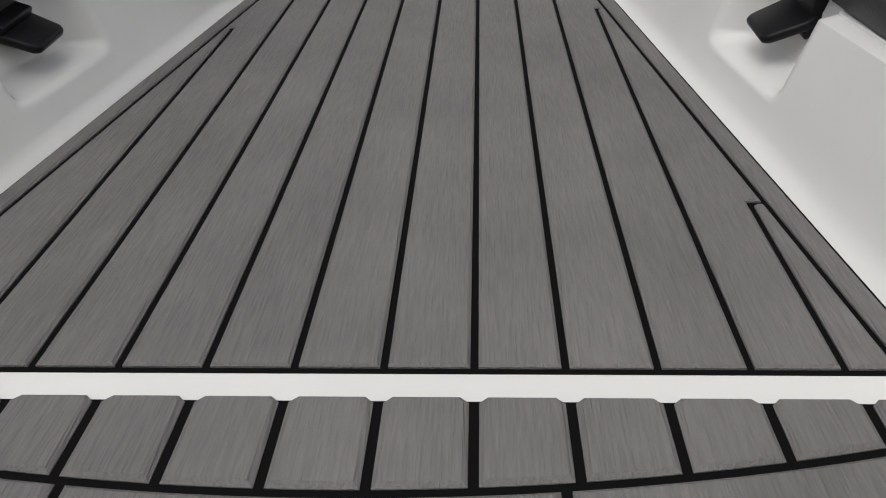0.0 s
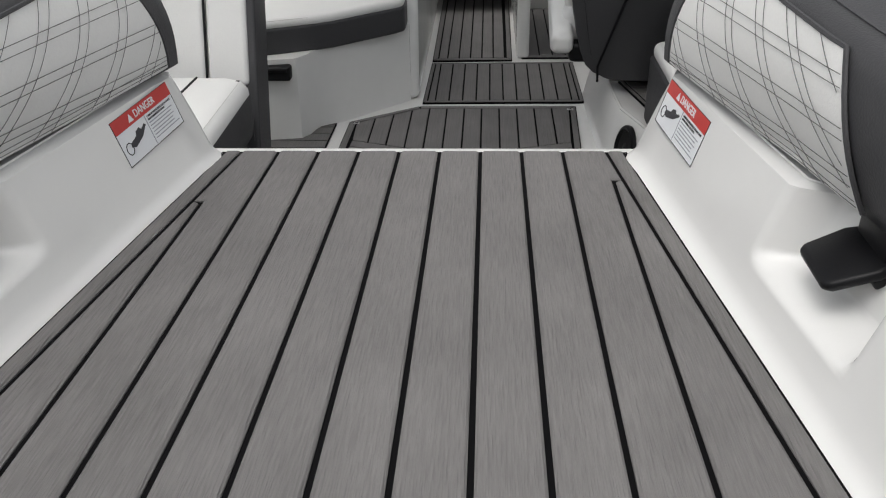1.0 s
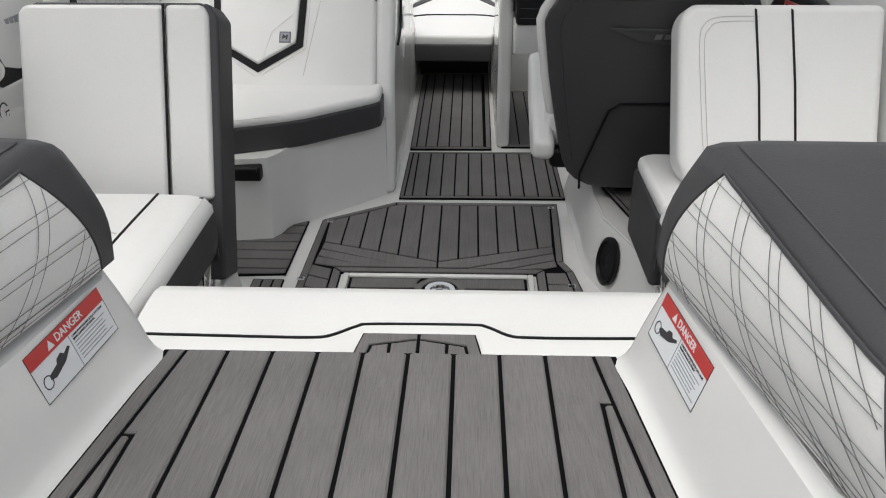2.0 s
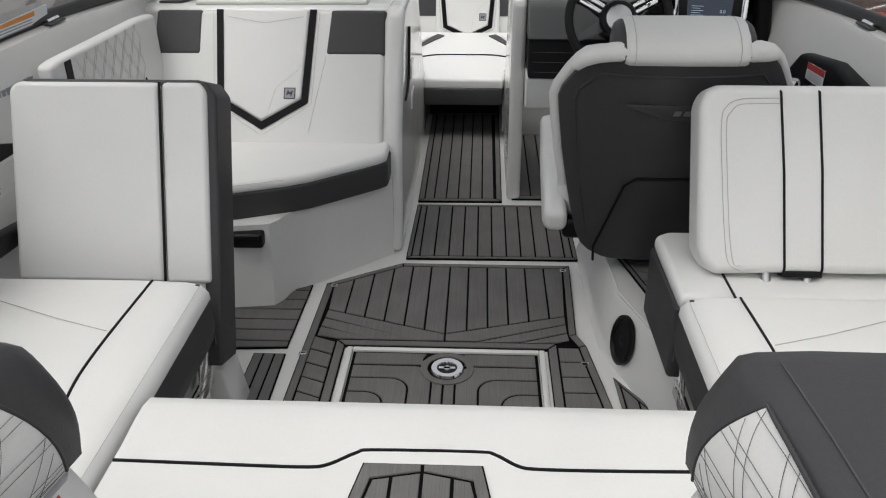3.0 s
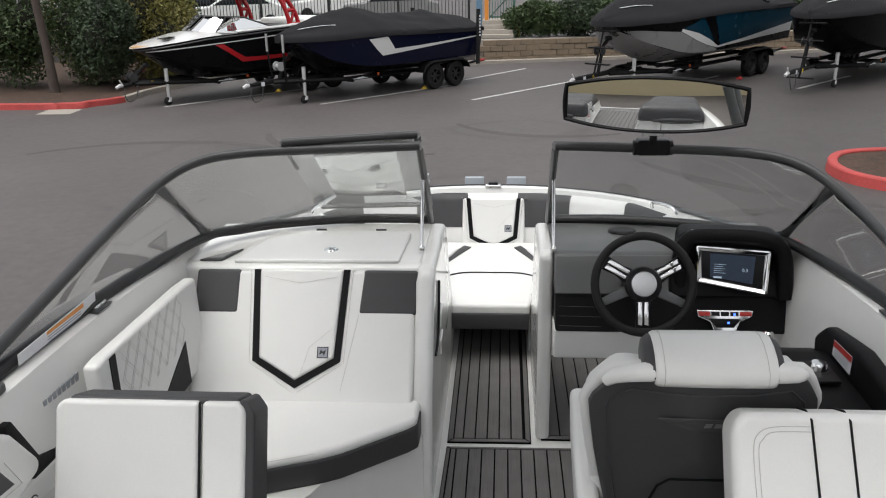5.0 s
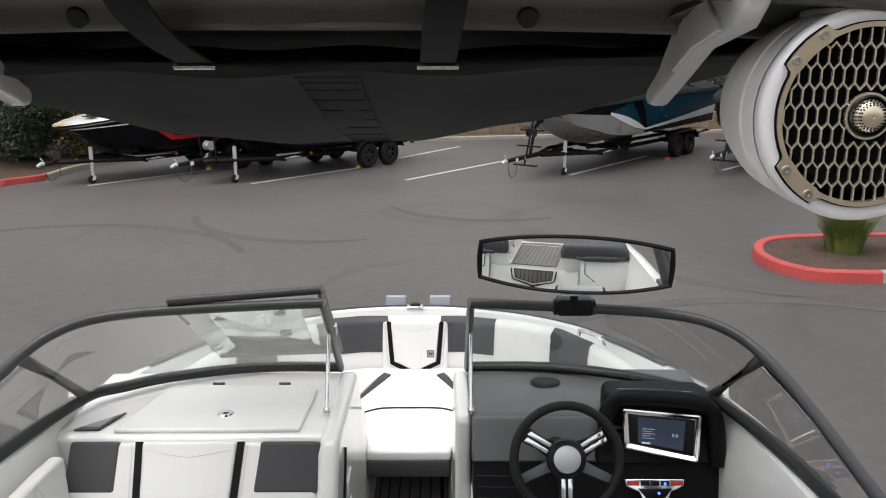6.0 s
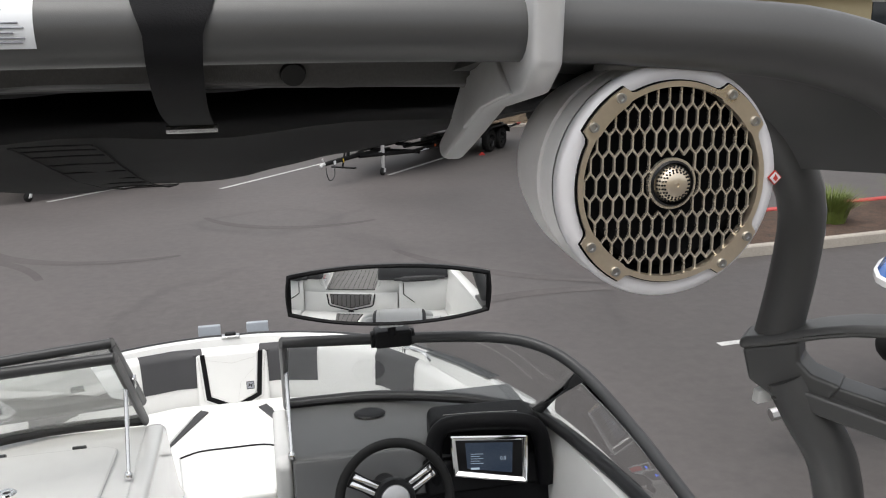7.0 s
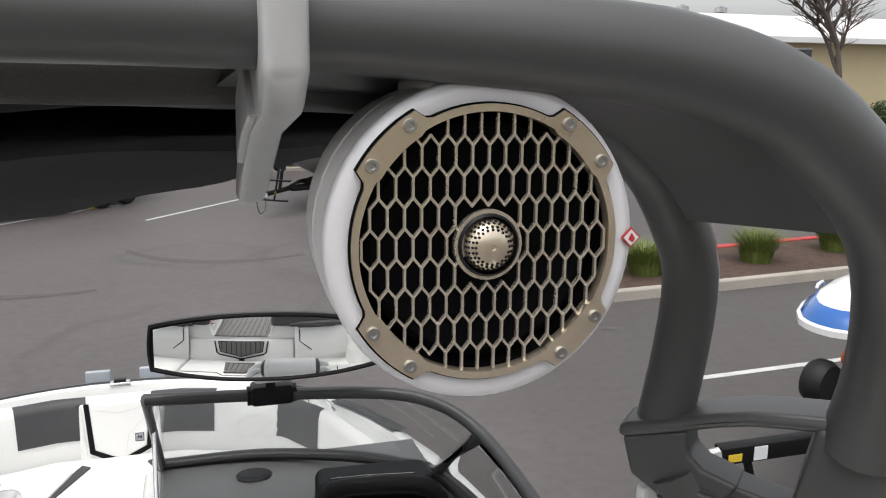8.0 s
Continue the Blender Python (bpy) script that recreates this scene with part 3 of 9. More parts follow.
def sun_pad(s):
    """A sun pad beside the walkway: grey top and ends, a white quilted face to the walkway."""
    ob = thing("sun_pad", "grey vinyl sun pad with a white diamond-stitched inner face", "cushion", PADS @ Vector((s * 0.7, 1.1, 0.97)), "sun pads")
    dy = 0.005 if s > 0 else -0.005
    z0 = 0.970
    NB = 8

    def foot(y):
        return inner(y) + 0.045 * max(0.0, (y - 1.445 - dy) / 0.04) ** 2 + 0.016 + 0.020 * min(1.0, max(0.0, (1.45 - y) / 0.3)) - 0.08 * max(0.0, 1.03 - y)

    def crest(y):
        return inner(y) + 0.036 - 0.008 * min(1.0, max(0.0, (1.33 - y) / 0.2)) + 0.12 * max(0.0, 1.06 - y) + 0.25 * max(0.0, y - 1.42 - dy)

    def rise(y):
        e = min(1.0, max(0.0, (1.485 + dy - y) / 0.075))
        b = min(1.0, max(0.0, (y - 0.60) / 0.08))
        return 0.006 + 0.126 * min(1.0, 1 - 0.75 * min(0.45, 1.42 - y)) * (math.sqrt(max(0.0, 1 - (1 - e) ** 2.2)) * math.sqrt(max(0.0, 1 - (1 - b) ** 2)))

    def face_at(y, b, lift=0.0):
        x = foot(y) + (crest(y) - foot(y)) * b - 0.013 * math.sin(math.pi * min(1, b * 0.93 + 0.04)) - lift
        return Vector((PX + s * x, y, z0 + rise(y) * b))

    ys = [0.602, 0.61, 0.63, 0.66, 0.72, 0.80, 0.90, 0.97, 1.01, 1.04, 1.07, 1.10, 1.15, 1.21, 1.27, 1.33, 1.38, 1.41, 1.43, 1.45, 1.463, 1.474, 1.481, 1.4845]
    ys = [y if y < 1.1 else 1.1 + (y - 1.1) * (0.385 + dy) / 0.385 for y in ys]
    rows = []
    for y in ys:
        h = rise(y)
        inn = [face_at(y, k / NB) for k in range(NB + 1)]
        xc = crest(y)
        out = [(PX + s * (xc + 0.012), y, z0 + h + 0.004), (PX + s * (xc + 0.05), y, z0 + h + 0.006), (s * 0.72, y, z0 + h * 1.03), (s * 0.88, y, z0 + h * 0.9), (s * 0.925, y, z0 + h * 0.6), (s * 0.93, y, z0)]
        rows.append([tuple(p) for p in inn] + out)
    part("cover", lay(rings(rows)), M["vinyl_grey"], ob, "smooth dark grey vinyl", sharp=70)

    def front(b):
        return 1.424 + dy - 0.056 * b ** 1.6

    def rear(b):
        return 1.066 + 0.055 * b - 0.012 * math.sin(math.pi * b)

    def at(a, b, lift=0.0042):
        y = rear(b) + (front(b) - rear(b)) * a
        return face_at(y, b, lift + 0.003 * math.sin(math.pi * min(max(a, 0), 1)) ** 0.5)

    part("quilted_face", lay(rings([[at(i / 28, 0.03 + 0.95 * j / 10, 0.003) for j in range(11)] for i in range(29)], False)), M["vinyl_white"], ob, "white vinyl with black diamond stitching", sharp=70)
    lines = []
    # pairs of long lines that slant along the face, crossed by steeper pairs
    for k in range(-1, 4):
        for d in (0.0, 0.07):
            pts = []
            for i in range(41):
                a = 0.01 + 0.98 * i / 40
                b = 0.13 + k * 0.285 + d - 0.14 * (a - 0.5)
                if 0.05 <= b <= 0.97:
                    pts.append(at(a, b))
            if len(pts) > 4:
                lines.append(stitch(pts, 0.00034))
    for k in range(-2, 6):
        for d in (0.0, 0.05):
            pts = []
            for i in range(21):
                b = 0.04 + 0.93 * i / 20
                a = 0.10 + k * 0.23 + d + 0.42 * (b - 0.5) + 0.04 * (b - 0.5) ** 2 * (1 if d else -1)
                if 0.01 <= a <= 0.99:
                    pts.append(at(a, b))
            if len(pts) > 4:
                lines.append(stitch(pts, 0.00034))
    for b in (0.06, 0.10):
        lines.append(stitch([at(0.01 + 0.98 * a / 28, b) for a in range(29)], 0.00030))
    part("stitching", lay(join(*lines)), M["thread_quilt"], ob)
    rim = [at(i / 14, 0.98, 0.003) for i in range(15)] + [at(1, 0.98 - 0.95 * i / 8, 0.003) for i in range(1, 9)]
    rim = [at(0, 0.03 + 0.95 * i / 8, 0.003) for i in range(8)] + rim
    part("piping", lay(tube(rim, 0.0020, 6)), M["vinyl_grey"], ob)
    part("cover_stitch", lay(stitch([(PX + s * (crest(y) + 0.02), y, z0 + rise(y) + 0.0056) for y in ys[9:18]], 0.0009)), M["thread"], ob)
    part("base_board", lay(box(min(s * 0.42, s * 0.92), max(s * 0.42, s * 0.92), 0.68, 1.38, 0.955, 0.975, 0.004)), M["plastic_black"], ob)


for s in (-1, 1):
    sun_pad(s)
    yl, x0 = 1.135, XC + s * 0.362
    latch = thing("pad_latch", "black moulded pull latch below the sun pad", "latch", (x0, yl, 0.815), "pad latches")
    m = frame_of((x0, yl, 0.808), (0, 1, 0), (s * 0.90, 0, 0.42))
    out = [(-0.030, 0.004), (-0.024, -0.002), (0.030, -0.002), (0.036, 0.004), (0.038, 0.040), (0.028, 0.062), (-0.030, 0.062), (-0.036, 0.040)]
    part("paddle", slab(out, -0.005, 0.005, m, 0.004), M["plastic_black"], latch)
    part("hinge", slab([(-0.034, 0.034), (0.034, 0.034), (0.030, 0.060), (-0.030, 0.060)], 0.004, 0.014, m, 0.003), M["plastic_black"], latch)
    part("bracket", box(min(x0 + s * 0.040, x0 + s * 0.075), max(x0 + s * 0.040, x0 + s * 0.075), yl - 0.030, yl + 0.030, 0.826, 0.858, 0.004), M["plastic_black"], latch)

# ---- rear bench ----
bench = thing("rear_bench", "white vinyl rear bench with black piping across the stern", "bench", (0, 1.9, 0.0))
part("base", box(-0.54, 0.54, 1.619, 2.13, 0.0, 0.32, 0.01), M["gelcoat"], bench)
rows = []
for y, z in ((1.64, 0.30), (1.64, 0.43), (1.66, 0.442), (2.06, 0.444), (2.12, 0.449), (2.17, 0.449), (2.205, 0.440), (2.228, 0.418), (2.235, 0.385), (2.230, 0.34), (2.205, 0.305), (2.12, 0.30)):
    rows.append([(x, y, z) for x in (-0.545, -0.3, 0.0, 0.3, 0.535)])
rows.append(rows[0])
bm = rings(rows, False)
part("seat_cushion", bm, M["vinyl_white"], bench, sharp=60)
pl = [(-0.544, 2.022), (-0.30, 2.018), (-0.20, 2.018), (-0.165, 2.026), (-0.12, 2.058), (-0.09, 2.066), (0.09, 2.068), (0.125, 2.062), (0.165, 2.034), (0.20, 2.028), (0.30, 2.028), (0.46, 2.032), (0.534, 2.034)]
part("piping", tube([(x, y, 0.4440) for x, y in pl], 0.0036, 6, smooth=4), M["piping"], bench)
rows = [[(x, y, z) for x in (-0.545, -0.3, 0, 0.3, 0.535)] for y, z in ((1.619, 0.662), (1.632, 0.672), (1.650, 0.655), (1.685, 0.46), (1.68, 0.42), (1.619, 0.42))]
rows.append(rows[0])
part("backrest", rings(rows, False), M["vinyl_white"], bench, sharp=60)
mb = frame_of((0, 1.6855, 0.46), (-1, 0, 0), (0, -0.035, 0.195))
vee = [(-0.275, 0.20), (-0.255, 0.075), (-0.23, 0.055), (0.0, 0.004), (0.23, 0.055), (0.255, 0.075), (0.275, 0.20)]
part("vee_piping", tube([mb @ Vector((x, y, 0.004)) for x, y in vee], 0.008, 6), M["piping"], bench)
part("cup_pull", lathe([(0.0, 0.0), (0.03, 0.0), (0.034, 0.006), (0.036, 0.0)], frame_of(mb @ Vector((0, -0.018, 0)), (1, 0, 0), (0, -0.1, 1)), 20), M["plastic_black"], bench)
for s in (-1, 1):
    rows = [[(s * x, y, z) for x in (0.548, 0.75, 0.95, 1.10)] for y, z in ((1.622, 0.80), (1.640, 0.812), (1.668, 0.795), (1.700, 0.46), (1.69, 0.42), (1.622, 0.42))]
    rows.append(rows[0])
    sp = part("side_backrest", rings(rows, False), M["vinyl_white"], bench, "white vinyl corner backrest", sharp=60)
    part("piping", tube([(s * 0.60, 1.672, 0.79), (s * 0.60, 1.684, 0.66), (s * 0.72, 1.694, 0.56)], 0.005, 6), M["piping"], sp)
    part("grey_roll", tube([(s * x, 1.655, 0.835) for x in (0.50, 0.60, 0.75, 0.9, 1.06)], [0.02, 0.034, 0.036, 0.034, 0.02], 12, smooth=4), M["vinyl_grey"], sp, "dark grey vinyl roll")
seat_mat = thing("seat_step_mat", "small grey foam step pad on the bench cushion", "deck mat", (0, 1.93, 0.444))
tr = [(-0.150, 1.76), (0.150, 1.76), (0.104, 2.026), (-0.104, 2.026)]
foam_mat(seat_mat, tr, planks_in([(-0.125, 1.78), (0.125, 1.78), (0.085, 1.985), (0.0, 2.005), (-0.085, 1.985)], 0.052, 0.0) + [[(-0.150, 1.76), (-0.125, 1.76), (-0.085, 1.985), (0, 2.005), (0, 2.026), (-0.104, 2.026)], [(0.125, 1.76), (0.150, 1.76), (0.104, 2.026), (0, 2.026), (0, 2.005), (0.085, 1.985)]], 0.444)
back_mat = thing("backrest_mat", "grey foam step pad on the bench backrest", "deck mat", mb @ Vector((0, 0.15, 0)))
foam_mat(back_mat, [(-0.24, 0.20), (-0.222, 0.082), (0, 0.030), (0.222, 0.082), (0.24, 0.20)], planks_in([(-0.235, 0.197), (-0.217, 0.086), (0, 0.035), (0.217, 0.086), (0.235, 0.197)], 0.05, 0.0), 0.004, mb)

# ---- side seats ----


def side_seat(s, y_end):
    ob = thing("side_sofa", "white vinyl side sofa with grey inner edge, backrest and black piping", "sofa", (s * 0.8, 2.3, 0.0), "side sofas")
    xi = 0.565
    part("base", slab([(1.6, 0.0), (y_end, 0.0), (y_end, 0.30), (1.6, 0.30)], 0.60, 1.13, frame_of((0, 0, 0), (0, 1, 0), (0, 0, 1)) if s > 0 else frame_of((-1.73, 0, 0), (0, 1, 0), (0, 0, 1)), 0.01), M["gelcoat"], ob, weighted=True)
    prof = [(1.13, 0.30), (1.13, 0.43), (1.10, 0.447), (0.72, 0.449), (0.62, 0.447), (xi + 0.018, 0.440), (xi, 0.420), (xi - 0.002, 0.395)]
    rows = [[(s * x, y, z) for x, z in prof] for y in (1.60, 1.9, 2.2, 2.5, y_end - 0.03, y_end)]
    part("cushion_top", rings(rows, False), M["vinyl_white"], ob, "white vinyl", sharp=60)
    rows = [[(s * x, y, z) for x, z in ((xi - 0.002, 0.402), (xi - 0.004, 0.33), (xi + 0.004, 0.285), (xi + 0.03, 0.27), (0.75, 0.27))] for y in (1.60, 1.9, 2.2, 2.5, y_end)]
    part("cushion_edge", rings(rows, False), M["vinyl_grey"], ob, "dark grey vinyl", sharp=60)
    part("cushion_end", slab([(s * xi, 0.27), (s * 1.13, 0.27), (s * 1.13, 0.445), (s * (xi + 0.02), 0.442), (s * xi, 0.42)], -y_end, -y_end + 0.008, frame_of((0, 0, 0), (1, 0, 0), (0, 0, 1))), M["vinyl_grey"], ob)
    part("piping", tube([(s * 0.700, y_end, 0.4495), (s * 0.709, 2.43, 0.4495), (s * 0.711, 2.30, 0.4495), (s * 0.705, 2.21, 0.449), (s * 0.688, 2.12, 0.449), (s * 0.664, 2.02, 0.448)], 0.0034, 6, smooth=6), M["piping"], ob)
    part("cross_seam", stitch([(s * 0.72, 2.42, 0.450), (s * 0.85, 2.465, 0.4505), (s * 1.05, 2.55, 0.449)], 0.0015), M["thread_pale"], ob)
    part("edge_stitch", stitch([(s * (xi + 0.016), y, 0.4425) for y in (1.62, 2.0, 2.3, y_end - 0.01)], 0.0007), M["thread_pale"], ob)
    # chrome slide under the cushion
    for dz in (0.0, 0.022):
        part("slide_rail", tube([(s * (xi + 0.018), 2.22, 0.20 + dz), (s * (xi + 0.018), 2.60, 0.20 + dz)], 0.008, 8, flat=0.8), M["chrome"], ob, "chrome slide rail")
    part("slide_bracket", slab([(2.50, 0.17), (2.62, 0.17), (2.63, 0.30), (2.57, 0.31)], s * (xi + 0.012), s * (xi + 0.022), frame_of((0, 0, 0), (0, 1, 0), (0, 0, 1)), 0.002), M["chrome"], ob)
    return ob


sofa_port = side_seat(-1, 2.645)
sofa_star = side_seat(1, 2.615)

# forward cushion of the starboard seat
fc = part("forward_cushion", slab([(0.565, 2.625), (0.563, 2.95), (0.60, 2.975), (1.10, 2.975), (1.10, 2.625)], 0.40, 0.447, None, 0.018), M["vinyl_white"], sofa_star, "white vinyl top on a dark grey side", weighted=True)
part("side", slab([(0.560, 2.63), (0.556, 2.95), (0.60, 2.98), (1.10, 2.98), (1.10, 2.63)], 0.205, 0.41, None, 0.012), M["vinyl_grey"], fc, "dark grey vinyl", weighted=True)
part("piping", tube([(0.690, 2.62, 0.4475), (0.689, 2.70, 0.4475), (0.688, 2.80, 0.4475)], 0.0034, 6, smooth=4), M["piping"], fc)

# port backrest, standing at the forward end of its seat
lean = frame_of((0, 2.64, 0.2), (1, 0, 0), (0, 0.36, 1))
L = 0.715
pb = part("folding_backrest", slab([(-1.08, 0.215), (-0.70, 0.215), (-0.70, L), (-1.06, L), (-1.08, L - 0.02)], -0.10, 0.0, lean, 0.028, 5), M["vinyl_white"], sofa_port, "upright white vinyl panel with black piping", weighted=True)
part("end_panel", slab([(-0.695, 0.215), (-0.582, 0.215), (-0.582, L - 0.02), (-0.60, L), (-0.695, L)], -0.10, 0.002, lean, 0.014), M["vinyl_white"], pb, weighted=True)
part("piping", tube([lean @ Vector((-0.6975, y, 0.002)) for y in (0.215, 0.45, L)], 0.0036, 6), M["piping"], pb)
part("grey_edge", slab([(-0.602, 0.0), (-0.560, 0.0), (-0.560, L - 0.03), (-0.585, L + 0.004), (-0.602, L + 0.004)], -0.135, -0.010, lean, 0.012), M["vinyl_grey"], pb, "dark grey vinyl", weighted=True)
part("grey_cap", slab([(-1.07, L - 0.05), (-0.60, L - 0.05), (-0.60, L + 0.008), (-1.05, L + 0.008)], -0.13, -0.02, lean, 0.012), M["vinyl_grey"], pb, weighted=True)
part("foot_cover", slab([(-0.62, 0.0), (-0.545, 0.0), (-0.575, 0.16), (-0.62, 0.16)], -2.80, -2.68, frame_of((0, 0, 0), (1, 0, 0), (0, 0, 1)), 0.01), M["gelcoat"], pb)

# starboard flip backrest on two chrome posts
lean = frame_of((0.016, 2.694, 0.466), (1, 0, 0), (0, 0.41, 1))
fb = part("flip_backrest", slab([(0.635, 0.0), (0.80, 0.006), (1.10, 0.006), (1.10, 0.452), (0.62, 0.452), (0.592, 0.415), (0.600, 0.05)], -0.11, 0.0, lean, 0.032, 5), M["vinyl_white"], sofa_star, "white vinyl cushion with two black piping lines", weighted=True)
for x in (0.797, 0.886):
    part("piping", tube([lean @ Vector((x + 0.01, 0.002, -0.012)), lean @ Vector((x + 0.008, 0.02, 0.001)), lean @ Vector((x - 0.004, 0.25, 0.001)), lean @ Vector((x - 0.02, 0.435, 0.001)), lean @ Vector((x - 0.022, 0.454, -0.03)), lean @ Vector((x - 0.022, 0.453, -0.09))], 0.0030, 6), M["piping"], fb)
for x in (0.786, 0.883):
    part("post", tube([(x, 2.706, 0.44), (x, 2.740, 0.492)], 0.0115, 14), M["steel"], fb, "chrome post")
part("lower_trim", slab([(0.805, -0.004), (0.898, -0.004), (0.898, 0.012), (0.805, 0.012)], -0.05, -0.006, lean, 0.003), M["plastic_black"], fb)
part("stitching", join(*[stitch(curve_points([lean @ Vector((x, y, 0.0012)) for x, y in ((0.700, 0.012 + d), (0.672 + d, 0.03), (0.660 + d, 0.10), (0.648 + d, 0.25), (0.642 + d, 0.36), (0.652 + d, 0.40 - d), (0.69, 0.418 - d), (0.785, 0.420 - d))], 4), 0.0009) for d in (0.0, 0.012)]), M["thread_pale"], fb)

# ---- floor mats ----
Z0 = 0.001
mat_a = thing("floor_mat", "grey foam floor mat with black seams and a chevron band", "deck mat", (0, 3.2, 0), "floor mats")
out_a = [(-0.455, 2.30), (-0.315, 2.30), (-0.315, 3.034), (0.305, 3.034), (0.305, 2.30), (0.475, 2.30), (0.468, 2.74), (0.425, 3.06), (0.400, 3.12), (0.418, 3.572), (-0.185, 3.572), (-0.435, 3.415)]
front = [(-0.402, 3.240), (-0.01, 3.108), (0.374, 3.226), (0.391, 3.546), (-0.178, 3.546), (-0.408, 3.402)]
pcs = planks_in(clip_half(front, 1, 0, -0.01), 0.0665, -0.01) + planks_in(clip_half(front, -1, 0, 0.01), 0.0665, -0.01)
pcs += [[(-0.402, 3.240), (-0.01, 3.108), (-0.01, 3.068), (-0.10, 3.068), (-0.405, 3.190)], [(-0.405, 3.190), (-0.10, 3.068), (-0.235, 3.068), (-0.41, 3.140)], [(-0.41, 3.140), (-0.235, 3.068), (-0.345, 3.068), (-0.412, 3.085)]]
pcs += [[(-0.01, 3.108), (0.374, 3.226), (0.374, 3.178), (0.09, 3.068), (-0.01, 3.068)], [(0.374, 3.178), (0.374, 3.128), (0.225, 3.068), (0.09, 3.068)], [(0.374, 3.128), (0.378, 3.085), (0.335, 3.068), (0.225, 3.068)]]
pcs += [[(-0.345, 2.30), (-0.315, 2.30), (-0.315, 3.036), (-0.345, 3.066)], [(-0.345, 3.066), (-0.315, 3.036), (0.305, 3.036), (0.335, 3.066)], [(0.305, 2.30), (0.335, 2.30), (0.335, 3.066), (0.305, 3.036)]]
for x0, x1 in ((-0.428, -0.400), (-0.400, -0.372), (-0.372, -0.345)):
    pcs.append([(x0, 2.30), (x1, 2.30), (x1, 2.66 - 0.40 * (x1 + 0.42)), (x0, 2.66 - 0.40 * (x0 + 0.42))])
for k in range(6):
    y0, y1 = 2.66 + k * 0.0705, 2.66 + (k + 1) * 0.0705
    pcs.append([(-0.420, y0), (-0.345, y0 - 0.03), (-0.345, y1 - 0.03), (-0.418, y1)])
for k in range(10):
    y0, y1 = 2.30 + k * 0.0745, 2.30 + (k + 1) * 0.0745
    e0, e1 = (min(0.446 - 0.0114 * (y - 2.30), 0.441 - 0.1323 * (y - 2.74)) for y in (y0, y1))
    pcs.append([(0.335, y0), (e0, y0), (e1, y1), (0.335, y1)])
pcs += [[(-0.455, 2.30), (-0.428, 2.30), (-0.408, 3.402), (-0.435, 3.415)], [(-0.435, 3.415), (-0.408, 3.402), (-0.178, 3.546), (-0.185, 3.572)], [(-0.185, 3.572), (-0.178, 3.546), (0.391, 3.546), (0.418, 3.572)],
        [(0.418, 3.572), (0.391, 3.546), (0.374, 3.115), (0.400, 3.12)], [(0.400, 3.12), (0.374, 3.115), (0.400, 3.05), (0.425, 3.06)], [(0.425, 3.06), (0.400, 3.05), (0.441, 2.74), (0.468, 2.74)], [(0.468, 2.74), (0.441, 2.74), (0.446, 2.30), (0.475, 2.30)]]
foam_mat(mat_a, out_a, pcs, Z0)

hatch = thing("floor_hatch", "white-rimmed floor hatch with curved grey foam planks", "hatch", (0, 2.7, 0))
for a, b in (((-0.305, 2.30), (-0.287, 3.024)), ((0.277, 2.30), (0.295, 3.024)), ((-0.287, 3.006), (0.277, 3.024))):
    part("rim", box(a[0], b[0], a[1], b[1], 0.001, 0.014, 0.003, 2), M["gelcoat"], hatch)
HX = -0.005
pcs = []
vs, hs, rad = [0.034, 0.100, 0.166, 0.232, 0.272], [2.935, 2.872, 2.806, 2.740, 2.70], 0.055


def gamma(s, v, h):
    """Up along x = v, round a corner, then outward at y = h."""
    pts = [(HX + s * v, 2.32)]
    for k in range(7):
        a = k / 6 * math.pi / 2
        pts.append((HX + s * (v + rad * (1 - math.cos(a))), h - rad + rad * math.sin(a)))
    pts.append((HX + s * 0.272, h))
    return [p for p in pts if abs(p[0] - HX) <= 0.2721]


for s in (-1, 1):
    for i in range(3):
        pcs.append(gamma(s, vs[i], hs[i]) + gamma(s, vs[i + 1], hs[i + 1])[::-1])
    pcs.append(gamma(s, vs[3], hs[3]) + [(HX + s * 0.272, 2.32)])
    pcs.append([(HX, 2.32), (HX + s * 0.034, 2.32), (HX + s * 0.034, 2.86), (HX, 2.86)])
    pcs.append([(HX + s * 0.055, 2.937), (HX + s * 0.272, 2.937), (HX + s * 0.272, 3.0), (HX + s * 0.05, 3.0), (HX + s * 0.062, 2.97)])
foam_mat(hatch, [(-0.283, 2.30), (0.273, 2.30), (0.273, 3.004), (-0.283, 3.004)], pcs, Z0)
dm = Matrix.Translation((0.004, 2.918, 0.012))
part("drain_collar", lathe([(0.058, 0.0), (0.058, 0.004), (0.078, 0.004), (0.078, 0.0)], dm, 28), M["eva"], hatch)
part("drain_ring", lathe([(0.028, 0.0), (0.030, 0.006), (0.046, 0.007), (0.050, 0.0)], dm, 28), M["chrome"], hatch, "chrome latch ring")
part("drain_cup", lathe([(0.0, 0.0), (0.029, 0.001)], dm, 20), M["plastic_black"], hatch)
part("drain_key", join(slab([(-0.024, -0.005), (0.024, -0.005), (0.024, 0.005), (-0.024, 0.005)], 0.002, 0.006, dm), lathe([(0.0, 0.006), (0.010, 0.006), (0.011, 0.001)], dm, 14)), M["chrome"], hatch)


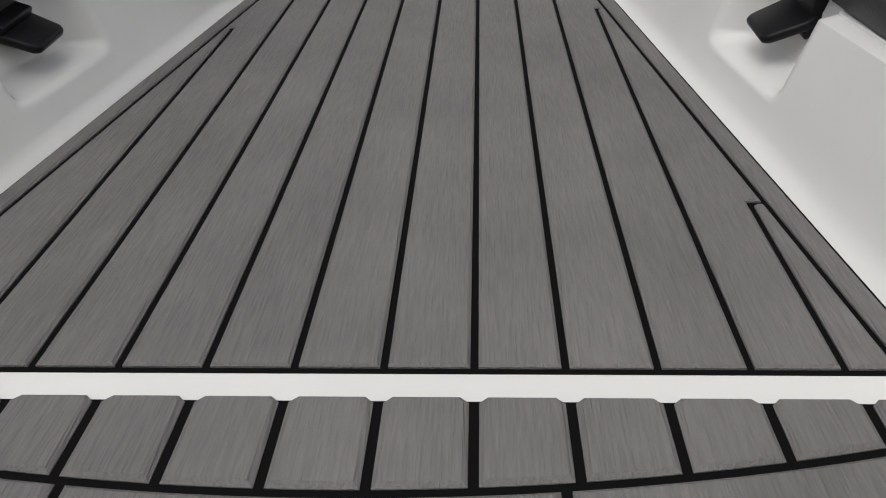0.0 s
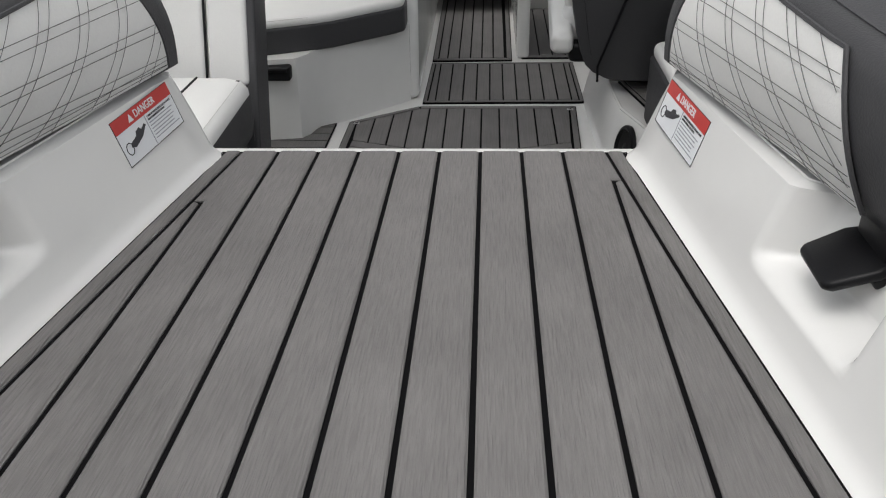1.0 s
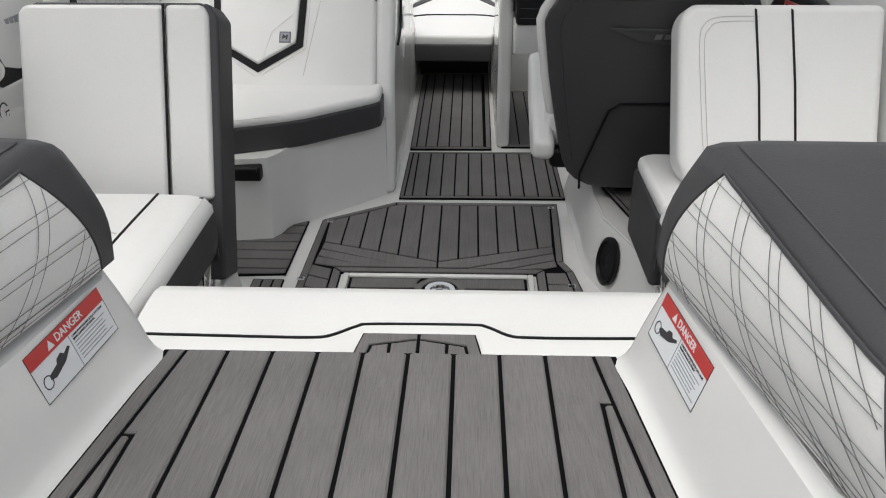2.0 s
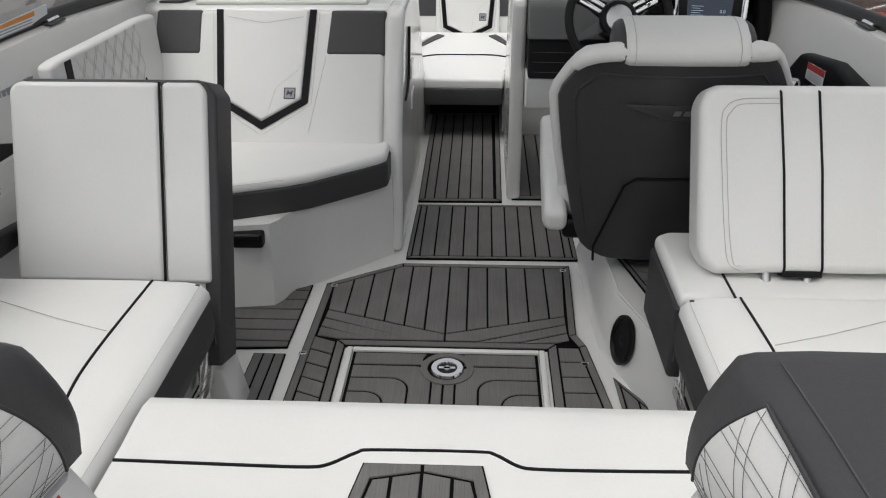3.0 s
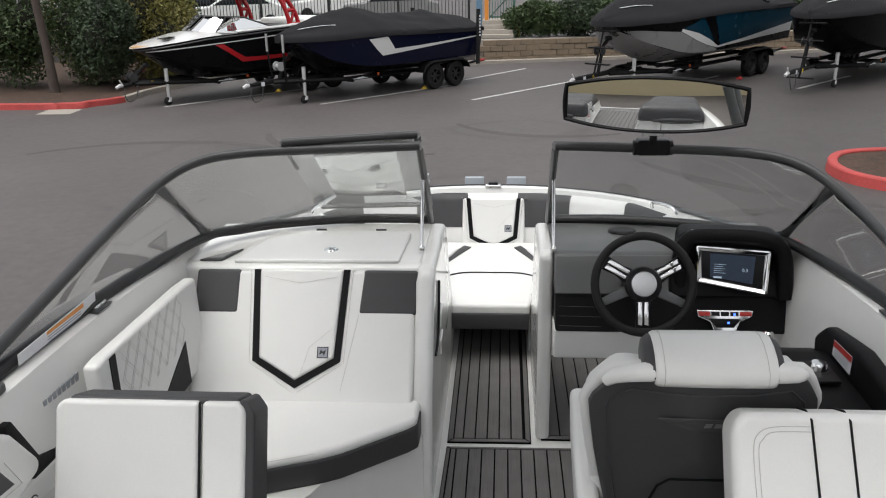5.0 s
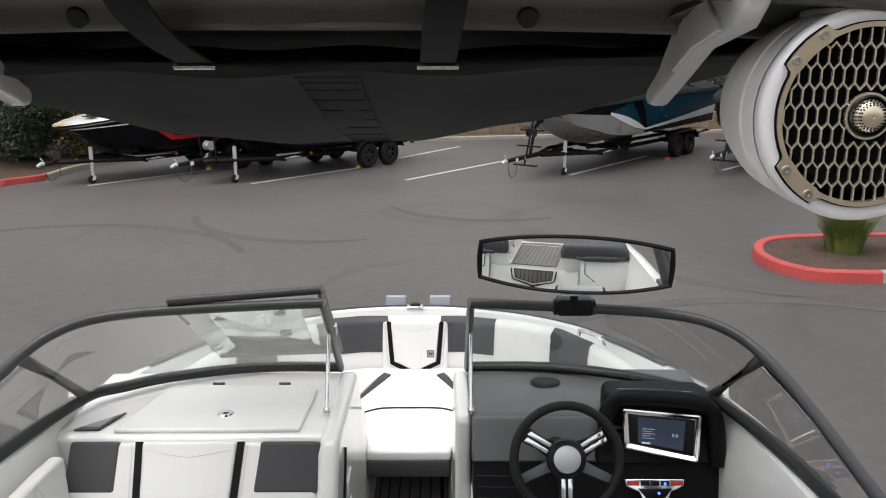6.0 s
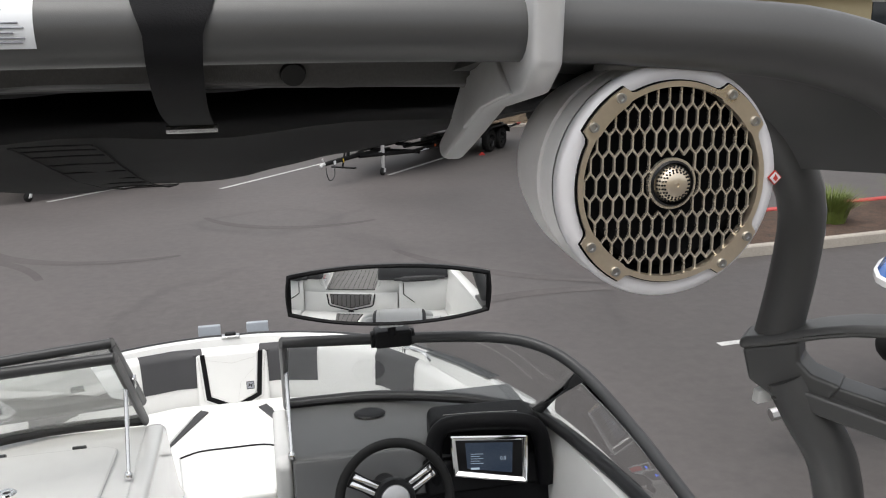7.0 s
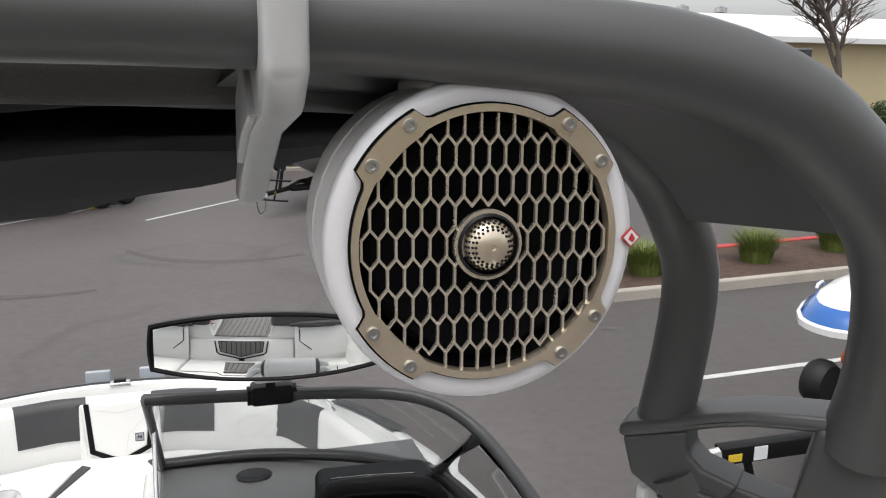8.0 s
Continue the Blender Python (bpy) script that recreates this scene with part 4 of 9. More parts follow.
def strip_mat(label, outline, pitch, start, angle=0.0, z=Z0, border=0.0):
    cx, cy = sum(p[0] for p in outline) / len(outline), sum(p[1] for p in outline) / len(outline)
    ob = thing("floor_mat", label, "deck mat", (cx, cy, z), "floor mats")
    if not border:
        foam_mat(ob, outline, planks_in(outline, pitch, start, angle), z)
        return
    if area2(outline) < 0:
        outline = outline[::-1]
    core = inset(outline, border)
    rim_pieces = []
    for i in range(len(outline)):
        j = (i + 1) % len(outline)
        rim_pieces.append([outline[i], outline[j], core[j], core[i]])
    foam_mat(ob, outline, planks_in(core, pitch, start, angle) + rim_pieces, z)


strip_mat("grey foam mat with black seams at the aisle's step", [(-0.176, 3.612), (0.455, 3.618), (0.45, 4.10), (-0.168, 4.092)], 0.0535, -0.02, border=0.018)
strip_mat("grey foam mat with black seams in the bow aisle", [(-0.168, 4.128), (0.186, 4.134), (0.19, 5.32), (-0.172, 5.32)], 0.051, 0.0, border=0.026)
strip_mat("grey foam mat with a black border under the helm", [(0.228, 4.165), (0.95, 4.165), (0.95, 5.10), (0.262, 5.12)], 0.058, 0.02, border=0.03)
strip_mat("grey foam mat beside the lounge base", [(-0.80, 3.235), (-0.70, 3.245), (-0.585, 3.262), (-0.560, 3.30), (-0.545, 3.365), (-0.482, 3.405), (-0.490, 3.02), (-0.80, 3.0)], 0.062, 3.05, 90.0)
strip_mat("narrow grey foam mat beside the side seat", [(-0.590, 2.30), (-0.480, 2.30), (-0.488, 2.985), (-0.585, 2.985)], 0.034, -0.588)
strip_mat("small triangular grey foam mat by the seat base", [(0.487, 2.90), (0.500, 2.45), (0.60, 2.45), (0.60, 2.72)], 0.05, 0.49, border=0.014)

for x, y in ((-0.405, 3.395), (0.392, 3.53), (-0.435, 2.985), (0.410, 2.96)):
    lt = thing("floor_latch", "small chrome flush latch in the floor mat", "latch", (x, y, 0.01), "floor latches")
    part("plate", box(x - 0.012, x + 0.012, y - 0.009, y + 0.009, 0.009, 0.0135, 0.002, 2), M["chrome"], lt)
    part("slot", box(x - 0.006, x + 0.006, y - 0.003, y + 0.003, 0.0132, 0.0142), M["plastic_black"], lt)

# ---- port lounge ----
lounge = thing("lounge_sofa", "white aft-facing lounge sofa with grey corners and a black vee", "sofa", (-0.6, 3.6, 0))
plan = [(-0.225, 3.665), (-0.449, 3.445), (-0.520, 3.395), (-0.560, 3.30), (-0.585, 3.268), (-0.73, 3.245), (-1.16, 3.245), (-1.16, 4.1), (-0.225, 4.1)]
rows = [[(x, y + (0 if y > 3.9 else k), z) for x, y in plan] for z, k in ((0.0, 0.0), (0.02, 0.008), (0.29, 0.03))]
lbase = part("base", rings(rows), M["gelcoat"], lounge, "white moulded base")
part("handle_pocket", box(-0.70, -0.60, 3.255, 3.35, 0.222, 0.272, 0.008), M["plastic_black"], lbase, "black recessed pull")
part("handle_bar", tube([(-0.69, 3.256, 0.262), (-0.61, 3.258, 0.262)], 0.008, 8), M["plastic_black"], lbase)
plan = [(-0.232, 3.625), (-0.262, 3.592), (-0.47, 3.425), (-0.545, 3.385), (-0.70, 3.325), (-0.80, 3.315), (-1.12, 3.315), (-1.12, 3.80), (-0.232, 3.80)]
seat = part("seat_cushion", slab(inset(plan, 0.003), 0.372, 0.412, None, 0.017), M["vinyl_white"], lounge, "white vinyl", weighted=True)
part("grey_edge", slab(plan, 0.285, 0.385, None, 0.014), M["vinyl_grey"], seat, "dark grey vinyl", weighted=True)
part("edge_seam", stitch([(x, y, 0.4045) for x, y in inset(plan, 0.0065)[:6]], 0.0012), M["thread_pale"], seat)


def vee_back(parent, m, x0, x1, h, vx0, vx1, vbot, vside, patch0, patch1, ph, arrow=False):
    """A white backrest with grey corner patches and a centre pad in a black vee."""
    ob = part("backrest", slab([(x0, 0), (x1, 0), (x1, h), (x0, h)], -0.07, 0.0, m, 0.018), M["vinyl_white"], parent, weighted=True)
    for a, b, c in ((x0 - 0.010, patch0, patch0 + 0.005), (patch1, x1 + 0.006, patch1)):
        poly = [(a, ph), (b, ph), (b, h + 0.002), (a, h + 0.002)] if a < vx0 else [(a - 0.01, ph), (b, ph), (b, h + 0.002), (a + 0.006, h + 0.002)]
        part("corner_patch", slab(poly, -0.068, 0.003, m, 0.014), M["vinyl_grey"], ob, "dark grey vinyl", weighted=True)
    mid = (vx0 + vx1) / 2
    w = 0.024
    vee = [(vx0, h), (vx0 + 0.02, vside), (mid, vbot), (vx1 - 0.02, vside), (vx1, h)]
    vin = [(vx0 + w, h), (vx0 + 0.02 + w, vside + w * 0.55), (mid, vbot + w * 1.25), (vx1 - 0.02 - w, vside + w * 0.55), (vx1 - w, h)]
    for i in range(4):
        part("black_inlay", slab([vee[i], vee[i + 1], vin[i + 1], vin[i]], -0.01, 0.005, m), M["vinyl_black"], ob, "black vinyl inlay")
    part("centre_pad", slab([(x, y) for x, y in vin], -0.02, 0.012, m, 0.012, 4), M["vinyl_white"], ob, weighted=True)
    px, py = mid + 0.27 * (vx1 - vx0), vbot + 0.42 * (h - vbot) * (1 if arrow else 0.7)
    q = 0.021
    part("badge", slab([(px - q, py - q), (px + q, py - q), (px + q, py + q), (px - q, py + q)], 0.012, 0.0135, m), M["ink"], ob, "small square emblem")
    part("badge_field", slab([(px - q * 0.84, py - q * 0.84), (px + q * 0.84, py - q * 0.84), (px + q * 0.84, py + q * 0.84), (px - q * 0.84, py + q * 0.84)], 0.0132, 0.014, m), M["ink_grey"], ob)
    part("badge_mark", slab([(px - q * 0.6, py - q * 0.4), (px, py - q * 0.1), (px + q * 0.3, py - q * 0.6), (px + q * 0.6, py + q * 0.5), (px, py + q * 0.15), (px - q * 0.3, py + q * 0.6)], 0.014, 0.0146, m), M["ink"], ob)
    st = []
    for a in (vx0 - 0.012, vx1 + 0.012):
        st.append(stitch([m @ Vector((a, h - 0.005, 0.0015)), m @ Vector((a + (0.02 if a < mid else -0.02), vside - 0.006, 0.0015)), m @ Vector((mid + (a - mid) * 0.05, vbot - 0.014, 0.0015))], 0.0007))
    st.append(stitch([m @ Vector((vx0 + w + 0.02, h - 0.03, 0.0132)), m @ Vector((mid, h - 0.055, 0.0132)), m @ Vector((vx1 - w - 0.02, h - 0.03, 0.0132))], 0.0007))
    st.append(stitch([m @ Vector((mid + 0.02, vbot + 0.05, 0.0132)), m @ Vector((px - 0.05, py + 0.02, 0.0132)), m @ Vector((vx1 - w - 0.03, py + 0.09, 0.0132))], 0.0007))
    st.append(stitch([m @ Vector((patch1 - 0.004, ph, 0.0012)), m @ Vector((patch1 - 0.06, 0.05, 0.0012))], 0.0007))
    part("stitching", join(*st), M["thread_pale"], ob)
    return ob


mback = frame_of((0, 3.715, 0.40), (1, 0, 0), (0, 0.265, 0.40))
vee_back(lounge, mback, -1.10, -0.262, 0.510, -0.885, -0.515, 0.060, 0.160, -0.935, -0.470, 0.338)

# ---- port console ----
con = thing("port_console", "glossy white moulded console with a lidded top", "console", (-0.6, 4.3, 0))
yz = frame_of((0, 0, 0), (0, 1, 0), (0, 0, 1))
part("aisle_panel", slab([(3.665, 0.0), (5.05, 0.0), (5.05, 0.30), (4.90, 0.42), (4.74, 0.66), (4.66, 0.80), (4.60, 0.835), (4.02, 0.835), (3.96, 0.80), (3.74, 0.42)], -0.265, -0.192, yz, 0.026, 4), M["gelcoat"], con, weighted=True)
part("top", slab([(4.02, 0.60), (4.63, 0.60), (4.63, 0.815), (4.60, 0.828), (4.05, 0.838), (4.02, 0.82)], -1.20, -0.25, yz, 0.012), M["gelcoat"], con, weighted=True)
lid = part("lid", slab([(-0.98, 4.04), (-0.335, 4.045), (-0.325, 4.40), (-0.37, 4.43), (-0.90, 4.43)], 0.832, 0.850, None, 0.008), M["gelcoat"], con, weighted=True)
part("latch_ring", lathe([(0.010, 0.0), (0.012, 0.004), (0.024, 0.005), (0.029, 0.0)], Matrix.Translation((-0.621, 4.165, 0.850)), 24), M["chrome"], lid, "chrome ring latch")
part("latch_cup", lathe([(0.0, 0.0015), (0.012, 0.002)], Matrix.Translation((-0.621, 4.165, 0.850)), 16), M["plastic_black"], lid)
for x in (-0.72, -0.46):
    part("hinge", join(box(x - 0.022, x + 0.022, 4.435, 4.46, 0.835, 0.842, 0.002), tube([(x - 0.022, 4.447, 0.845), (x + 0.022, 4.447, 0.845)], 0.006, 8)), M["frame_grey"], con, "small dark hinge")
part("side_piping", tube([(-0.188, 4.12, 0.74), (-0.187, 4.05, 0.60), (-0.187, 3.98, 0.54), (-0.189, 3.90, 0.52)], 0.005, 6, smooth=5), M["piping"], con)
for z in (0.40, 0.52):
    part("side_vent", slab([(4.16, z), (4.28, z + 0.02), (4.26, z + 0.07), (4.16, z + 0.06)], -0.194, -0.186, yz, 0.003), M["gelcoat"], con)
vent = thing("deck_vent", "grey triangular vent in the white side deck", "vent", (-1.07, 4.1, 0.84))
part("plate", slab([(-1.12, 4.05), (-1.03, 4.05), (-0.985, 4.19)], 0.838, 0.846, None, 0.003), M["frame_grey"], vent)
part("grille", slab([(-1.098, 4.065), (-1.035, 4.065), (-1.003, 4.160)], 0.845, 0.8485, None, 0.001), M["hull_grey"], vent)

# ---- padded side panels and decals ----
pad = thing("side_bolster", "white padded side panel with a diamond-stitched field", "bolster", (-1.13, 3.5, 0.6))
mside = frame_of((-1.122, 3.17, 0.59), (0.0, 1, 0), (-0.03, 0, 1))
part("panel", slab([(-0.06, -0.10), (0.72, -0.10), (0.72, 0.240), (0.60, 0.250), (0.0, 0.262), (-0.06, 0.258)], 0.0, 0.05, mside, 0.015), M["vinyl_white"], pad, weighted=True)
part("black_stripe", slab([(0.0, 0.05), (0.035, 0.05), (0.045, 0.25), (0.008, 0.25)], 0.05, 0.053, mside), M["vinyl_black"], pad)
part("black_pocket", slab([(0.20, -0.10), (0.54, -0.10), (0.54, 0.06)], 0.048, 0.053, mside), M["vinyl_black"], pad)
st = []
for k in range(-3, 8):
    for d in (0.0, 0.012):
        for sl in (1, -1):
            pts = [(0.06 + k * 0.075 + d + sl * t * 0.16 + (0.16 if sl < 0 else 0), 0.05 + t * 0.195) for t in (i / 8 for i in range(9))]
            pts = [p for p in pts if 0.06 < p[0] < 0.56]
            if len(pts) > 2:
                st.append(stitch([mside @ Vector((x, y, 0.0506)) for x, y in pts], 0.0005))
part("stitching", join(*st), M["thread_pale"], pad)

arm = thing("coaming_bolster", "white padded side bolster with a dark grey inset", "bolster", (-1.12, 2.2, 0.7))
part("pad", slab([(1.6, 0.70), (2.60, 0.68), (2.72, 0.672), (2.83, 0.692), (2.845, 0.72), (2.75, 0.85), (2.66, 0.885), (1.6, 0.895)], -1.19, -1.12, yz, 0.018), M["vinyl_white"], arm, weighted=True)
part("inset_panel", slab([(1.7, 0.74), (2.60, 0.742), (2.72, 0.728), (2.645, 0.838), (1.7, 0.85)], -1.122, -1.116, yz, 0.002), M["vinyl_grey"], arm, "dark grey vinyl inset")
part("seam", stitch([(-1.1185, y, z) for y, z in ((1.7, 0.725), (2.60, 0.726), (2.75, 0.712), (2.70, 0.80))], 0.0012), M["thread_pale"], arm)
shelf = thing("side_pocket", "black open storage pocket in the cockpit side", "pocket", (-1.1, 2.9, 0.5))
# no real opening: a solid black slab stands in for the gap's shade
part("shadow_gap", slab([(2.76, 0.86), (2.79, 0.86), (2.875, 0.71), (2.95, 0.685), (3.24, 0.672), (3.24, 0.650), (2.84, 0.662), (2.80, 0.68)], -1.165, -1.142, yz, 0.004), M["vinyl_black"], shelf, "black slab drawn as the slot's shade")
part("lower_pocket", slab([(2.0, 0.36), (2.62, 0.37), (2.66, 0.478), (3.0, 0.45), (3.0, 0.478), (2.55, 0.556), (2.0, 0.56)], -1.15, -1.09, yz, 0.01), M["plastic_black"], shelf)
part("pocket_ring", lathe([(0.020, 0.0), (0.022, 0.006), (0.034, 0.006), (0.036, 0.0)], frame_of((-1.09, 2.36, 0.42), (0, 1, 0), (0, 0, 1)), 20), M["chrome"], shelf, "chrome cup ring")
lower = thing("coaming_lining", "white vinyl side lining with an outlined round emblem", "lining", (-1.14, 2.8, 0.55))
part("sheet", slab([(1.6, 0.555), (2.55, 0.555), (2.95, 0.475), (3.22, 0.47), (3.22, 0.652), (2.85, 0.664), (2.72, 0.672), (1.6, 0.70)], -1.17, -1.138, yz, 0.008), M["vinyl_white"], lower)
part("emblem", tube([(-1.1375, 2.806 + 0.022 * math.cos(a), 0.608 + 0.024 * math.sin(a)) for a in (0.5 + k * 5.3 / 14 for k in range(15))], 0.0022, 6), M["ink"], lower)
part("emblem_bar", tube([(-1.1375, 2.829, 0.606), (-1.1375, 2.812, 0.606), (-1.1375, 2.808, 0.594)], 0.0022, 6), M["ink"], lower)
for k in range(9):
    y, z = 2.717 + k * 0.0195, 0.566 - k * 0.0028
    part("decal_bar", slab([(y, z - 0.006), (y + 0.014, z - 0.008), (y + 0.015, z + 0.004), (y + 0.001, z + 0.006)], -1.139, -1.1365, yz), M["ink_grey"], lower)
decal = thing("gunwale_decal", "dark outlined lettering bars on the white gunwale side", "decal", (-1.19, 3.05, 0.8))
for k in range(8):
    y, z = 2.965 + k * 0.0245, 0.788 - 0.0006 * k
    part("decal_bar", slab([(y, z), (y + 0.018, z), (y + 0.021, z + 0.026), (y + 0.003, z + 0.026)], -1.188, -1.166, yz), M["ink_grey"], decal)
for s in (-1, 1):
    cl = thing("cleat", "chrome pull-up cleat on the gunwale", "cleat", (s * 1.215, 3.42, 0.9), "cleats")
    part("plate", slab([(-0.018, -0.05), (0.018, -0.05), (0.018, 0.05), (-0.018, 0.05)], 0.898, 0.905, Matrix.Translation((s * 1.212, 3.42, 0)), 0.003), M["frame_grey"], cl)
    part("horn", tube([(s * 1.212, 3.385, 0.909), (s * 1.212, 3.455, 0.909)], 0.006, 8), M["chrome"], cl, "chrome pull bar")

# ---- starboard plinth and driver's seat ----
plinth = thing("seat_plinth", "white moulded plinth below the driver's seat", "plinth", (0.8, 3.2, 0))
plan = [(0.452, 3.70), (0.456, 3.20), (0.463, 3.06), (0.560, 2.76), (0.600, 2.62), (1.16, 2.62), (1.16, 3.70)]
rows = [[(x + k * (1 if x < 0.6 else 0), y - 2.0 * k * (1 if y > 3.6 else 0), z) for x, y in plan] for z, k in ((0.0, 0.0), (0.02, 0.004), (0.18, 0.03), (0.20, 0.045))]
part("body", rings(rows), M["gelcoat"], plinth)
part("edge_trim", tube([(x + 0.043, y, 0.198) for x, y in plan[:5]], 0.005, 8), M["gelcoat"], plinth, "rounded white rim")
sp = frame_of((0.512, 2.945, 0.108), (0.30, -0.95, 0), (0.16, 0.05, 1))
port_hole = thing("side_speaker", "black oval speaker in the white plinth side", "speaker", (0.48, 2.94, 0.1))
ov = lambda r, h, k=24: [sp @ Vector((r * math.cos(2 * math.pi * i / k), r * 1.28 * math.sin(2 * math.pi * i / k), h)) for i in range(k)]
part("rim", rings([ov(0.060, 0.0), ov(0.060, 0.010), ov(0.052, 0.014), ov(0.046, 0.006), ov(0.046, 0.0)]), M["plastic_black"], port_hole)
part("cone", rings([ov(0.046, 0.004), ov(0.030, 0.0), ov(0.012, 0.006), ov(0.002, 0.010)]), M["rubber"], port_hole)
strip_mat("grey foam mat on the white seat plinth", [(0.515, 3.34), (0.68, 3.36), (0.66, 2.90), (0.615, 2.905)], 0.055, 2.95, 80.0, 0.2005, 0.016)

ds = thing("driver_seat", "bucket seat with white bolsters, headrest and a dark grey shell", "seat", (0.60, 3.3, 0.2))
ml = frame_of((0, 3.17, 0.25), (1, 0, 0), (0, -0.33, 1))
CX = 0.592


def back_y(x, z):
    """The aft face of the seat back, which wraps forward towards its edges."""
    return 3.17 - 0.33 * (z - 0.25) + 0.85 * (x - CX) ** 2


def seat_shell(levels, d0, d1, grow=0.0, n=14):
    rows = []
    for z, w in levels:
        xs = [CX + (w + grow) * (2 * i / n - 1) for i in range(n + 1)]
        rows.append([(x, back_y(x, z) + d0, z) for x in xs] + [(x, back_y(x, z) + d1, z) for x in reversed(xs)])
    bm = rings(rows)
    bmesh.ops.recalc_face_normals(bm, faces=bm.faces)
    return bm


LEVELS = [(0.250, 0.10), (0.256, 0.13), (0.275, 0.17), (0.30, 0.195), (0.34, 0.212), (0.40, 0.228), (0.50, 0.250), (0.62, 0.274), (0.74, 0.292), (0.79, 0.298), (0.82, 0.290), (0.86, 0.266), (0.89, 0.246), (0.908, 0.228), (0.915, 0.20)]
part("shell", bevel(seat_shell(LEVELS, 0.0, 0.06), 0.010, 2, 50), M["vinyl_grey"], ds, "dark grey moulded back shell", sharp=60)
part("front_pad", bevel(seat_shell([(z, w) for z, w in LEVELS if z > 0.38], 0.058, 0.14, -0.004), 0.02, 2, 50), M["vinyl_white"], ds, sharp=60)
rim_pts = [(s * w, z) for s, run in ((-1, LEVELS[6:]), (1, LEVELS[6:][::-1])) for z, w in run]
part("rim_bolster", tube([(CX + x * 1.012, back_y(CX + x, z) + 0.040, z + (0.006 if z > 0.85 else 0)) for x, z in rim_pts], 0.019, 10), M["vinyl_white"], ds, "white vinyl bolster", sharp=60)
part("shoulder_pad", tube([(0.328, 3.005, 0.888), (0.345, 2.992, 0.908), (0.375, 2.975, 0.925), (0.41, 2.968, 0.933), (0.452, 2.968, 0.935)], [0.014, 0.019, 0.022, 0.024, 0.025], 14), M["vinyl_white"], ds, "white vinyl shoulder pad", sharp=60)
part("shoulder_pad", tube([(0.728, 2.968, 0.935), (0.765, 2.968, 0.937), (0.792, 2.972, 0.933), (0.808, 2.98, 0.926), (0.815, 2.985, 0.92)], [0.026, 0.026, 0.023, 0.016, 0.007], 14), M["vinyl_white"], ds, "white vinyl shoulder pad", sharp=60)
roll = [(2.945, 0.905), (2.932, 0.925), (2.936, 0.950), (2.965, 0.976), (3.005, 0.996), (3.046, 1.003), (3.085, 0.997), (3.115, 0.975), (3.125, 0.945), (3.10, 0.910), (3.02, 0.895)]
ends = [(0.438, 0.80), (0.442, 0.93), (0.450, 0.985), (0.47, 1.0), (0.59, 1.012), (0.70, 1.0), (0.728, 0.985), (0.737, 0.93), (0.741, 0.80)]
cyr, czr = 3.03, 0.945
part("head_rest", rings([[(x, cyr + (y - cyr) * k, czr + (z - czr) * k) for y, z in roll] for x, k in ends]), M["vinyl_white"], ds, "white vinyl headrest", sharp=60)
part("head_rest_end", rings([[(x, cyr + (y - cyr) * k, czr + (z - czr) * k) for y, z in roll] for x, k in ((0.416, 0.45), (0.422, 0.72), (0.434, 0.86), (0.444, 0.90))]), M["vinyl_grey"], ds, "dark grey vinyl", sharp=60)
part("head_rest_end", rings([[(x, cyr + (y - cyr) * k, czr + (z - czr) * k) for y, z in roll] for x, k in ((0.735, 0.90), (0.745, 0.86), (0.757, 0.72), (0.763, 0.45))]), M["vinyl_grey"], ds, "dark grey vinyl", sharp=60)
for x in (0.462, 0.712):
    part("seam", stitch([(x, cyr + (y - cyr) * 1.012, czr + (z - czr) * 1.012) for y, z in roll[:8]], 0.0008), M["thread_pale"], ds)
for s in (-1, 1):
    x0 = CX + s * 0.272
    part("side_bolster", slab([(3.17, 0.40), (3.18, 0.34), (3.27, 0.315), (3.50, 0.44), (3.56, 0.555), (3.535, 0.592), (3.48, 0.585), (3.37, 0.48), (3.22, 0.43)], x0 - 0.035, x0 + 0.035, frame_of((0, 0, 0.0), (0, 1, 0), (0, 0, 1)), 0.024, 4), M["vinyl_white"], ds, weighted=True)
part("seat_pad", box(CX - 0.27, CX + 0.27, 3.22, 3.62, 0.36, 0.48, 0.04), M["vinyl_white"], ds, weighted=True)
part("seat_pan", box(CX - 0.25, CX + 0.25, 3.2, 3.6, 0.30, 0.37, 0.02), M["plastic_black"], ds)
part("pedestal", lathe([(0.11, 0.0), (0.11, 0.012), (0.05, 0.02), (0.045, 0.11)], Matrix.Translation((CX, 3.38, 0.2)), 24), M["chrome"], ds, "chrome pedestal")
mE = ml @ Matrix.Translation((0, 0.052, -0.002))
part("panel_groove", tube([ml @ Vector((CX + x, y, 0.0015)) for x, y in ((-0.155, 0.0), (-0.16, 0.06), (-0.10, 0.30), (-0.07, 0.325), (0.22, 0.325))], 0.004, 6), M["vinyl_black"], ds)
groove = [(-w * 0.86, z) for z, w in LEVELS[4:11]] + [(x * 0.05, 0.872) for x in range(-4, 5)] + [(w * 0.86, z) for z, w in LEVELS[4:11][::-1]]
part("panel_welt", tube([(CX + x, back_y(CX + x, z) - 0.0005, z) for x, z in groove], 0.0034, 6), M["vinyl_grey"], ds, "raised dark welt")
part("emblem_plate", slab([(CX - 0.135, 0.520), (CX + 0.25, 0.510), (CX + 0.19, 0.47), (CX + 0.09, 0.468), (CX + 0.07, 0.448), (CX + 0.05, 0.468), (CX - 0.04, 0.475)], 0.0, 0.005, mE, 0.002), M["frame_grey"], ds, "winged dark emblem without lettering")
part("emblem_field", slab([(CX - 0.09, 0.512), (CX + 0.22, 0.503), (CX + 0.18, 0.479), (CX - 0.03, 0.484)], 0.004, 0.006, mE), M["vinyl_grey"], ds)
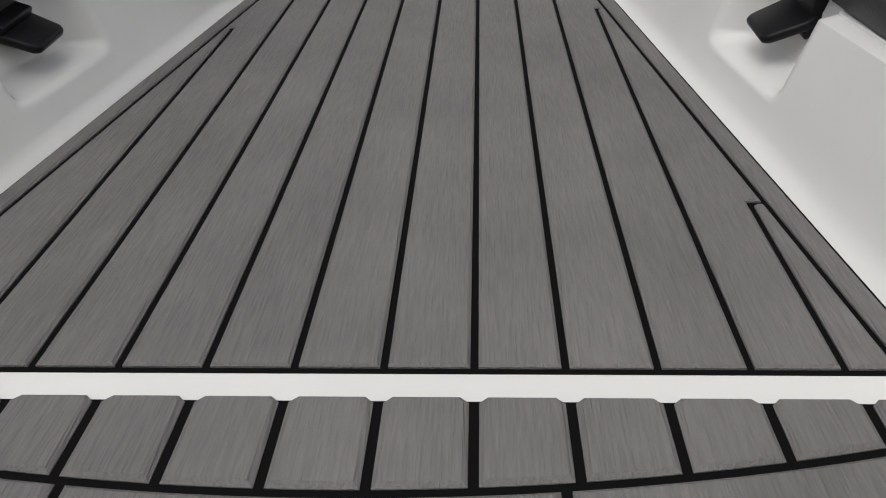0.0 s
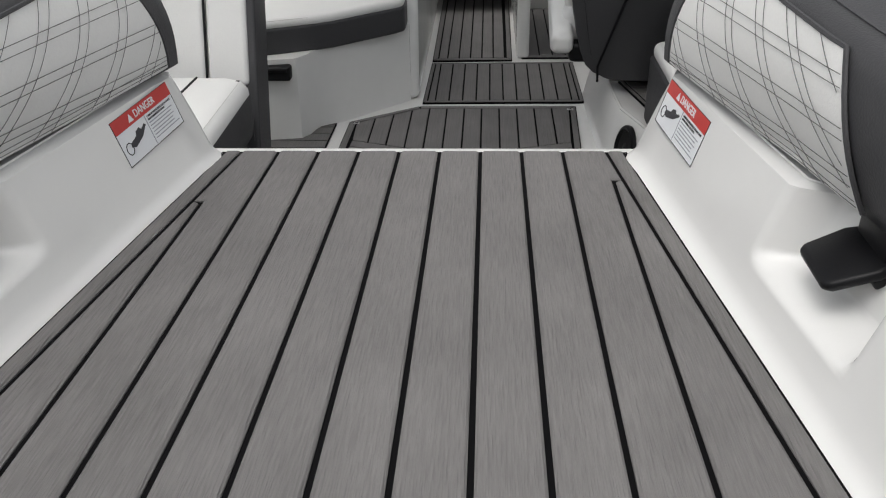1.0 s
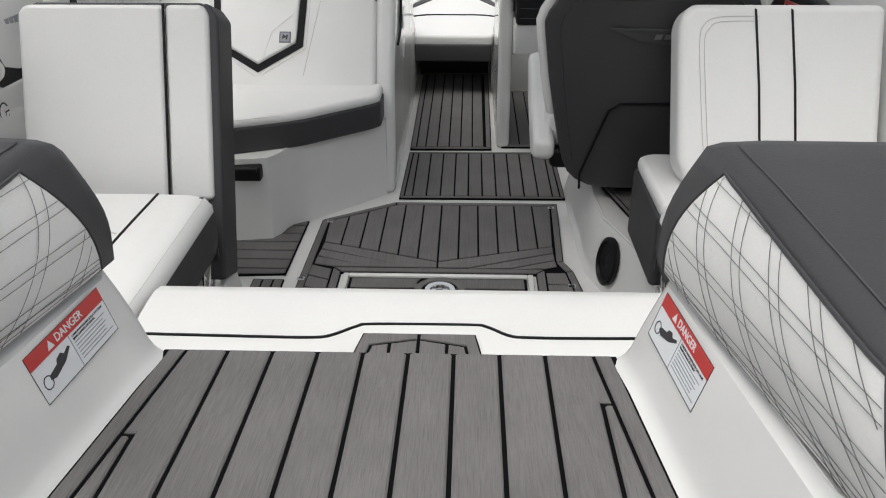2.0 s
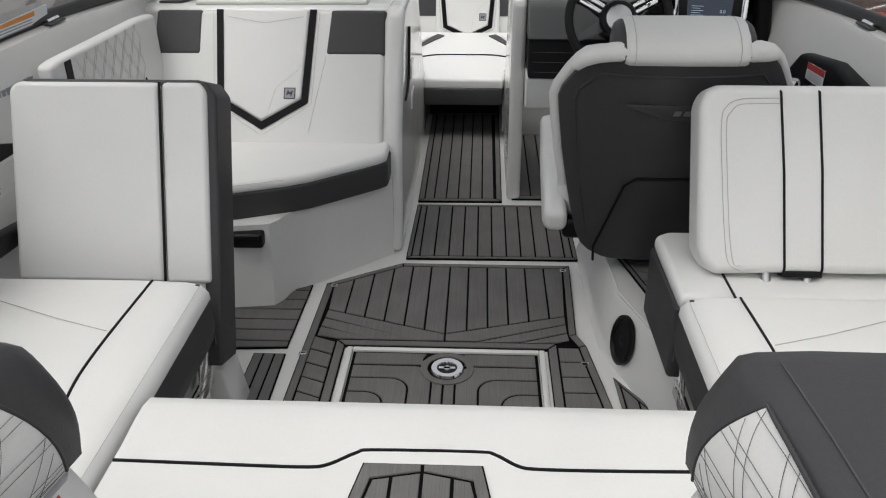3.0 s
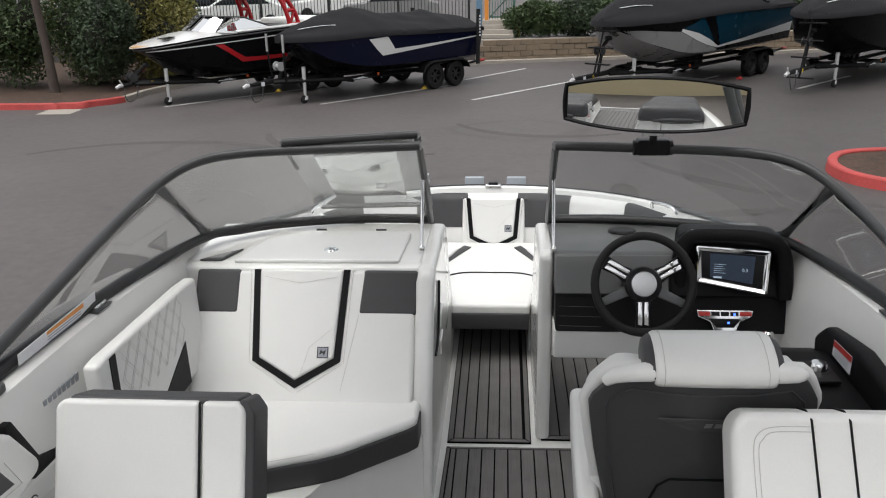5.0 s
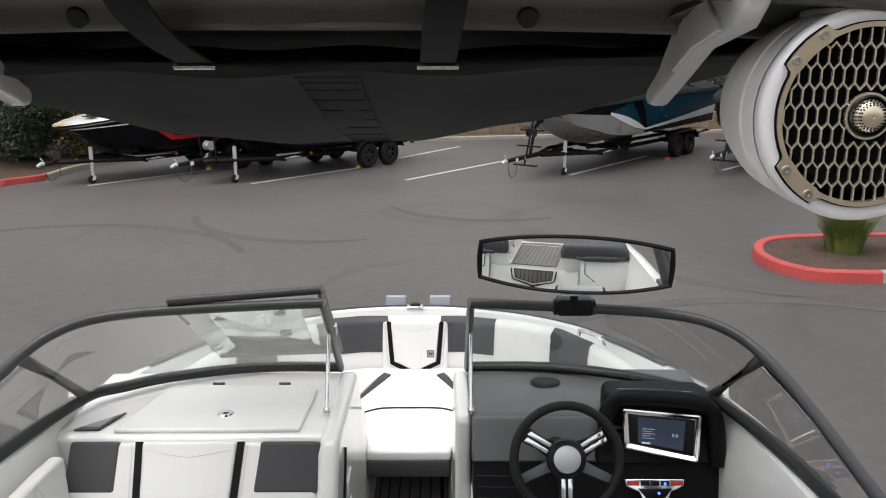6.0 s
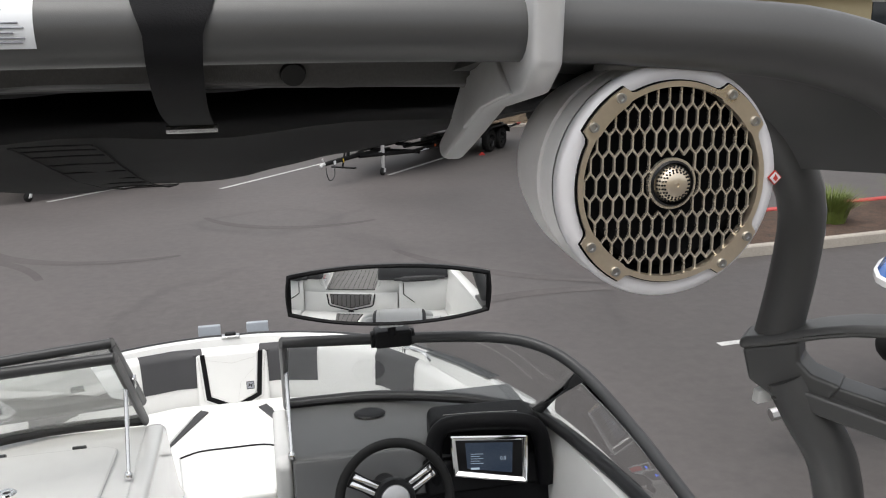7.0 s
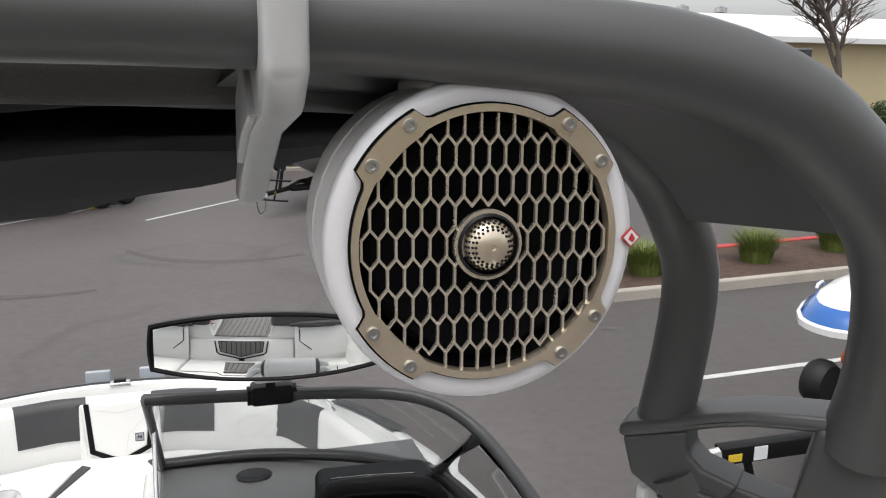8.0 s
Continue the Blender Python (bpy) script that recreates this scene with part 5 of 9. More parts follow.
for k in range(7):
    part("decal_bar", slab([(CX - 0.01 + k * 0.026, 0.488), (CX + 0.008 + k * 0.026, 0.488), (CX + 0.012 + k * 0.026, 0.503), (CX - 0.006 + k * 0.026, 0.503)], 0.006, 0.007, mE), M["emblem_grey"], ds)

# ---- helm ----
helm = thing("helm_console", "starboard helm console with a black padded dash over white panels", "console", (0.7, 4.3, 0))
part("aisle_panel", slab([(4.165, 0.0), (5.05, 0.0), (5.05, 0.30), (4.90, 0.42), (4.74, 0.66), (4.66, 0.80), (4.60, 0.835), (4.20, 0.842), (4.17, 0.82)], 0.205, 0.262, yz, 0.02, 4), M["gelcoat"], helm, weighted=True)
part("dash_top", slab([(4.165, 0.77), (4.64, 0.79), (4.64, 0.832), (4.20, 0.842), (4.172, 0.832)], 0.262, 1.17, yz, 0.010), M["dash_grey"], helm, "dark grey padded dash top", weighted=True)
part("upper_face", slab([(4.085, 0.700), (4.30, 0.700), (4.30, 0.80), (4.17, 0.834), (4.14, 0.80)], 0.264, 1.17, yz, 0.008), M["dash_grey"], helm, weighted=True)
part("dash_corner", slab([(4.06, 0.70), (4.20, 0.70), (4.20, 0.80), (4.11, 0.80)], 0.70, 1.165, yz, 0.015), M["vinyl_black"], helm, "black padded corner", weighted=True)
part("lower_face", slab([(4.030, 0.565), (4.30, 0.565), (4.30, 0.705), (4.088, 0.705)], 0.266, 1.17, yz, 0.010), M["vinyl_black"], helm, "black stitched dash panel", weighted=True)
part("trim_line", box(0.264, 0.74, 4.080, 4.090, 0.698, 0.704), M["plastic_black"], helm)
part("stitching", join(*[stitch([(0.28, 4.062 - k * 0.016, 0.66 - k * 0.034), (0.44, 4.060 - k * 0.016, 0.658 - k * 0.034)], 0.0008) for k in range(3)]), M["thread"], helm)
part("knee_panel", slab([(4.06, 0.44), (4.30, 0.38), (4.30, 0.57), (4.045, 0.565)], 0.262, 1.15, yz, 0.01), M["gelcoat"], helm)
part("foot_wall", box(0.262, 1.15, 4.98, 5.10, 0.0, 0.6, 0.01), M["gelcoat"], helm)
part("key_switch", lathe([(0.0, 0.02), (0.012, 0.02), (0.014, 0.0)], frame_of((0.94, 4.04, 0.55), (1, 0, 0), (0, 0, 1)), 14), M["plastic_black"], helm)
pod = part("display_pod", slab([(0.735, 4.155), (1.085, 4.10), (1.13, 4.15), (1.12, 4.29), (0.75, 4.31)], 0.70, 0.928, None, 0.04, 5), M["vinyl_black"], helm, "black stitched hood", weighted=True)
hood = part("hood_roll", tube([(0.740, 4.10, 0.70), (0.738, 4.115, 0.80), (0.742, 4.13, 0.86), (0.765, 4.14, 0.903), (0.82, 4.135, 0.924), (1.0, 4.105, 0.928), (1.085, 4.09, 0.908), (1.112, 4.085, 0.86), (1.12, 4.075, 0.80), (1.125, 4.06, 0.70)], 0.030, 10, smooth=4), M["vinyl_black"], helm)
part("hood_stitch", join(stitch([(0.79, 4.165, 0.938), (0.90, 4.15, 0.948), (1.05, 4.125, 0.940)]), stitch([(0.79, 4.20, 0.930), (0.90, 4.19, 0.932), (1.05, 4.165, 0.932)])), M["thread_pale"], helm)
msc = frame_of((0.924, 4.072, 0.820), (0.25, -0.038, -0.004), (0.0, 0.26, 0.95))
bez = [(-0.122, -0.066), (0.122, -0.098), (0.134, -0.090), (0.134, 0.066), (0.126, 0.074), (-0.134, 0.078), (-0.140, 0.070), (-0.128, -0.060)]
bez = bez if area2(bez) > 0 else bez[::-1]
loops = [(bez, -0.02), (bez, 0.002), (inset(bez, 0.004), 0.011), (inset(bez, 0.009), 0.012), (inset(bez, 0.020), 0.006), (inset(bez, 0.024), 0.0), (inset(bez, 0.025), -0.012)]
part("bezel", rings([[msc @ Vector((x, y, d)) for x, y in (lp if area2(lp) > 0 else lp[::-1])] for lp, d in loops], True, False), M["chrome"], helm, "chrome display bezel")
scr = part("screen", slab([(-0.118, -0.050), (0.120, -0.080), (0.122, 0.062), (-0.126, 0.066)], -0.012, 0.001, msc, 0.001), M["plastic_black"], helm, "dark glass touch screen")
part("screen_page", slab([(-0.078, -0.040), (0.076, -0.058), (0.080, 0.046), (-0.084, 0.048)], 0.0011, 0.0014, msc), M["screen_on"], scr, "dim blue instrument page")
writing("0.0", 0.017, msc @ Matrix.Translation((0.046, -0.008, 0.0016)), M["screen_text"], scr, "digits", 0.0002)
for k in range(5):
    part("text_bar", slab([(-0.066, 0.008 - k * 0.008), (-0.022 - (k % 2) * 0.012, 0.008 - k * 0.008), (-0.022 - (k % 2) * 0.012, 0.0095 - k * 0.008), (-0.066, 0.0095 - k * 0.008)], 0.0014, 0.0017, msc), M["screen_text"], scr)
part("button_bar", slab([(-0.066, -0.044), (-0.036, -0.044), (-0.036, -0.037), (-0.066, -0.037)], 0.0014, 0.0017, msc), M["screen_text"], scr)
mg = frame_of((0.90, 4.022, 0.628), (1, 0, 0), (0, 0.40, 0.92))
part("switch_panel", slab([(-0.105, 0.036), (0.105, 0.036), (0.100, 0.012), (0.055, -0.008), (0.040, -0.045), (-0.040, -0.045), (-0.055, -0.008), (-0.100, 0.012)], 0.0, 0.006, mg, 0.003), M["chrome"], helm, "winged chrome switch panel", weighted=True)
for x0, x1, mm in ((-0.098, -0.055, "label_red"), (-0.05, -0.02, "plastic_black"), (-0.015, 0.015, "plastic_black"), (0.02, 0.05, "plastic_black"), (0.055, 0.098, "label_red")):
    part("rocker", slab([(x0, 0.014), (x1, 0.014), (x1, 0.030), (x0, 0.030)], 0.006, 0.009, mg, 0.001), M[mm], helm)
part("lower_rocker", slab([(-0.06, 0.004), (0.06, 0.004), (0.032, -0.030), (-0.032, -0.030)], 0.006, 0.0085, mg, 0.001), M["plastic_black"], helm)
for x, y in ((0.035, 0.020), (0.012, -0.012)):
    part("indicator", slab([(x - 0.004, y - 0.004), (x + 0.004, y - 0.004), (x + 0.004, y + 0.004), (x - 0.004, y + 0.004)], 0.009, 0.0098, mg), M["blue_led"], helm, "small blue light")
part("dash_speaker", lathe([(0.0, 0.004), (0.04, 0.006), (0.055, 0.004), (0.06, 0.0)], Matrix.Translation((0.565, 4.47, 0.842)) @ Matrix.Diagonal((1, 0.8, 1, 1)), 24), M["plastic_black"], helm)

wheel = thing("steering_wheel", "black three-spoke steering wheel with chrome inlays", "steering wheel", (0.562, 3.92, 0.80))
mw = frame_of((0.562, 3.866, 0.828), (1, 0, 0), (0, 0.36, 0.93))
part("rim", tube([mw @ Vector((0.172 * math.cos(2 * math.pi * k / 48), 0.172 * math.sin(2 * math.pi * k / 48), 0)) for k in range(48)], 0.0155, 12, True), M["rubber"], wheel, "black leather rim")
for ang in (150, 30, 270):
    r = Matrix.Rotation(radians(ang), 4, "Z")
    part("spoke", slab([(0.03, -0.034), (0.10, -0.022), (0.162, -0.027), (0.162, 0.027), (0.10, 0.022), (0.03, 0.034)], -0.030, -0.012, mw @ r, 0.004), M["plastic_black"], wheel)
    for o in (-0.011, 0.011):
        part("spoke_inlay", slab([(0.062, o - 0.007), (0.146, o - 0.009), (0.150, o + 0.009), (0.062, o + 0.007)], -0.014, -0.006, mw @ r, 0.003), M["chrome"], wheel, "chrome spoke inlay")
for ang in (205, 335):
    part("lower_spoke", slab([(0.03, -0.02), (0.165, -0.014), (0.165, 0.014), (0.03, 0.02)], -0.034, -0.022, mw @ Matrix.Rotation(radians(ang), 4, "Z"), 0.004), M["dash_grey"], wheel)
part("hub", lathe([(0.062, -0.045), (0.066, -0.01), (0.060, 0.004), (0.046, 0.008)], mw, 32), M["plastic_black"], wheel)
part("hub_cap", lathe([(0.046, 0.006), (0.044, 0.012), (0.036, 0.0135), (0.0, 0.014)], mw, 32), M["steel"], wheel, "brushed metal centre cap")
part("column", tube([(0.562, 3.88, 0.82), (0.562, 4.10, 0.745)], 0.042, 14), M["plastic_black"], wheel)

side_box = thing("throttle_console", "black padded side console with a chrome dial and throttle", "console", (1.08, 3.6, 0.5))
part("body", slab([(3.05, 0.30), (3.95, 0.30), (3.95, 0.50), (3.80, 0.62), (3.60, 0.695), (3.25, 0.68), (3.05, 0.58)], 0.965, 1.19, yz, 0.025, 4), M["vinyl_black"], side_box, weighted=True)
part("bolster", slab([(2.98, 0.58), (3.72, 0.58), (3.74, 0.70), (3.66, 0.765), (3.40, 0.80), (3.1, 0.77)], 1.12, 1.18, yz, 0.022, 4), M["vinyl_black"], side_box, weighted=True)
part("dial_plate", box(0.99, 1.08, 3.38, 3.52, 0.694, 0.706, 0.003), M["plastic_black"], side_box)
part("dial", lathe([(0.0, 0.026), (0.022, 0.026), (0.026, 0.02), (0.028, 0.0)], Matrix.Translation((1.036, 3.455, 0.706)), 24), M["chrome"], side_box, "chrome dial")
part("lever", tube([(1.05, 3.97, 0.48), (1.05, 3.98, 0.56)], 0.010, 10), M["steel"], side_box)
part("knob", lathe([(0.0, -0.02), (0.018, -0.02), (0.024, 0.0), (0.022, 0.022), (0.014, 0.03), (0.0, 0.03)], Matrix.Translation((1.05, 3.98, 0.574)), 20), M["chrome"], side_box, "chrome throttle knob")
ml2 = frame_of((1.1175, 3.49, 0.735), (0, -1, 0.05), (0.04, 0, 1))
part("sticker", slab([(-0.07, -0.022), (0.07, -0.03), (0.07, 0.028), (-0.07, 0.028)], 0, 0.0015, ml2), M["label_white"], side_box, "red and white warning sticker")
part("sticker_band", slab([(-0.07, 0.008), (0.07, 0.008), (0.07, 0.028), (-0.07, 0.028)], 0.0015, 0.002, ml2), M["label_red"], side_box)
for k in range(4):
    part("text_bar", slab([(-0.055, 0.001 - k * 0.0065), (0.05, 0.001 - k * 0.0065), (0.05, 0.003 - k * 0.0065), (-0.055, 0.003 - k * 0.0065)], 0.0015, 0.002, ml2), M["ink_grey"], side_box)

# ---- bow ----
bow_in = [(-w + 0.075, y) for y, w, z in STATIONS if y >= 4.8]
bow_in = [(x, min(y, 6.08)) for x, y in bow_in]
ring_top = [Vector((x, y - (0.05 if y > 5.9 else 0.0), 0)) for x, y in bow_in]
ring_top = [Vector((p.x, p.y, 0)) for p in ring_top] + [Vector((-p.x, p.y, 0)) for p in reversed(ring_top)]
cx, cy = 0.0, 4.6
rows = []
for p in ring_top:
    zt = 0.605 if p.y > 5.2 else 0.605 + (5.2 - p.y) * 0.20
    d = (Vector((cx, cy, 0)) - p)
    d.z = 0
    d.normalize()
    rows.append([(p.x, p.y, zt - 0.02), (p.x + d.x * 0.015, p.y + d.y * 0.015, zt), (p.x + d.x * 0.05, p.y + d.y * 0.05, zt - 0.005), (p.x + d.x * 0.07, p.y + d.y * 0.07, zt - 0.04),
                 (p.x + d.x * 0.085, p.y + d.y * 0.085, zt - 0.20), (p.x + d.x * 0.10, p.y + d.y * 0.10, 0.26)])
bs = thing("bow_sofa", "white vinyl wraparound bow sofa with grey patches and black piping", "sofa", (0, 5.5, 0.0))
bowback = part("wraparound_backrest", rings(rows, False), M["vinyl_white"], bs, sharp=60)


def bow_patch(a, b, za, zb, name, material, lift, label=""):
    """A patch on the bow backrest between two shares of its length."""
    n = len(rows) - 1
    g = []
    for k in range(9):
        f = (a + (b - a) * k / 8) * n
        i = min(int(f), n - 1)
        t = f - i
        col = []
        for j in range(za, zb + 1):
            p = Vector(rows[i][j]) * (1 - t) + Vector(rows[i + 1][j]) * t
            d = (Vector((0, 4.2, 0.75)) - p).normalized()
            col.append(p + d * lift)
        g.append(col)
    part(name, rings(g, False), material, bowback, label, sharp=60)


for a, b in ((0.335, 0.432), (0.568, 0.665), (0.16, 0.24), (0.76, 0.84)):
    bow_patch(a, b, 1, 4, "grey_patch", M["vinyl_grey"], 0.004, "dark grey vinyl")
mbow = frame_of((0.004, 5.895, 0.262), (1, 0, 0), (0, 0.060, 0.335))
vee_back(bs, mbow, -0.19, 0.19, 0.33, -0.165, 0.165, 0.012, 0.085, -0.188, 0.188, 0.325, arrow=True)
plan = [(-0.195, 4.90), (0.195, 4.90), (0.215, 5.0), (0.86, 5.02), (0.98, 5.25), (0.86, 5.58), (0.62, 5.82), (0.3, 5.92), (-0.3, 5.92), (-0.62, 5.82), (-0.86, 5.58), (-0.98, 5.25), (-0.86, 5.02), (-0.215, 5.0)]
part("cushion", slab(plan, 0.262, 0.318, None, 0.016), M["vinyl_white"], bs, weighted=True)
part("front_edge", box(-0.195, 0.195, 4.895, 4.95, 0.185, 0.275, 0.012), M["vinyl_grey"], bs, "dark grey vinyl")
part("base", box(-0.19, 0.19, 5.32, 5.9, 0.0, 0.262), M["plastic_black"], bs)
part("piping", tube([(-0.24, 5.31, 0.320), (-0.15, 5.36, 0.320), (0.0, 5.365, 0.320), (0.15, 5.36, 0.320), (0.24, 5.31, 0.320)], 0.005, 6, smooth=4), M["piping"], bs)
for s in (-1, 1):
    part("wedge", slab([(s * 0.13, 5.80), (s * 0.30, 5.42), (s * 0.33, 5.47), (s * 0.17, 5.83)], 0.318, 0.325, None), M["vinyl_grey"], bs, "dark grey vinyl wedge")
    part("side_cushion", slab([(s * 0.20, 5.02), (s * 0.85, 5.06), (s * 0.93, 5.25), (s * 0.80, 5.55), (s * 0.36, 5.82), (s * 0.20, 5.75), (s * 0.30, 5.45), (s * 0.235, 5.30)], 0.316, 0.336, None, 0.012), M["vinyl_white"], bs, weighted=True)
    part("aisle_base", box(min(s * 0.20, s * 1.0), max(s * 0.20, s * 1.0), 5.05, 5.75, 0.0, 0.27), M["gelcoat"], bs)
    hd = thing("bow_grab_handle", "chrome bow grab handle on the gunwale", "handle", (s * 0.95, 5.55, 0.63), "grab handles")
    part("bar", tube([(s * 0.90, 5.62, 0.625), (s * 0.90, 5.60, 0.66), (s * 0.97, 5.48, 0.67), (s * 1.0, 5.44, 0.635)], 0.009, 8, smooth=4), M["chrome"], hd)
    tr = thing("bow_tread", "dark grey tread strip on the bow gunwale", "tread", (s * 1.14, 5.25, 0.66), "bow treads")
    part("strip", rings([[(s * (w - a), y, z + 0.004 + h) for a, h in ((0.0, 0.0), (0.008, 0.004), (0.06, 0.006), (0.07, 0.0))] for y, w, z in ((4.95, 1.235, 0.722), (5.1, 1.215, 0.69), (5.25, 1.19, 0.667), (5.42, 1.13, 0.648), (5.55, 1.068, 0.636))], False), M["frame_grey"], tr)
light = thing("bow_light", "small chrome navigation light at the stem", "lamp", (0, 6.12, 0.62))
part("base", box(-0.05, 0.05, 6.09, 6.14, 0.618, 0.634, 0.006), M["chrome"], light)
part("lens", box(-0.03, 0.03, 6.10, 6.135, 0.632, 0.648, 0.006), M["plastic_black"], light)

# ---- windshield ----
BASE = [(0.262, 4.63, 0.838), (0.60, 4.60, 0.848), (0.90, 4.47, 0.862), (1.06, 4.34, 0.872), (1.141, 4.235, 0.882), (1.205, 3.9, 0.893), (1.24, 3.5, 0.904), (1.25, 3.1, 0.915), (1.25, 2.62, 0.918)]
TOP = [(0.256, 4.145, 1.272), (0.60, 4.10, 1.270), (0.912, 4.035, 1.267), (1.066, 3.955, 1.247), (1.160, 3.835, 1.194), (1.212, 3.58, 1.120), (1.241, 3.2, 1.030), (1.255, 2.85, 0.960), (1.25, 2.62, 0.926)]


def windshield(s):
    ob = thing("windshield", "raked boat windshield with a dark grey frame and clear glass", "windshield", (s * 0.8, 4.2, 0.87), "windshields")
    base = [Vector((s * x, y, z)) for x, y, z in curve_points(BASE, 4)]
    topl = [Vector((s * x, y, z)) for x, y, z in curve_points(TOP, 4)]
    part("base_bar", tube([p + Vector((0, 0, 0.006)) for p in base], 0.026, 10, flat=0.85), M["frame_black"], ob, "black frame bar")
    part("top_bar", tube(topl, 0.018, 12), M["frame_grey"], ob, "dark frame bar")
    part("inner_post", tube([base[0], topl[0]], 0.014, 10, flat=1.5), M["frame_grey"], ob, "dark frame post")
    k = 16
    a, b = base[k], topl[k]
    part("mullion", tube([a, a.lerp(b, 0.5) + Vector((s * 0.012, 0.02, 0)), b], 0.013, 10, smooth=4, flat=1.8), M["frame_grey"], ob, "dark frame post")
    for name, i0, i1 in (("front_pane", 0, k), ("side_pane", k, len(base) - 3)):
        grid = []
        for i in range(i0, i1 + 1):
            p, q = base[i], topl[i]
            col = [p.lerp(q, t / 6) for t in range(7)]
            grid.append(col)
        nrm = Vector((s * 0.3, 0.6, 0.7)).normalized() * 0.005
        bm = rings([c + [v - nrm for v in reversed(c)] for c in grid])
        g = part(name, bm, M["windshield_glass"], ob, "clear curved glass", sharp=60)
        g.visible_shadow = False
    return ob


for s in (-1, 1):
    windshield(s)
    st = thing("support_strut", "thin chrome strut that braces the windshield", "strut", (s * 0.262, 4.19, 0.84), "windshield struts")
    part("rod", tube([(s * 0.262, 4.188, 0.842), (s * 0.262, 4.315, 1.105)], 0.0075, 10), M["chrome"], st)
    part("foot", lathe([(0.014, 0.0), (0.014, 0.012), (0.009, 0.02), (0.0, 0.02)], Matrix.Translation((s * 0.262, 4.188, 0.842)), 14), M["chrome"], st)
sticker = thing("windshield_sticker", "white registration sticker at the foot of the side glass", "label", (-1.235, 3.3, 0.95))
ms = frame_of((-1.219, 3.20, 0.937), (-0.02, 1, -0.02), (0.06, 0.03, 1))
part("sheet", slab([(-0.23, -0.022), (0.22, -0.022), (0.22, 0.022), (-0.23, 0.010)], -0.001, 0.001, ms), M["label_white"], sticker)
part("orange_bar", slab([(-0.08, 0.002), (0.14, 0.002), (0.14, 0.016), (-0.08, 0.012)], 0.001, 0.0016, ms), M["label_orange"], sticker)
for k in range(3):
    part("text_bar", slab([(-0.08, -0.006 - k * 0.008), (0.12, -0.006 - k * 0.008), (0.12, -0.003 - k * 0.008), (-0.08, -0.003 - k * 0.008)], 0.001, 0.0016, ms), M["ink_grey"], sticker)
gate = thing("windshield_gate", "open centre windshield panel folded over the port glass", "windshield", (-0.5, 4.25, 1.0))
c = [Vector(p) for p in ((-0.268, 4.66, 0.905), (-0.268, 4.185, 1.308), (-0.765, 4.075, 1.300), (-0.745, 4.58, 0.915))]
part("hinge_post", tube([c[0], c[1]], 0.014, 10, flat=1.4), M["frame_grey"], gate)
part("top_bar", tube([c[1], c[2]], 0.016, 10), M["frame_grey"], gate)
part("bottom_bar", tube([c[3], c[0]], 0.010, 10), M["frame_grey"], gate)
part("outer_bar", tube([c[2], c[2].lerp(c[3], 0.35)], 0.008, 10), M["frame_grey"], gate)
pane = part("pane", rings([[c[0], c[1], c[2], c[3]], [p + Vector((0, -0.004, -0.004)) for p in c]]), M["windshield_glass"], gate)
pane.visible_shadow = False
part("latch", box(-0.275, -0.245, 4.40, 4.44, 1.06, 1.10, 0.004), M["chrome"], gate)

# ---- mirror ----
mir = thing("boat_mirror", "wide convex rear-view mirror in a black frame above the windshield", "mirror", (0.58, 4.05, 1.3))
mm = frame_of((0.592, 4.028, 1.438), (0.994, -0.105, -0.022), (0.0, -0.012, 1))
RADIUS, WID = 2.9, 0.305


def lens(sx, sy, grow=0.0, off=0.0):
    h = (0.088 - 0.034 * abs(sx) ** 2.2) + grow
    x = sx * (WID + grow)
    y = sy * h
    return mm @ Vector((x, y, off - (x * x + y * y) / (2 * RADIUS)))


def lens_ring(k, grow, off):
    pts = []
    for i in range(k):
        pts.append(lens(-1 + 2 * i / k, -1, grow, off))
    pts.append(lens(1, -1, grow, off))
    for i in range(1, 6):
        pts.append(lens(1 + 0.02 * math.sin(math.pi * i / 6), -1 + 2 * i / 6, grow, off))
    for i in range(k + 1):
        pts.append(lens(1 - 2 * i / k, 1, grow, off))
    for i in range(1, 6):
        pts.append(lens(-1 - 0.02 * math.sin(math.pi * i / 6), 1 - 2 * i / 6, grow, off))
    return pts


rows_m = [[lens(-1 + 2 * i / 40, -1 + 2 * j / 14) for j in range(15)] for i in range(41)]
part("glass", rings(rows_m, False), M["mirror_glass"], mir, "convex silvered glass", sharp=80)
part("housing", rings([lens_ring(20, 0.0, -0.002), lens_ring(20, 0.006, 0.004), lens_ring(20, 0.012, 0.0), lens_ring(20, 0.010, -0.02), lens_ring(20, -0.03, -0.045)]), M["plastic_black"], mir, "black plastic rim")
part("arm", tube([(0.60, 4.075, 1.29), (0.60, 4.07, 1.34), (0.595, 4.06, 1.42)], 0.014, 10), M["plastic_black"], mir)
part("arm_plate", box(0.555, 0.635, 4.045, 4.075, 1.325, 1.36, 0.006), M["label_white"], mir, "pale clamp plate")
part("clamp", join(box(0.545, 0.665, 4.065, 4.135, 1.248, 1.305, 0.010), tube([(0.535, 4.10, 1.272), (0.675, 4.10, 1.272)], 0.028, 12)), M["plastic_black"], mir, "black clamp on the frame bar")

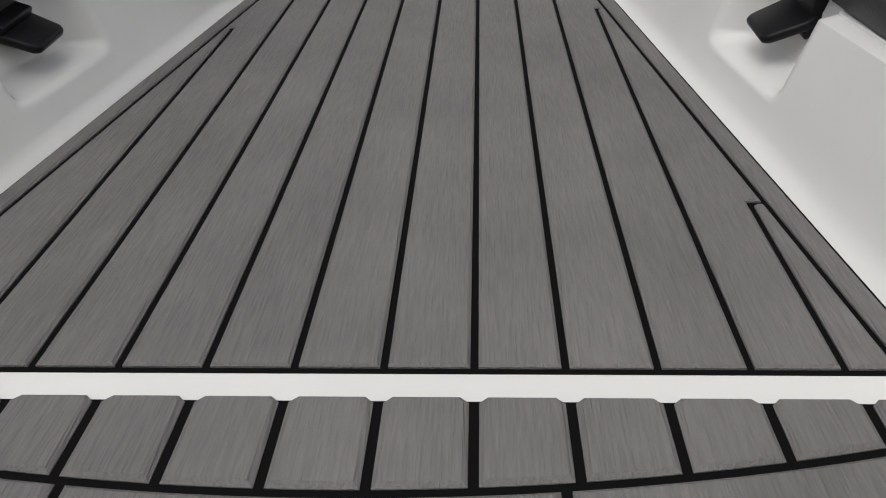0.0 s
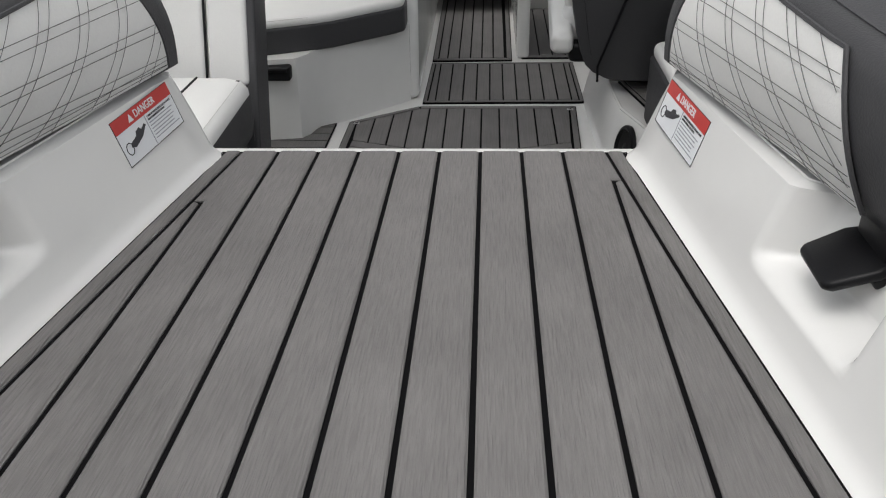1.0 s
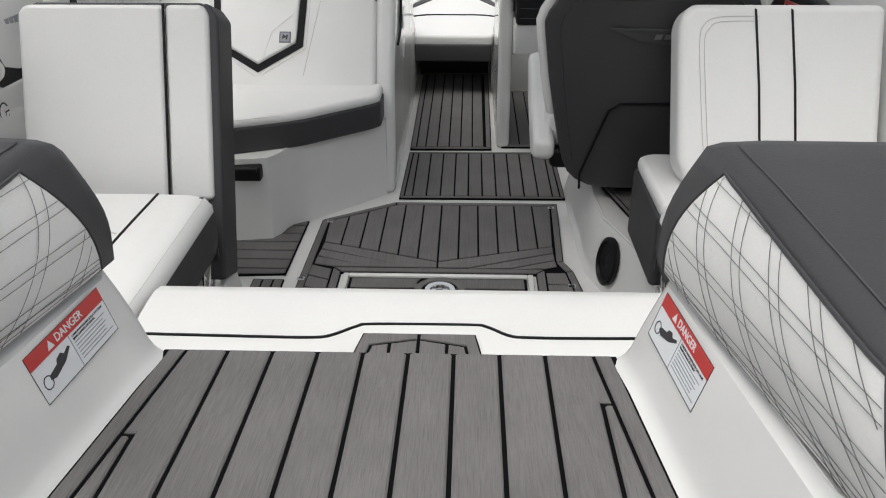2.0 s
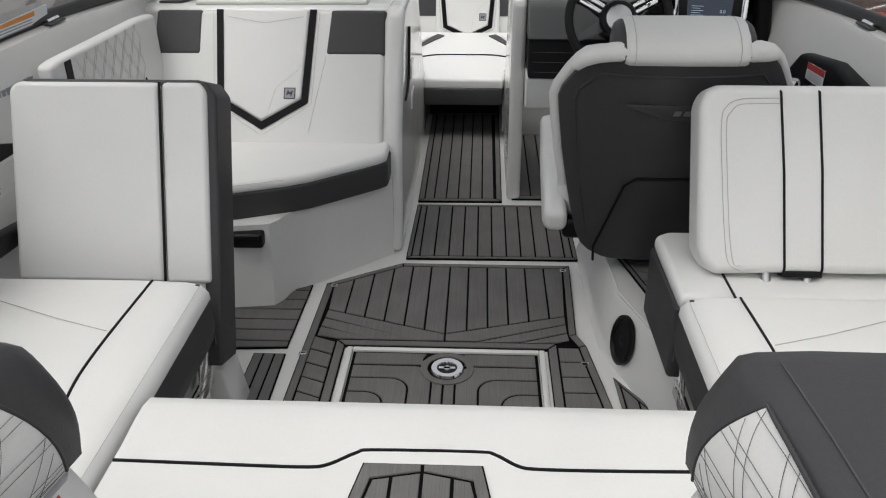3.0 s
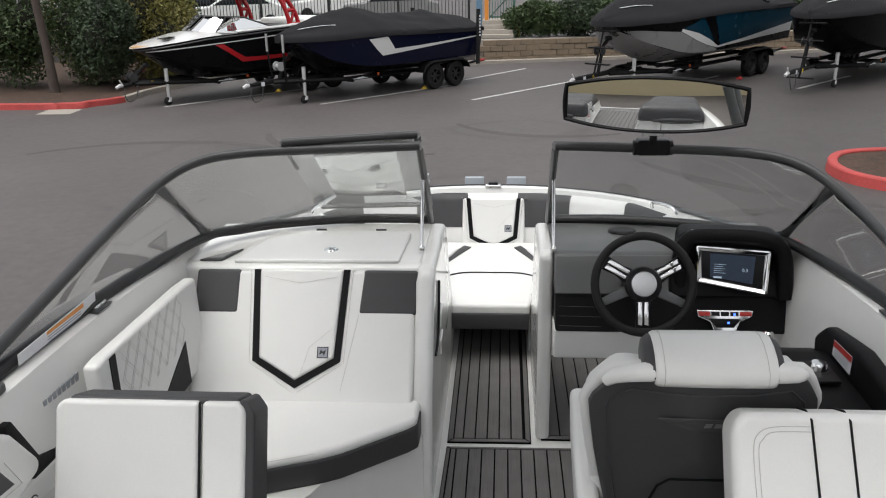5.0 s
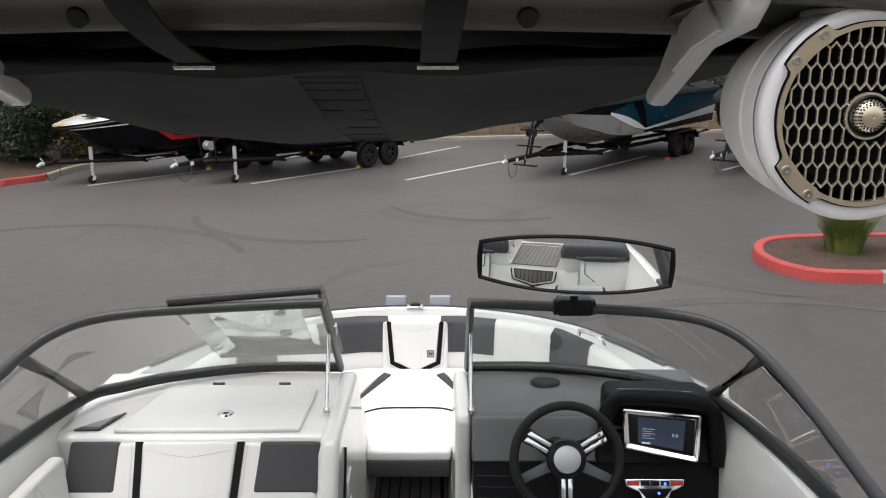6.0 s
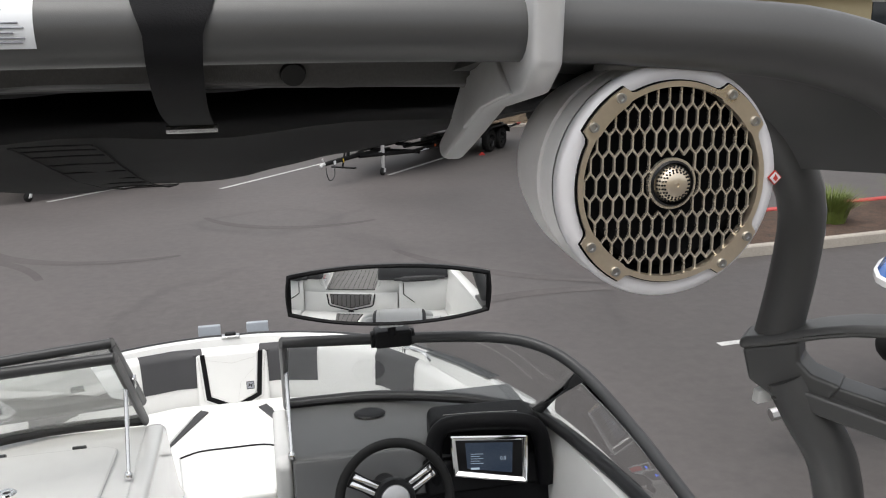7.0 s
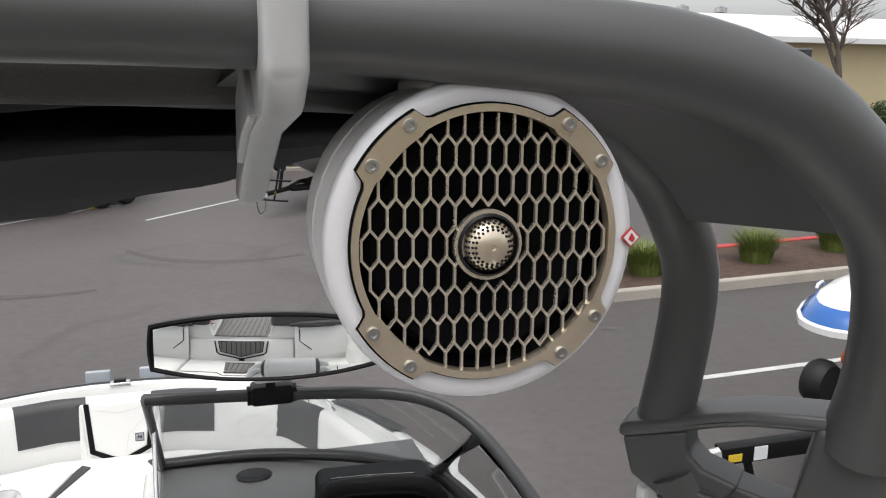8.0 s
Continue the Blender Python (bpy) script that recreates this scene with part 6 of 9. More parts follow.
# ---- tower ----
tower = thing("wake_tower", "dark grey powder-coated wakeboard tower over the cockpit", "tower", (0, 2.5, 0.92))
AFT_BAR = [(0.0, 2.345, 2.214), (0.40, 2.345, 2.213), (0.705, 2.345, 2.198), (0.815, 2.347, 2.180), (0.880, 2.349, 2.158), (0.923, 2.353, 2.131), (0.996, 2.368, 2.077), (1.05, 2.39, 2.02), (1.088, 2.415, 1.95), (1.108, 2.44, 1.86), (1.112, 2.465, 1.78)]
FORE_BAR = [(0.0, 2.555, 2.185), (0.40, 2.555, 2.180), (0.70, 2.560, 2.165), (0.82, 2.575, 2.140), (0.905, 2.595, 2.085), (0.960, 2.612, 2.01), (0.985, 2.620, 1.95), (0.982, 2.625, 1.86), (0.968, 2.630, 1.762)]


def even(p, n):
    """A line resampled to n even steps."""
    d = [0.0]
    for u, v in zip(p, p[1:]):
        d.append(d[-1] + (v - u).length)
    out, i = [], 0
    for k in range(n):
        t = d[-1] * k / (n - 1)
        while i < len(d) - 2 and d[i + 1] < t:
            i += 1
        out.append(p[i].lerp(p[i + 1], min(1.0, (t - d[i]) / (d[i + 1] - d[i]))))
    return out


for s in (-1, 1):
    a = [Vector((s * p.x, p.y, p.z)) for p in even(curve_points(AFT_BAR, 5), 41)]
    f = [Vector((s * p.x, p.y, p.z)) for p in even(curve_points(FORE_BAR, 5), 41)]
    n = len(a)
    part("aft_bar", tube(a, [0.0315 + 0.0075 * min(1.0, max(0.0, (i / n - 0.38) / 0.2)) + 0.014 * max(0.0, i / n - 0.58) for i in range(n)], 18), M["tower_grey"], tower)
    part("fore_bar", tube(f, [0.030 + 0.004 * (i / n) for i in range(n)], 14), M["tower_grey"], tower)
    rows = []
    for i in range(14, 41):
        p, q = a[i], f[i]
        if p.z < 2.03:
            break
        rows.append([p.lerp(q, t / 4) for t in range(5)])
    bm = rings([c + [v + Vector((-s * 0.010, 0, -0.016)) for v in reversed(c)] for c in rows])
    part("web_plate", bm, M["tower_grey"], tower, sharp=60)
    # cross-member, joint and lower frame, all in one slanting plane
    mf = frame_of((s * 0.956, 2.64, 0.014), (s * 0.7071, -0.7071, 0), (0, 0, 1))

    def plate(name, pts, d0, d1, r, label=""):
        d0, d1 = (d0, d1) if s > 0 else (-d1, -d0)
        part(name, slab([((x - 0.95) * 1.4142, z) for x, z in pts], d0, d1, mf, r), M["tower_grey"], tower, label, weighted=True)

    low = [(0.927, 1.727), (0.955, 1.738), (0.985, 1.751), (1.01, 1.763), (1.035, 1.772), (1.06, 1.777), (1.09, 1.781), (1.127, 1.787), (1.165, 1.786)]
    plate("cross_member", low + [(x, z + 0.019) for x, z in reversed(low)], -0.036, 0.036, 0.009)
    plate("joint", [(0.930, 1.729), (0.986, 1.752), (0.988, 1.722), (1.000, 1.706), (1.030, 1.694), (1.010, 1.650), (0.962, 1.662), (0.939, 1.680)], -0.030, 0.030, 0.006)
    plate("lower_brace", [(0.975, 1.718), (0.995, 1.698), (1.085, 1.675), (1.125, 1.668), (1.125, 1.624), (1.076, 1.631), (0.965, 1.662)], -0.032, 0.022, 0.005)
    plate("brace_lip", [(0.962, 1.660), (0.992, 1.682), (1.08, 1.657), (1.12, 1.651), (1.12, 1.624), (1.076, 1.629)], 0.018, 0.038, 0.005)
    plate("aft_post", [(1.084, 1.788), (1.160, 1.792), (1.156, 1.70), (1.150, 1.58), (1.100, 1.57), (1.072, 1.700)], -0.038, 0.040, 0.008)
    part("fore_leg", tube([(s * 0.981, 2.615, 1.704), (s * 1.006, 2.595, 1.646), (s * 1.050, 2.580, 1.555), (s * 1.13, 2.635, 1.33), (s * 1.26, 2.78, 0.90)], 0.046, 12, smooth=6, flat=0.8), M["tower_grey"], tower)
    part("aft_leg", tube([(s * 1.118, 2.470, 1.66), (s * 1.145, 2.48, 1.56), (s * 1.185, 2.53, 1.40), (s * 1.24, 2.63, 1.15), (s * 1.28, 2.70, 0.90)], 0.050, 12, smooth=6, flat=0.8), M["tower_grey"], tower)
    part("foot", box(min(s * 1.19, s * 1.33), max(s * 1.19, s * 1.33), 2.63, 2.87, 0.898, 0.93, 0.01), M["tower_grey"], tower)
    cn = part("lamp_bracket", slab([(-0.012, -0.010), (0.012, -0.008), (0.014, 0.008), (0.004, 0.014), (-0.010, 0.010)], -0.008, 0.008, frame_of((s * 0.951, 2.632, 1.664), (1, 0, 0), (0, 0, 1)), 0.002), M["gelcoat"], tower, "small white plastic bracket")
    part("pin", tube([(s * 0.951, 2.632, 1.665), (s * 0.968, 2.628, 1.686)], 0.004, 6), M["steel"], cn)
    # recessed holes in the fore bar's skirt
    part("bung", lathe([(0.0, 0.004), (0.013, 0.004), (0.0145, 0.0)], frame_of((s * 0.289 - 0.024, 2.5215, 2.1685), (1, 0, 0), (0, -0.45, 1)), 18), M["rubber"], tower, "black rubber bung")

rows = []
for k in range(49):
    x = -0.47 + 0.94 * k / 48
    wv = 0.004 * math.sin(x * 17) + 0.003 * math.sin(x * 41 + 1)
    g = max(0.0, min(1.0, (0.14 - x) / 0.1)) * 0.5
    arch = 0.009 * max(0.0, 1 - ((x - 0.03) / 0.28) ** 2)
    rows.append([(x, 2.368, 2.190), (x, 2.43, 2.188), (x, 2.515, 2.183), (x, 2.5195, 2.176), (x, 2.5235, 2.162 + wv * 0.6 * g), (x, 2.5285, 2.1535 + wv * g + arch), (x, 2.540, 2.1515 + wv * g + arch), (x, 2.565, 2.153), (x, 2.59, 2.19)])
part("skirt", rings(rows, False), M["skirt_cloth"], tower, "dark grey cloth flap under the bar", sharp=70)

lab = thing("tow_label", "white tow warning label with an orange band on the tower bar", "label", (-0.06, 2.31, 2.22))
w0, w1 = -0.101, 0.057
rows = []
for k in range(9):
    ang = radians(-26 + 92 * k / 8)
    rows.append([(x, 2.345 - 0.0320 * math.cos(ang), 2.2135 + 0.0320 * math.sin(ang)) for x in (w0, (w0 + w1) / 2, w1)])
part("sheet", rings(rows, False), M["label_white"], lab)


def on_bar(x, deg):
    ang = radians(deg)
    return Vector((x, 2.345 - 0.0326 * math.cos(ang), 2.2135 + 0.0326 * math.sin(ang)))


part("orange_band", rings([[on_bar(x, d) for x in (w0, w1)] for d in (48, 54, 60, 66)], False), M["label_orange"], lab)
part("boat_symbol", slab([(-0.028, -0.003), (0.028, -0.003), (0.024, 0.004), (0.004, 0.005), (0.002, 0.010), (-0.012, 0.010), (-0.014, 0.005), (-0.026, 0.004)], 0, 0.0008, frame_of(on_bar(-0.069, 22), (1, 0, 0), (0, 0.4, 1))), M["ink"], lab)
part("hull_symbol", slab([(-0.028, 0.0), (-0.016, -0.006), (0.020, -0.005), (0.030, 0.0), (0.020, 0.005), (-0.016, 0.006)], 0, 0.0008, frame_of(on_bar(-0.069, -6), (1, 0, 0), (0, -0.1, 1))), M["ink"], lab)
part("red_wedge", slab([(-0.030, -0.007), (-0.006, 0.0), (-0.030, 0.007)], 0.0006, 0.0014, frame_of(on_bar(-0.069, -6), (1, 0, 0), (0, -0.1, 1))), M["label_red"], lab)
part("divider", tube([on_bar(-0.041, d) for d in (-18, 10, 42)], 0.0005, 4), M["ink_grey"], lab)
writing("WATERSKIING, BOARDING OR", 0.0052, frame_of(on_bar(-0.038, 32), (1, 0, 0), (0, 0.62, 1)), M["ink"], lab, align="LEFT", depth=0.0004)
writing("RECREATIONAL TOWABLES", 0.0052, frame_of(on_bar(-0.038, 20), (1, 0, 0), (0, 0.36, 1)), M["ink"], lab, align="LEFT", depth=0.0004)
writing("ONLY USE THIS TOW PYLON FOR", 0.0046, frame_of(on_bar(-0.038, 43), (1, 0, 0), (0, 0.80, 1)), M["ink_grey"], lab, align="LEFT", depth=0.0004)
for k, (x1, d) in enumerate(((0.046, 11), (0.050, 4), (0.042, -3), (0.050, -10), (0.048, -16))):
    part("text_bar", tube([on_bar(-0.038, d), on_bar(x1, d)], 0.0008, 4), M["ink_grey"], lab)

br = thing("tower_bracket", "pale silver cast bracket clamped to the tower bar", "bracket", (0.48, 2.5, 2.1))
prof = [(2.292, 2.265), (2.300, 2.175), (2.335, 2.150), (2.47, 2.128), (2.60, 2.074), (2.672, 2.046), (2.695, 2.047), (2.700, 2.068), (2.64, 2.098), (2.56, 2.165), (2.42, 2.20), (2.39, 2.27), (2.34, 2.285)]
part("casting", slab(prof, 0.464, 0.494, yz, 0.008, 2), M["bracket_silver"], br, weighted=True)
part("cheek_plate", slab([(2.36, 2.15), (2.46, 2.13), (2.54, 2.10), (2.52, 2.16), (2.42, 2.19)], 0.459, 0.466, yz, 0.002), M["bracket_silver"], br)
copy_thing(br, Matrix.Translation((-0.48, 2.5, 2.1)))


def grille_bars(m, radius, pitch_x, pitch_y, bar, hole):
    """A lattice of upright stretched hexagons inside a circle."""
    ny, nx = int(radius / pitch_y) + 2, int(radius / pitch_x) + 2
    out = []
    for j in range(-ny, ny + 1):
        for i in range(-nx, nx + 1):
            cx = (i + (0.5 if j % 2 else 0.0)) * pitch_x
            cyy = j * pitch_y
            pts = [(cx, cyy + pitch_y - pitch_y * 0.33), (cx + pitch_x / 2, cyy + pitch_y * 0.33), (cx + pitch_x / 2, cyy - pitch_y * 0.33), (cx, cyy - pitch_y * 0.67)]
            for a, b in ((0, 1), (1, 2), (2, 3)):
                lift = 0.00025 * a
                p, q = pts[a], pts[b]
                if max(math.hypot(*p), math.hypot(*q)) < radius + 0.004 and min(math.hypot(*p), math.hypot(*q)) > hole:
                    out.append((p, q, lift))
    verts, faces = [], []
    for p, q, lift in out:
        dx, dy = q[0] - p[0], q[1] - p[1]
        ln = math.hypot(dx, dy)
        ux, uy = dx / ln, dy / ln
        nx_, ny_ = -uy * bar / 2, ux * bar / 2
        e = bar * 0.5
        c = [(p[0] - ux * e + nx_, p[1] - uy * e + ny_), (p[0] - ux * e - nx_, p[1] - uy * e - ny_), (q[0] + ux * e - nx_, q[1] + uy * e - ny_), (q[0] + ux * e + nx_, q[1] + uy * e + ny_)]
        b0 = len(verts)
        for z in (0.0, 0.0035 + lift):
            verts += [m @ Vector((x, y, z)) for x, y in c]
        faces += [(b0 + 4, b0 + 5, b0 + 6, b0 + 7), (b0 + 3, b0 + 2, b0 + 1, b0)] + [(b0 + k, b0 + (k + 1) % 4, b0 + 4 + (k + 1) % 4, b0 + 4 + k) for k in range(4)]
    bm = bmesh.new()
    vs = [bm.verts.new(v) for v in verts]
    for fc_ in faces:
        bm.faces.new([vs[k] for k in fc_])
    return bm


def tower_speaker(s):
    c = Vector((s * 0.624, 2.345, 2.058))
    ob = thing("tower_speaker", "white bullet tower speaker with a champagne honeycomb grille", "speaker", c + Vector((0, 0.08, 0.13)), "tower speakers")
    m = frame_of(c, (1, 0, 0), (0, 0.0, 1)) @ Matrix.Scale(0.89, 4)
    part("housing", lathe([(0.0, -0.27), (0.05, -0.268), (0.09, -0.25), (0.114, -0.205), (0.128, -0.14), (0.1322, -0.072), (0.127, -0.070), (0.127, -0.060), (0.1330, -0.058), (0.1318, -0.022)], m, 48), M["speaker_white"], ob, "glossy white bullet housing", sharp=60)
    part("face_ring", lathe([(0.129, -0.024), (0.1328, -0.016), (0.1338, -0.002), (0.1318, 0.0035), (0.122, 0.0060), (0.113, 0.0040), (0.113, -0.02)], m, 64), M["speaker_ring"], ob, "pale metallic face ring", sharp=60)
    part("collar", box(c.x - 0.04, c.x + 0.04, c.y + 0.01, c.y + 0.11, c.z + 0.10, c.z + 0.118, 0.006), M["speaker_white"], ob)
    # trim plate with four bolted ears
    pts_o, pts_i = [], []
    for k in range(144):
        a = 2 * math.pi * k / 144
        d = min(abs((a - radians(45 + 90 * q) + math.pi) % (2 * math.pi) - math.pi) for q in range(4))
        r = 0.1250 if d < radians(15.5) else (0.1135 if d > radians(18.0) else 0.1250 - (d - radians(15.5)) / radians(2.5) * 0.0115)
        pts_o.append((r * math.cos(a), r * math.sin(a)))
        ri = 0.1075 if d > radians(14) else 0.1055
        pts_i.append((ri * math.cos(a), ri * math.sin(a)))
    part("trim_plate", rings([[m @ Vector((x, y, 0.004)) for x, y in pts_o], [m @ Vector((x, y, 0.0115)) for x, y in pts_o], [m @ Vector((x, y, 0.0115)) for x, y in pts_i], [m @ Vector((x, y, 0.0)) for x, y in pts_i]], True, False), M["champagne"], ob, "champagne metal trim plate with bolted ears", sharp=25)
    big = [(x * 1.013, y * 1.013) for x, y in pts_o]
    part("gasket", rings([[m @ Vector((x, y, 0.003)) for x, y in big], [m @ Vector((x, y, 0.0085)) for x, y in big], [m @ Vector((x * 0.97, y * 0.97, 0.0085)) for x, y in big]], True, False), M["seam"], ob, "black gasket behind the trim plate", sharp=25)
    part("grille", grille_bars(m @ Matrix.Translation((0, 0, 0.004)), 0.1075, 0.01395, 0.0243, 0.0021, 0.0215), M["grille_metal"], ob, "champagne honeycomb grille", sharp=20)
    for q in range(4):
        for dd in (-10.5, 10.5):
            a = radians(45 + 90 * q + dd)
            mb2 = m @ Matrix.Translation((0.1175 * math.cos(a), 0.1175 * math.sin(a), 0.0115))
            part("bolt", lathe([(0.0, 0.001), (0.0024, 0.001), (0.003, 0.0035), (0.0052, 0.0035), (0.0058, 0.0)], mb2, 12), M["steel"], ob, "steel socket bolt")
    part("basket", lathe([(0.1120, 0.003), (0.1085, 0.002), (0.107, -0.03), (0.06, -0.055), (0.03, -0.06), (0.0, -0.06)], m, 40), M["seam"], ob, "black speaker basket")
    part("cone", lathe([(0.100, -0.012), (0.094, -0.008), (0.088, -0.014), (0.040, -0.040), (0.0, -0.045)], m, 40), M["seam"], ob)
    part("tweeter_cup", lathe([(0.0262, 0.0), (0.0262, 0.010), (0.0240, 0.012), (0.0218, 0.004), (0.0218, 0.0)], m, 32), M["plastic_black"], ob)
    part("grille_hub", lathe([(0.0255, 0.003), (0.0255, 0.009), (0.0292, 0.009), (0.0292, 0.003)], m, 32), M["grille_metal"], ob)
    part("tweeter", lathe([(0.0216, 0.004), (0.0210, 0.010), (0.0183, 0.0160), (0.0130, 0.0196), (0.007, 0.0212), (0.0024, 0.0215), (0.0022, 0.0195), (0.0, 0.0195)], m, 32), M["champagne"], ob, "metal tweeter dome")
    holes = []
    for rr, zz, kk in ((0.0203, 0.0122, 28), (0.0188, 0.0152, 26), (0.0166, 0.0178, 24), (0.0142, 0.0192, 20)):
        for k in range(kk):
            a = 2 * math.pi * k / kk
            holes.append(lathe([(0.0, 0.0009), (0.0011, 0.0007), (0.0012, -0.001)], m @ Matrix.Translation((rr * math.cos(a), rr * math.sin(a), zz)), 6))
    part("tweeter_mesh", join(*holes), M["rubber"], ob)
    md_ = m @ Matrix.Translation((0.1300, 0.0, 0.0065)) @ Matrix.Rotation(radians(45), 4, "Z")
    part("badge", slab([(-0.0062, -0.0062), (0.0062, -0.0062), (0.0062, 0.0062), (-0.0062, 0.0062)], 0.0, 0.002, md_), M["label_red"], ob, "small red diamond badge")
    part("badge_field", slab([(-0.005, -0.005), (0.005, -0.005), (0.005, 0.005), (-0.005, 0.005)], 0.0018, 0.0026, md_), M["label_white"], ob)
    part("badge_mark", slab([(-0.002, -0.004), (0.002, -0.003), (0.003, 0.003), (-0.003, 0.001)], 0.0025, 0.003, md_), M["label_red"], ob)
    part("mount_fin", slab([(0.0, 0.0), (0.16, 0.012), (0.05, 0.03)], -0.004, 0.004, frame_of((c.x + s * 0.04, c.y + 0.05, c.z + 0.125), (s, 0.2, 0), (0, 0.6, 0.3)), 0.001), M["bracket_silver"], ob)
    return ob


tower_speaker(1)
tower_speaker(-1)

# ---- stowed bimini under the tower ----
bim = thing("bimini_boot", "black canvas bimini stowed in its boot under the tower", "bimini", (0, 2.85, 2.1))
SECT = [(2.625, 2.106), (2.615, 2.094), (2.68, 2.078), (2.80, 2.045), (2.95, 2.005), (3.15, 1.962), (3.38, 1.920), (3.58, 1.893), (3.68, 1.90), (3.75, 1.955), (3.62, 2.06), (3.0, 2.13), (2.72, 2.112)]
rows = []
for k in range(37):
    x = -0.86 + 1.72 * k / 36
    g = float(np.interp(x, (-0.86, -0.787, -0.68, -0.54, -0.37, -0.1, 0.1, 0.18, 0.32, 0.46, 0.62, 0.74, 0.86), (0.15, 0.46, 0.71, 0.88, 1.0, 1.02, 0.98, 0.94, 0.84, 0.73, 0.50, 0.30, 0.10)))
    row = []
    for j, (y, z) in enumerate(SECT):
        zz = 2.14 + (z - 2.14) * g + 0.005 * math.sin(x * 19 + j * 1.3) * g
        row.append((x, y, zz))
    rows.append(row)
part("cover", rings(rows), M["canvas"], bim, "black canvas", sharp=80)
top_line = [(2.600, 2.215), (2.80, 2.235), (3.05, 2.235), (3.36, 2.20), (3.66, 2.14), (3.77, 2.09)]
part("boot_top", rings([[(x, y, z) for y, z in top_line] + [(x, y, z - 0.012) for y, z in reversed(top_line)] for x in (-0.88, -0.5, 0.0, 0.5, 0.88)]), M["canvas"], bim, "black canvas top of the boot", sharp=60)
for s in (-1, 1):
    part("boot_end", slab(top_line + [(3.62, 2.06), (3.10, 2.10), (2.62, 2.105)], min(s * 0.87, s * 0.88), max(s * 0.87, s * 0.88), yz), M["canvas"], bim)
seam_l = []
for x0 in (-0.055, 0.035):
    seam_l.append(tube([(x0 + 0.0 * j, y - 0.001, z - 0.004) for j, (y, z) in enumerate(SECT[1:9])], 0.0015, 5))
for k in range(12):
    f = 1 + k * 0.6
    i = int(f)
    t = f - i
    y, z = SECT[i][0] * (1 - t) + SECT[i + 1][0] * t, SECT[i][1] * (1 - t) + SECT[i + 1][1] * t
    seam_l.append(tube([(-0.055, y, z - 0.004), (-0.01, y + 0.006, z - 0.004), (0.035, y, z - 0.0035)], 0.0010, 5))
part("quilted_seam", join(*seam_l), M["canvas"], bim)
for x in (-0.190, 0.149):
    stp = thing("tie_strap", "black webbing strap with a steel buckle round the tower bar", "strap", (x, 2.45, 2.2), "tie straps")
    path = [(x + 0.014, 2.39, 2.245), (x + 0.014, 2.345, 2.2475), (x + 0.013, 2.3145, 2.230), (x + 0.012, 2.3105, 2.208), (x + 0.010, 2.331, 2.176), (x + 0.004, 2.45, 2.138), (x, 2.600, 2.110)]
    wl_ = [0.041, 0.039, 0.031, 0.0235, 0.0225, 0.0235, 0.0250]
    pp = curve_points(path, 4)
    rw = []
    for i, p in enumerate(pp):
        j, t = min(i // 4, 5), min(1.0, i / 4 - min(i // 4, 5))
        ww = wl_[j] * (1 - t) + wl_[j + 1] * t
        rw.append([p + Vector((-ww, 0, 0)), p + Vector((ww, 0, 0)), p + Vector((ww, 0.003, 0.003)), p + Vector((-ww, 0.003, 0.003))])
    part("webbing", rings(rw), M["webbing"], stp)
    part("buckle", tube([(x - 0.029, 2.600, 2.106), (x + 0.029, 2.600, 2.106)], 0.0050, 8), M["steel"], stp, "steel buckle bar")

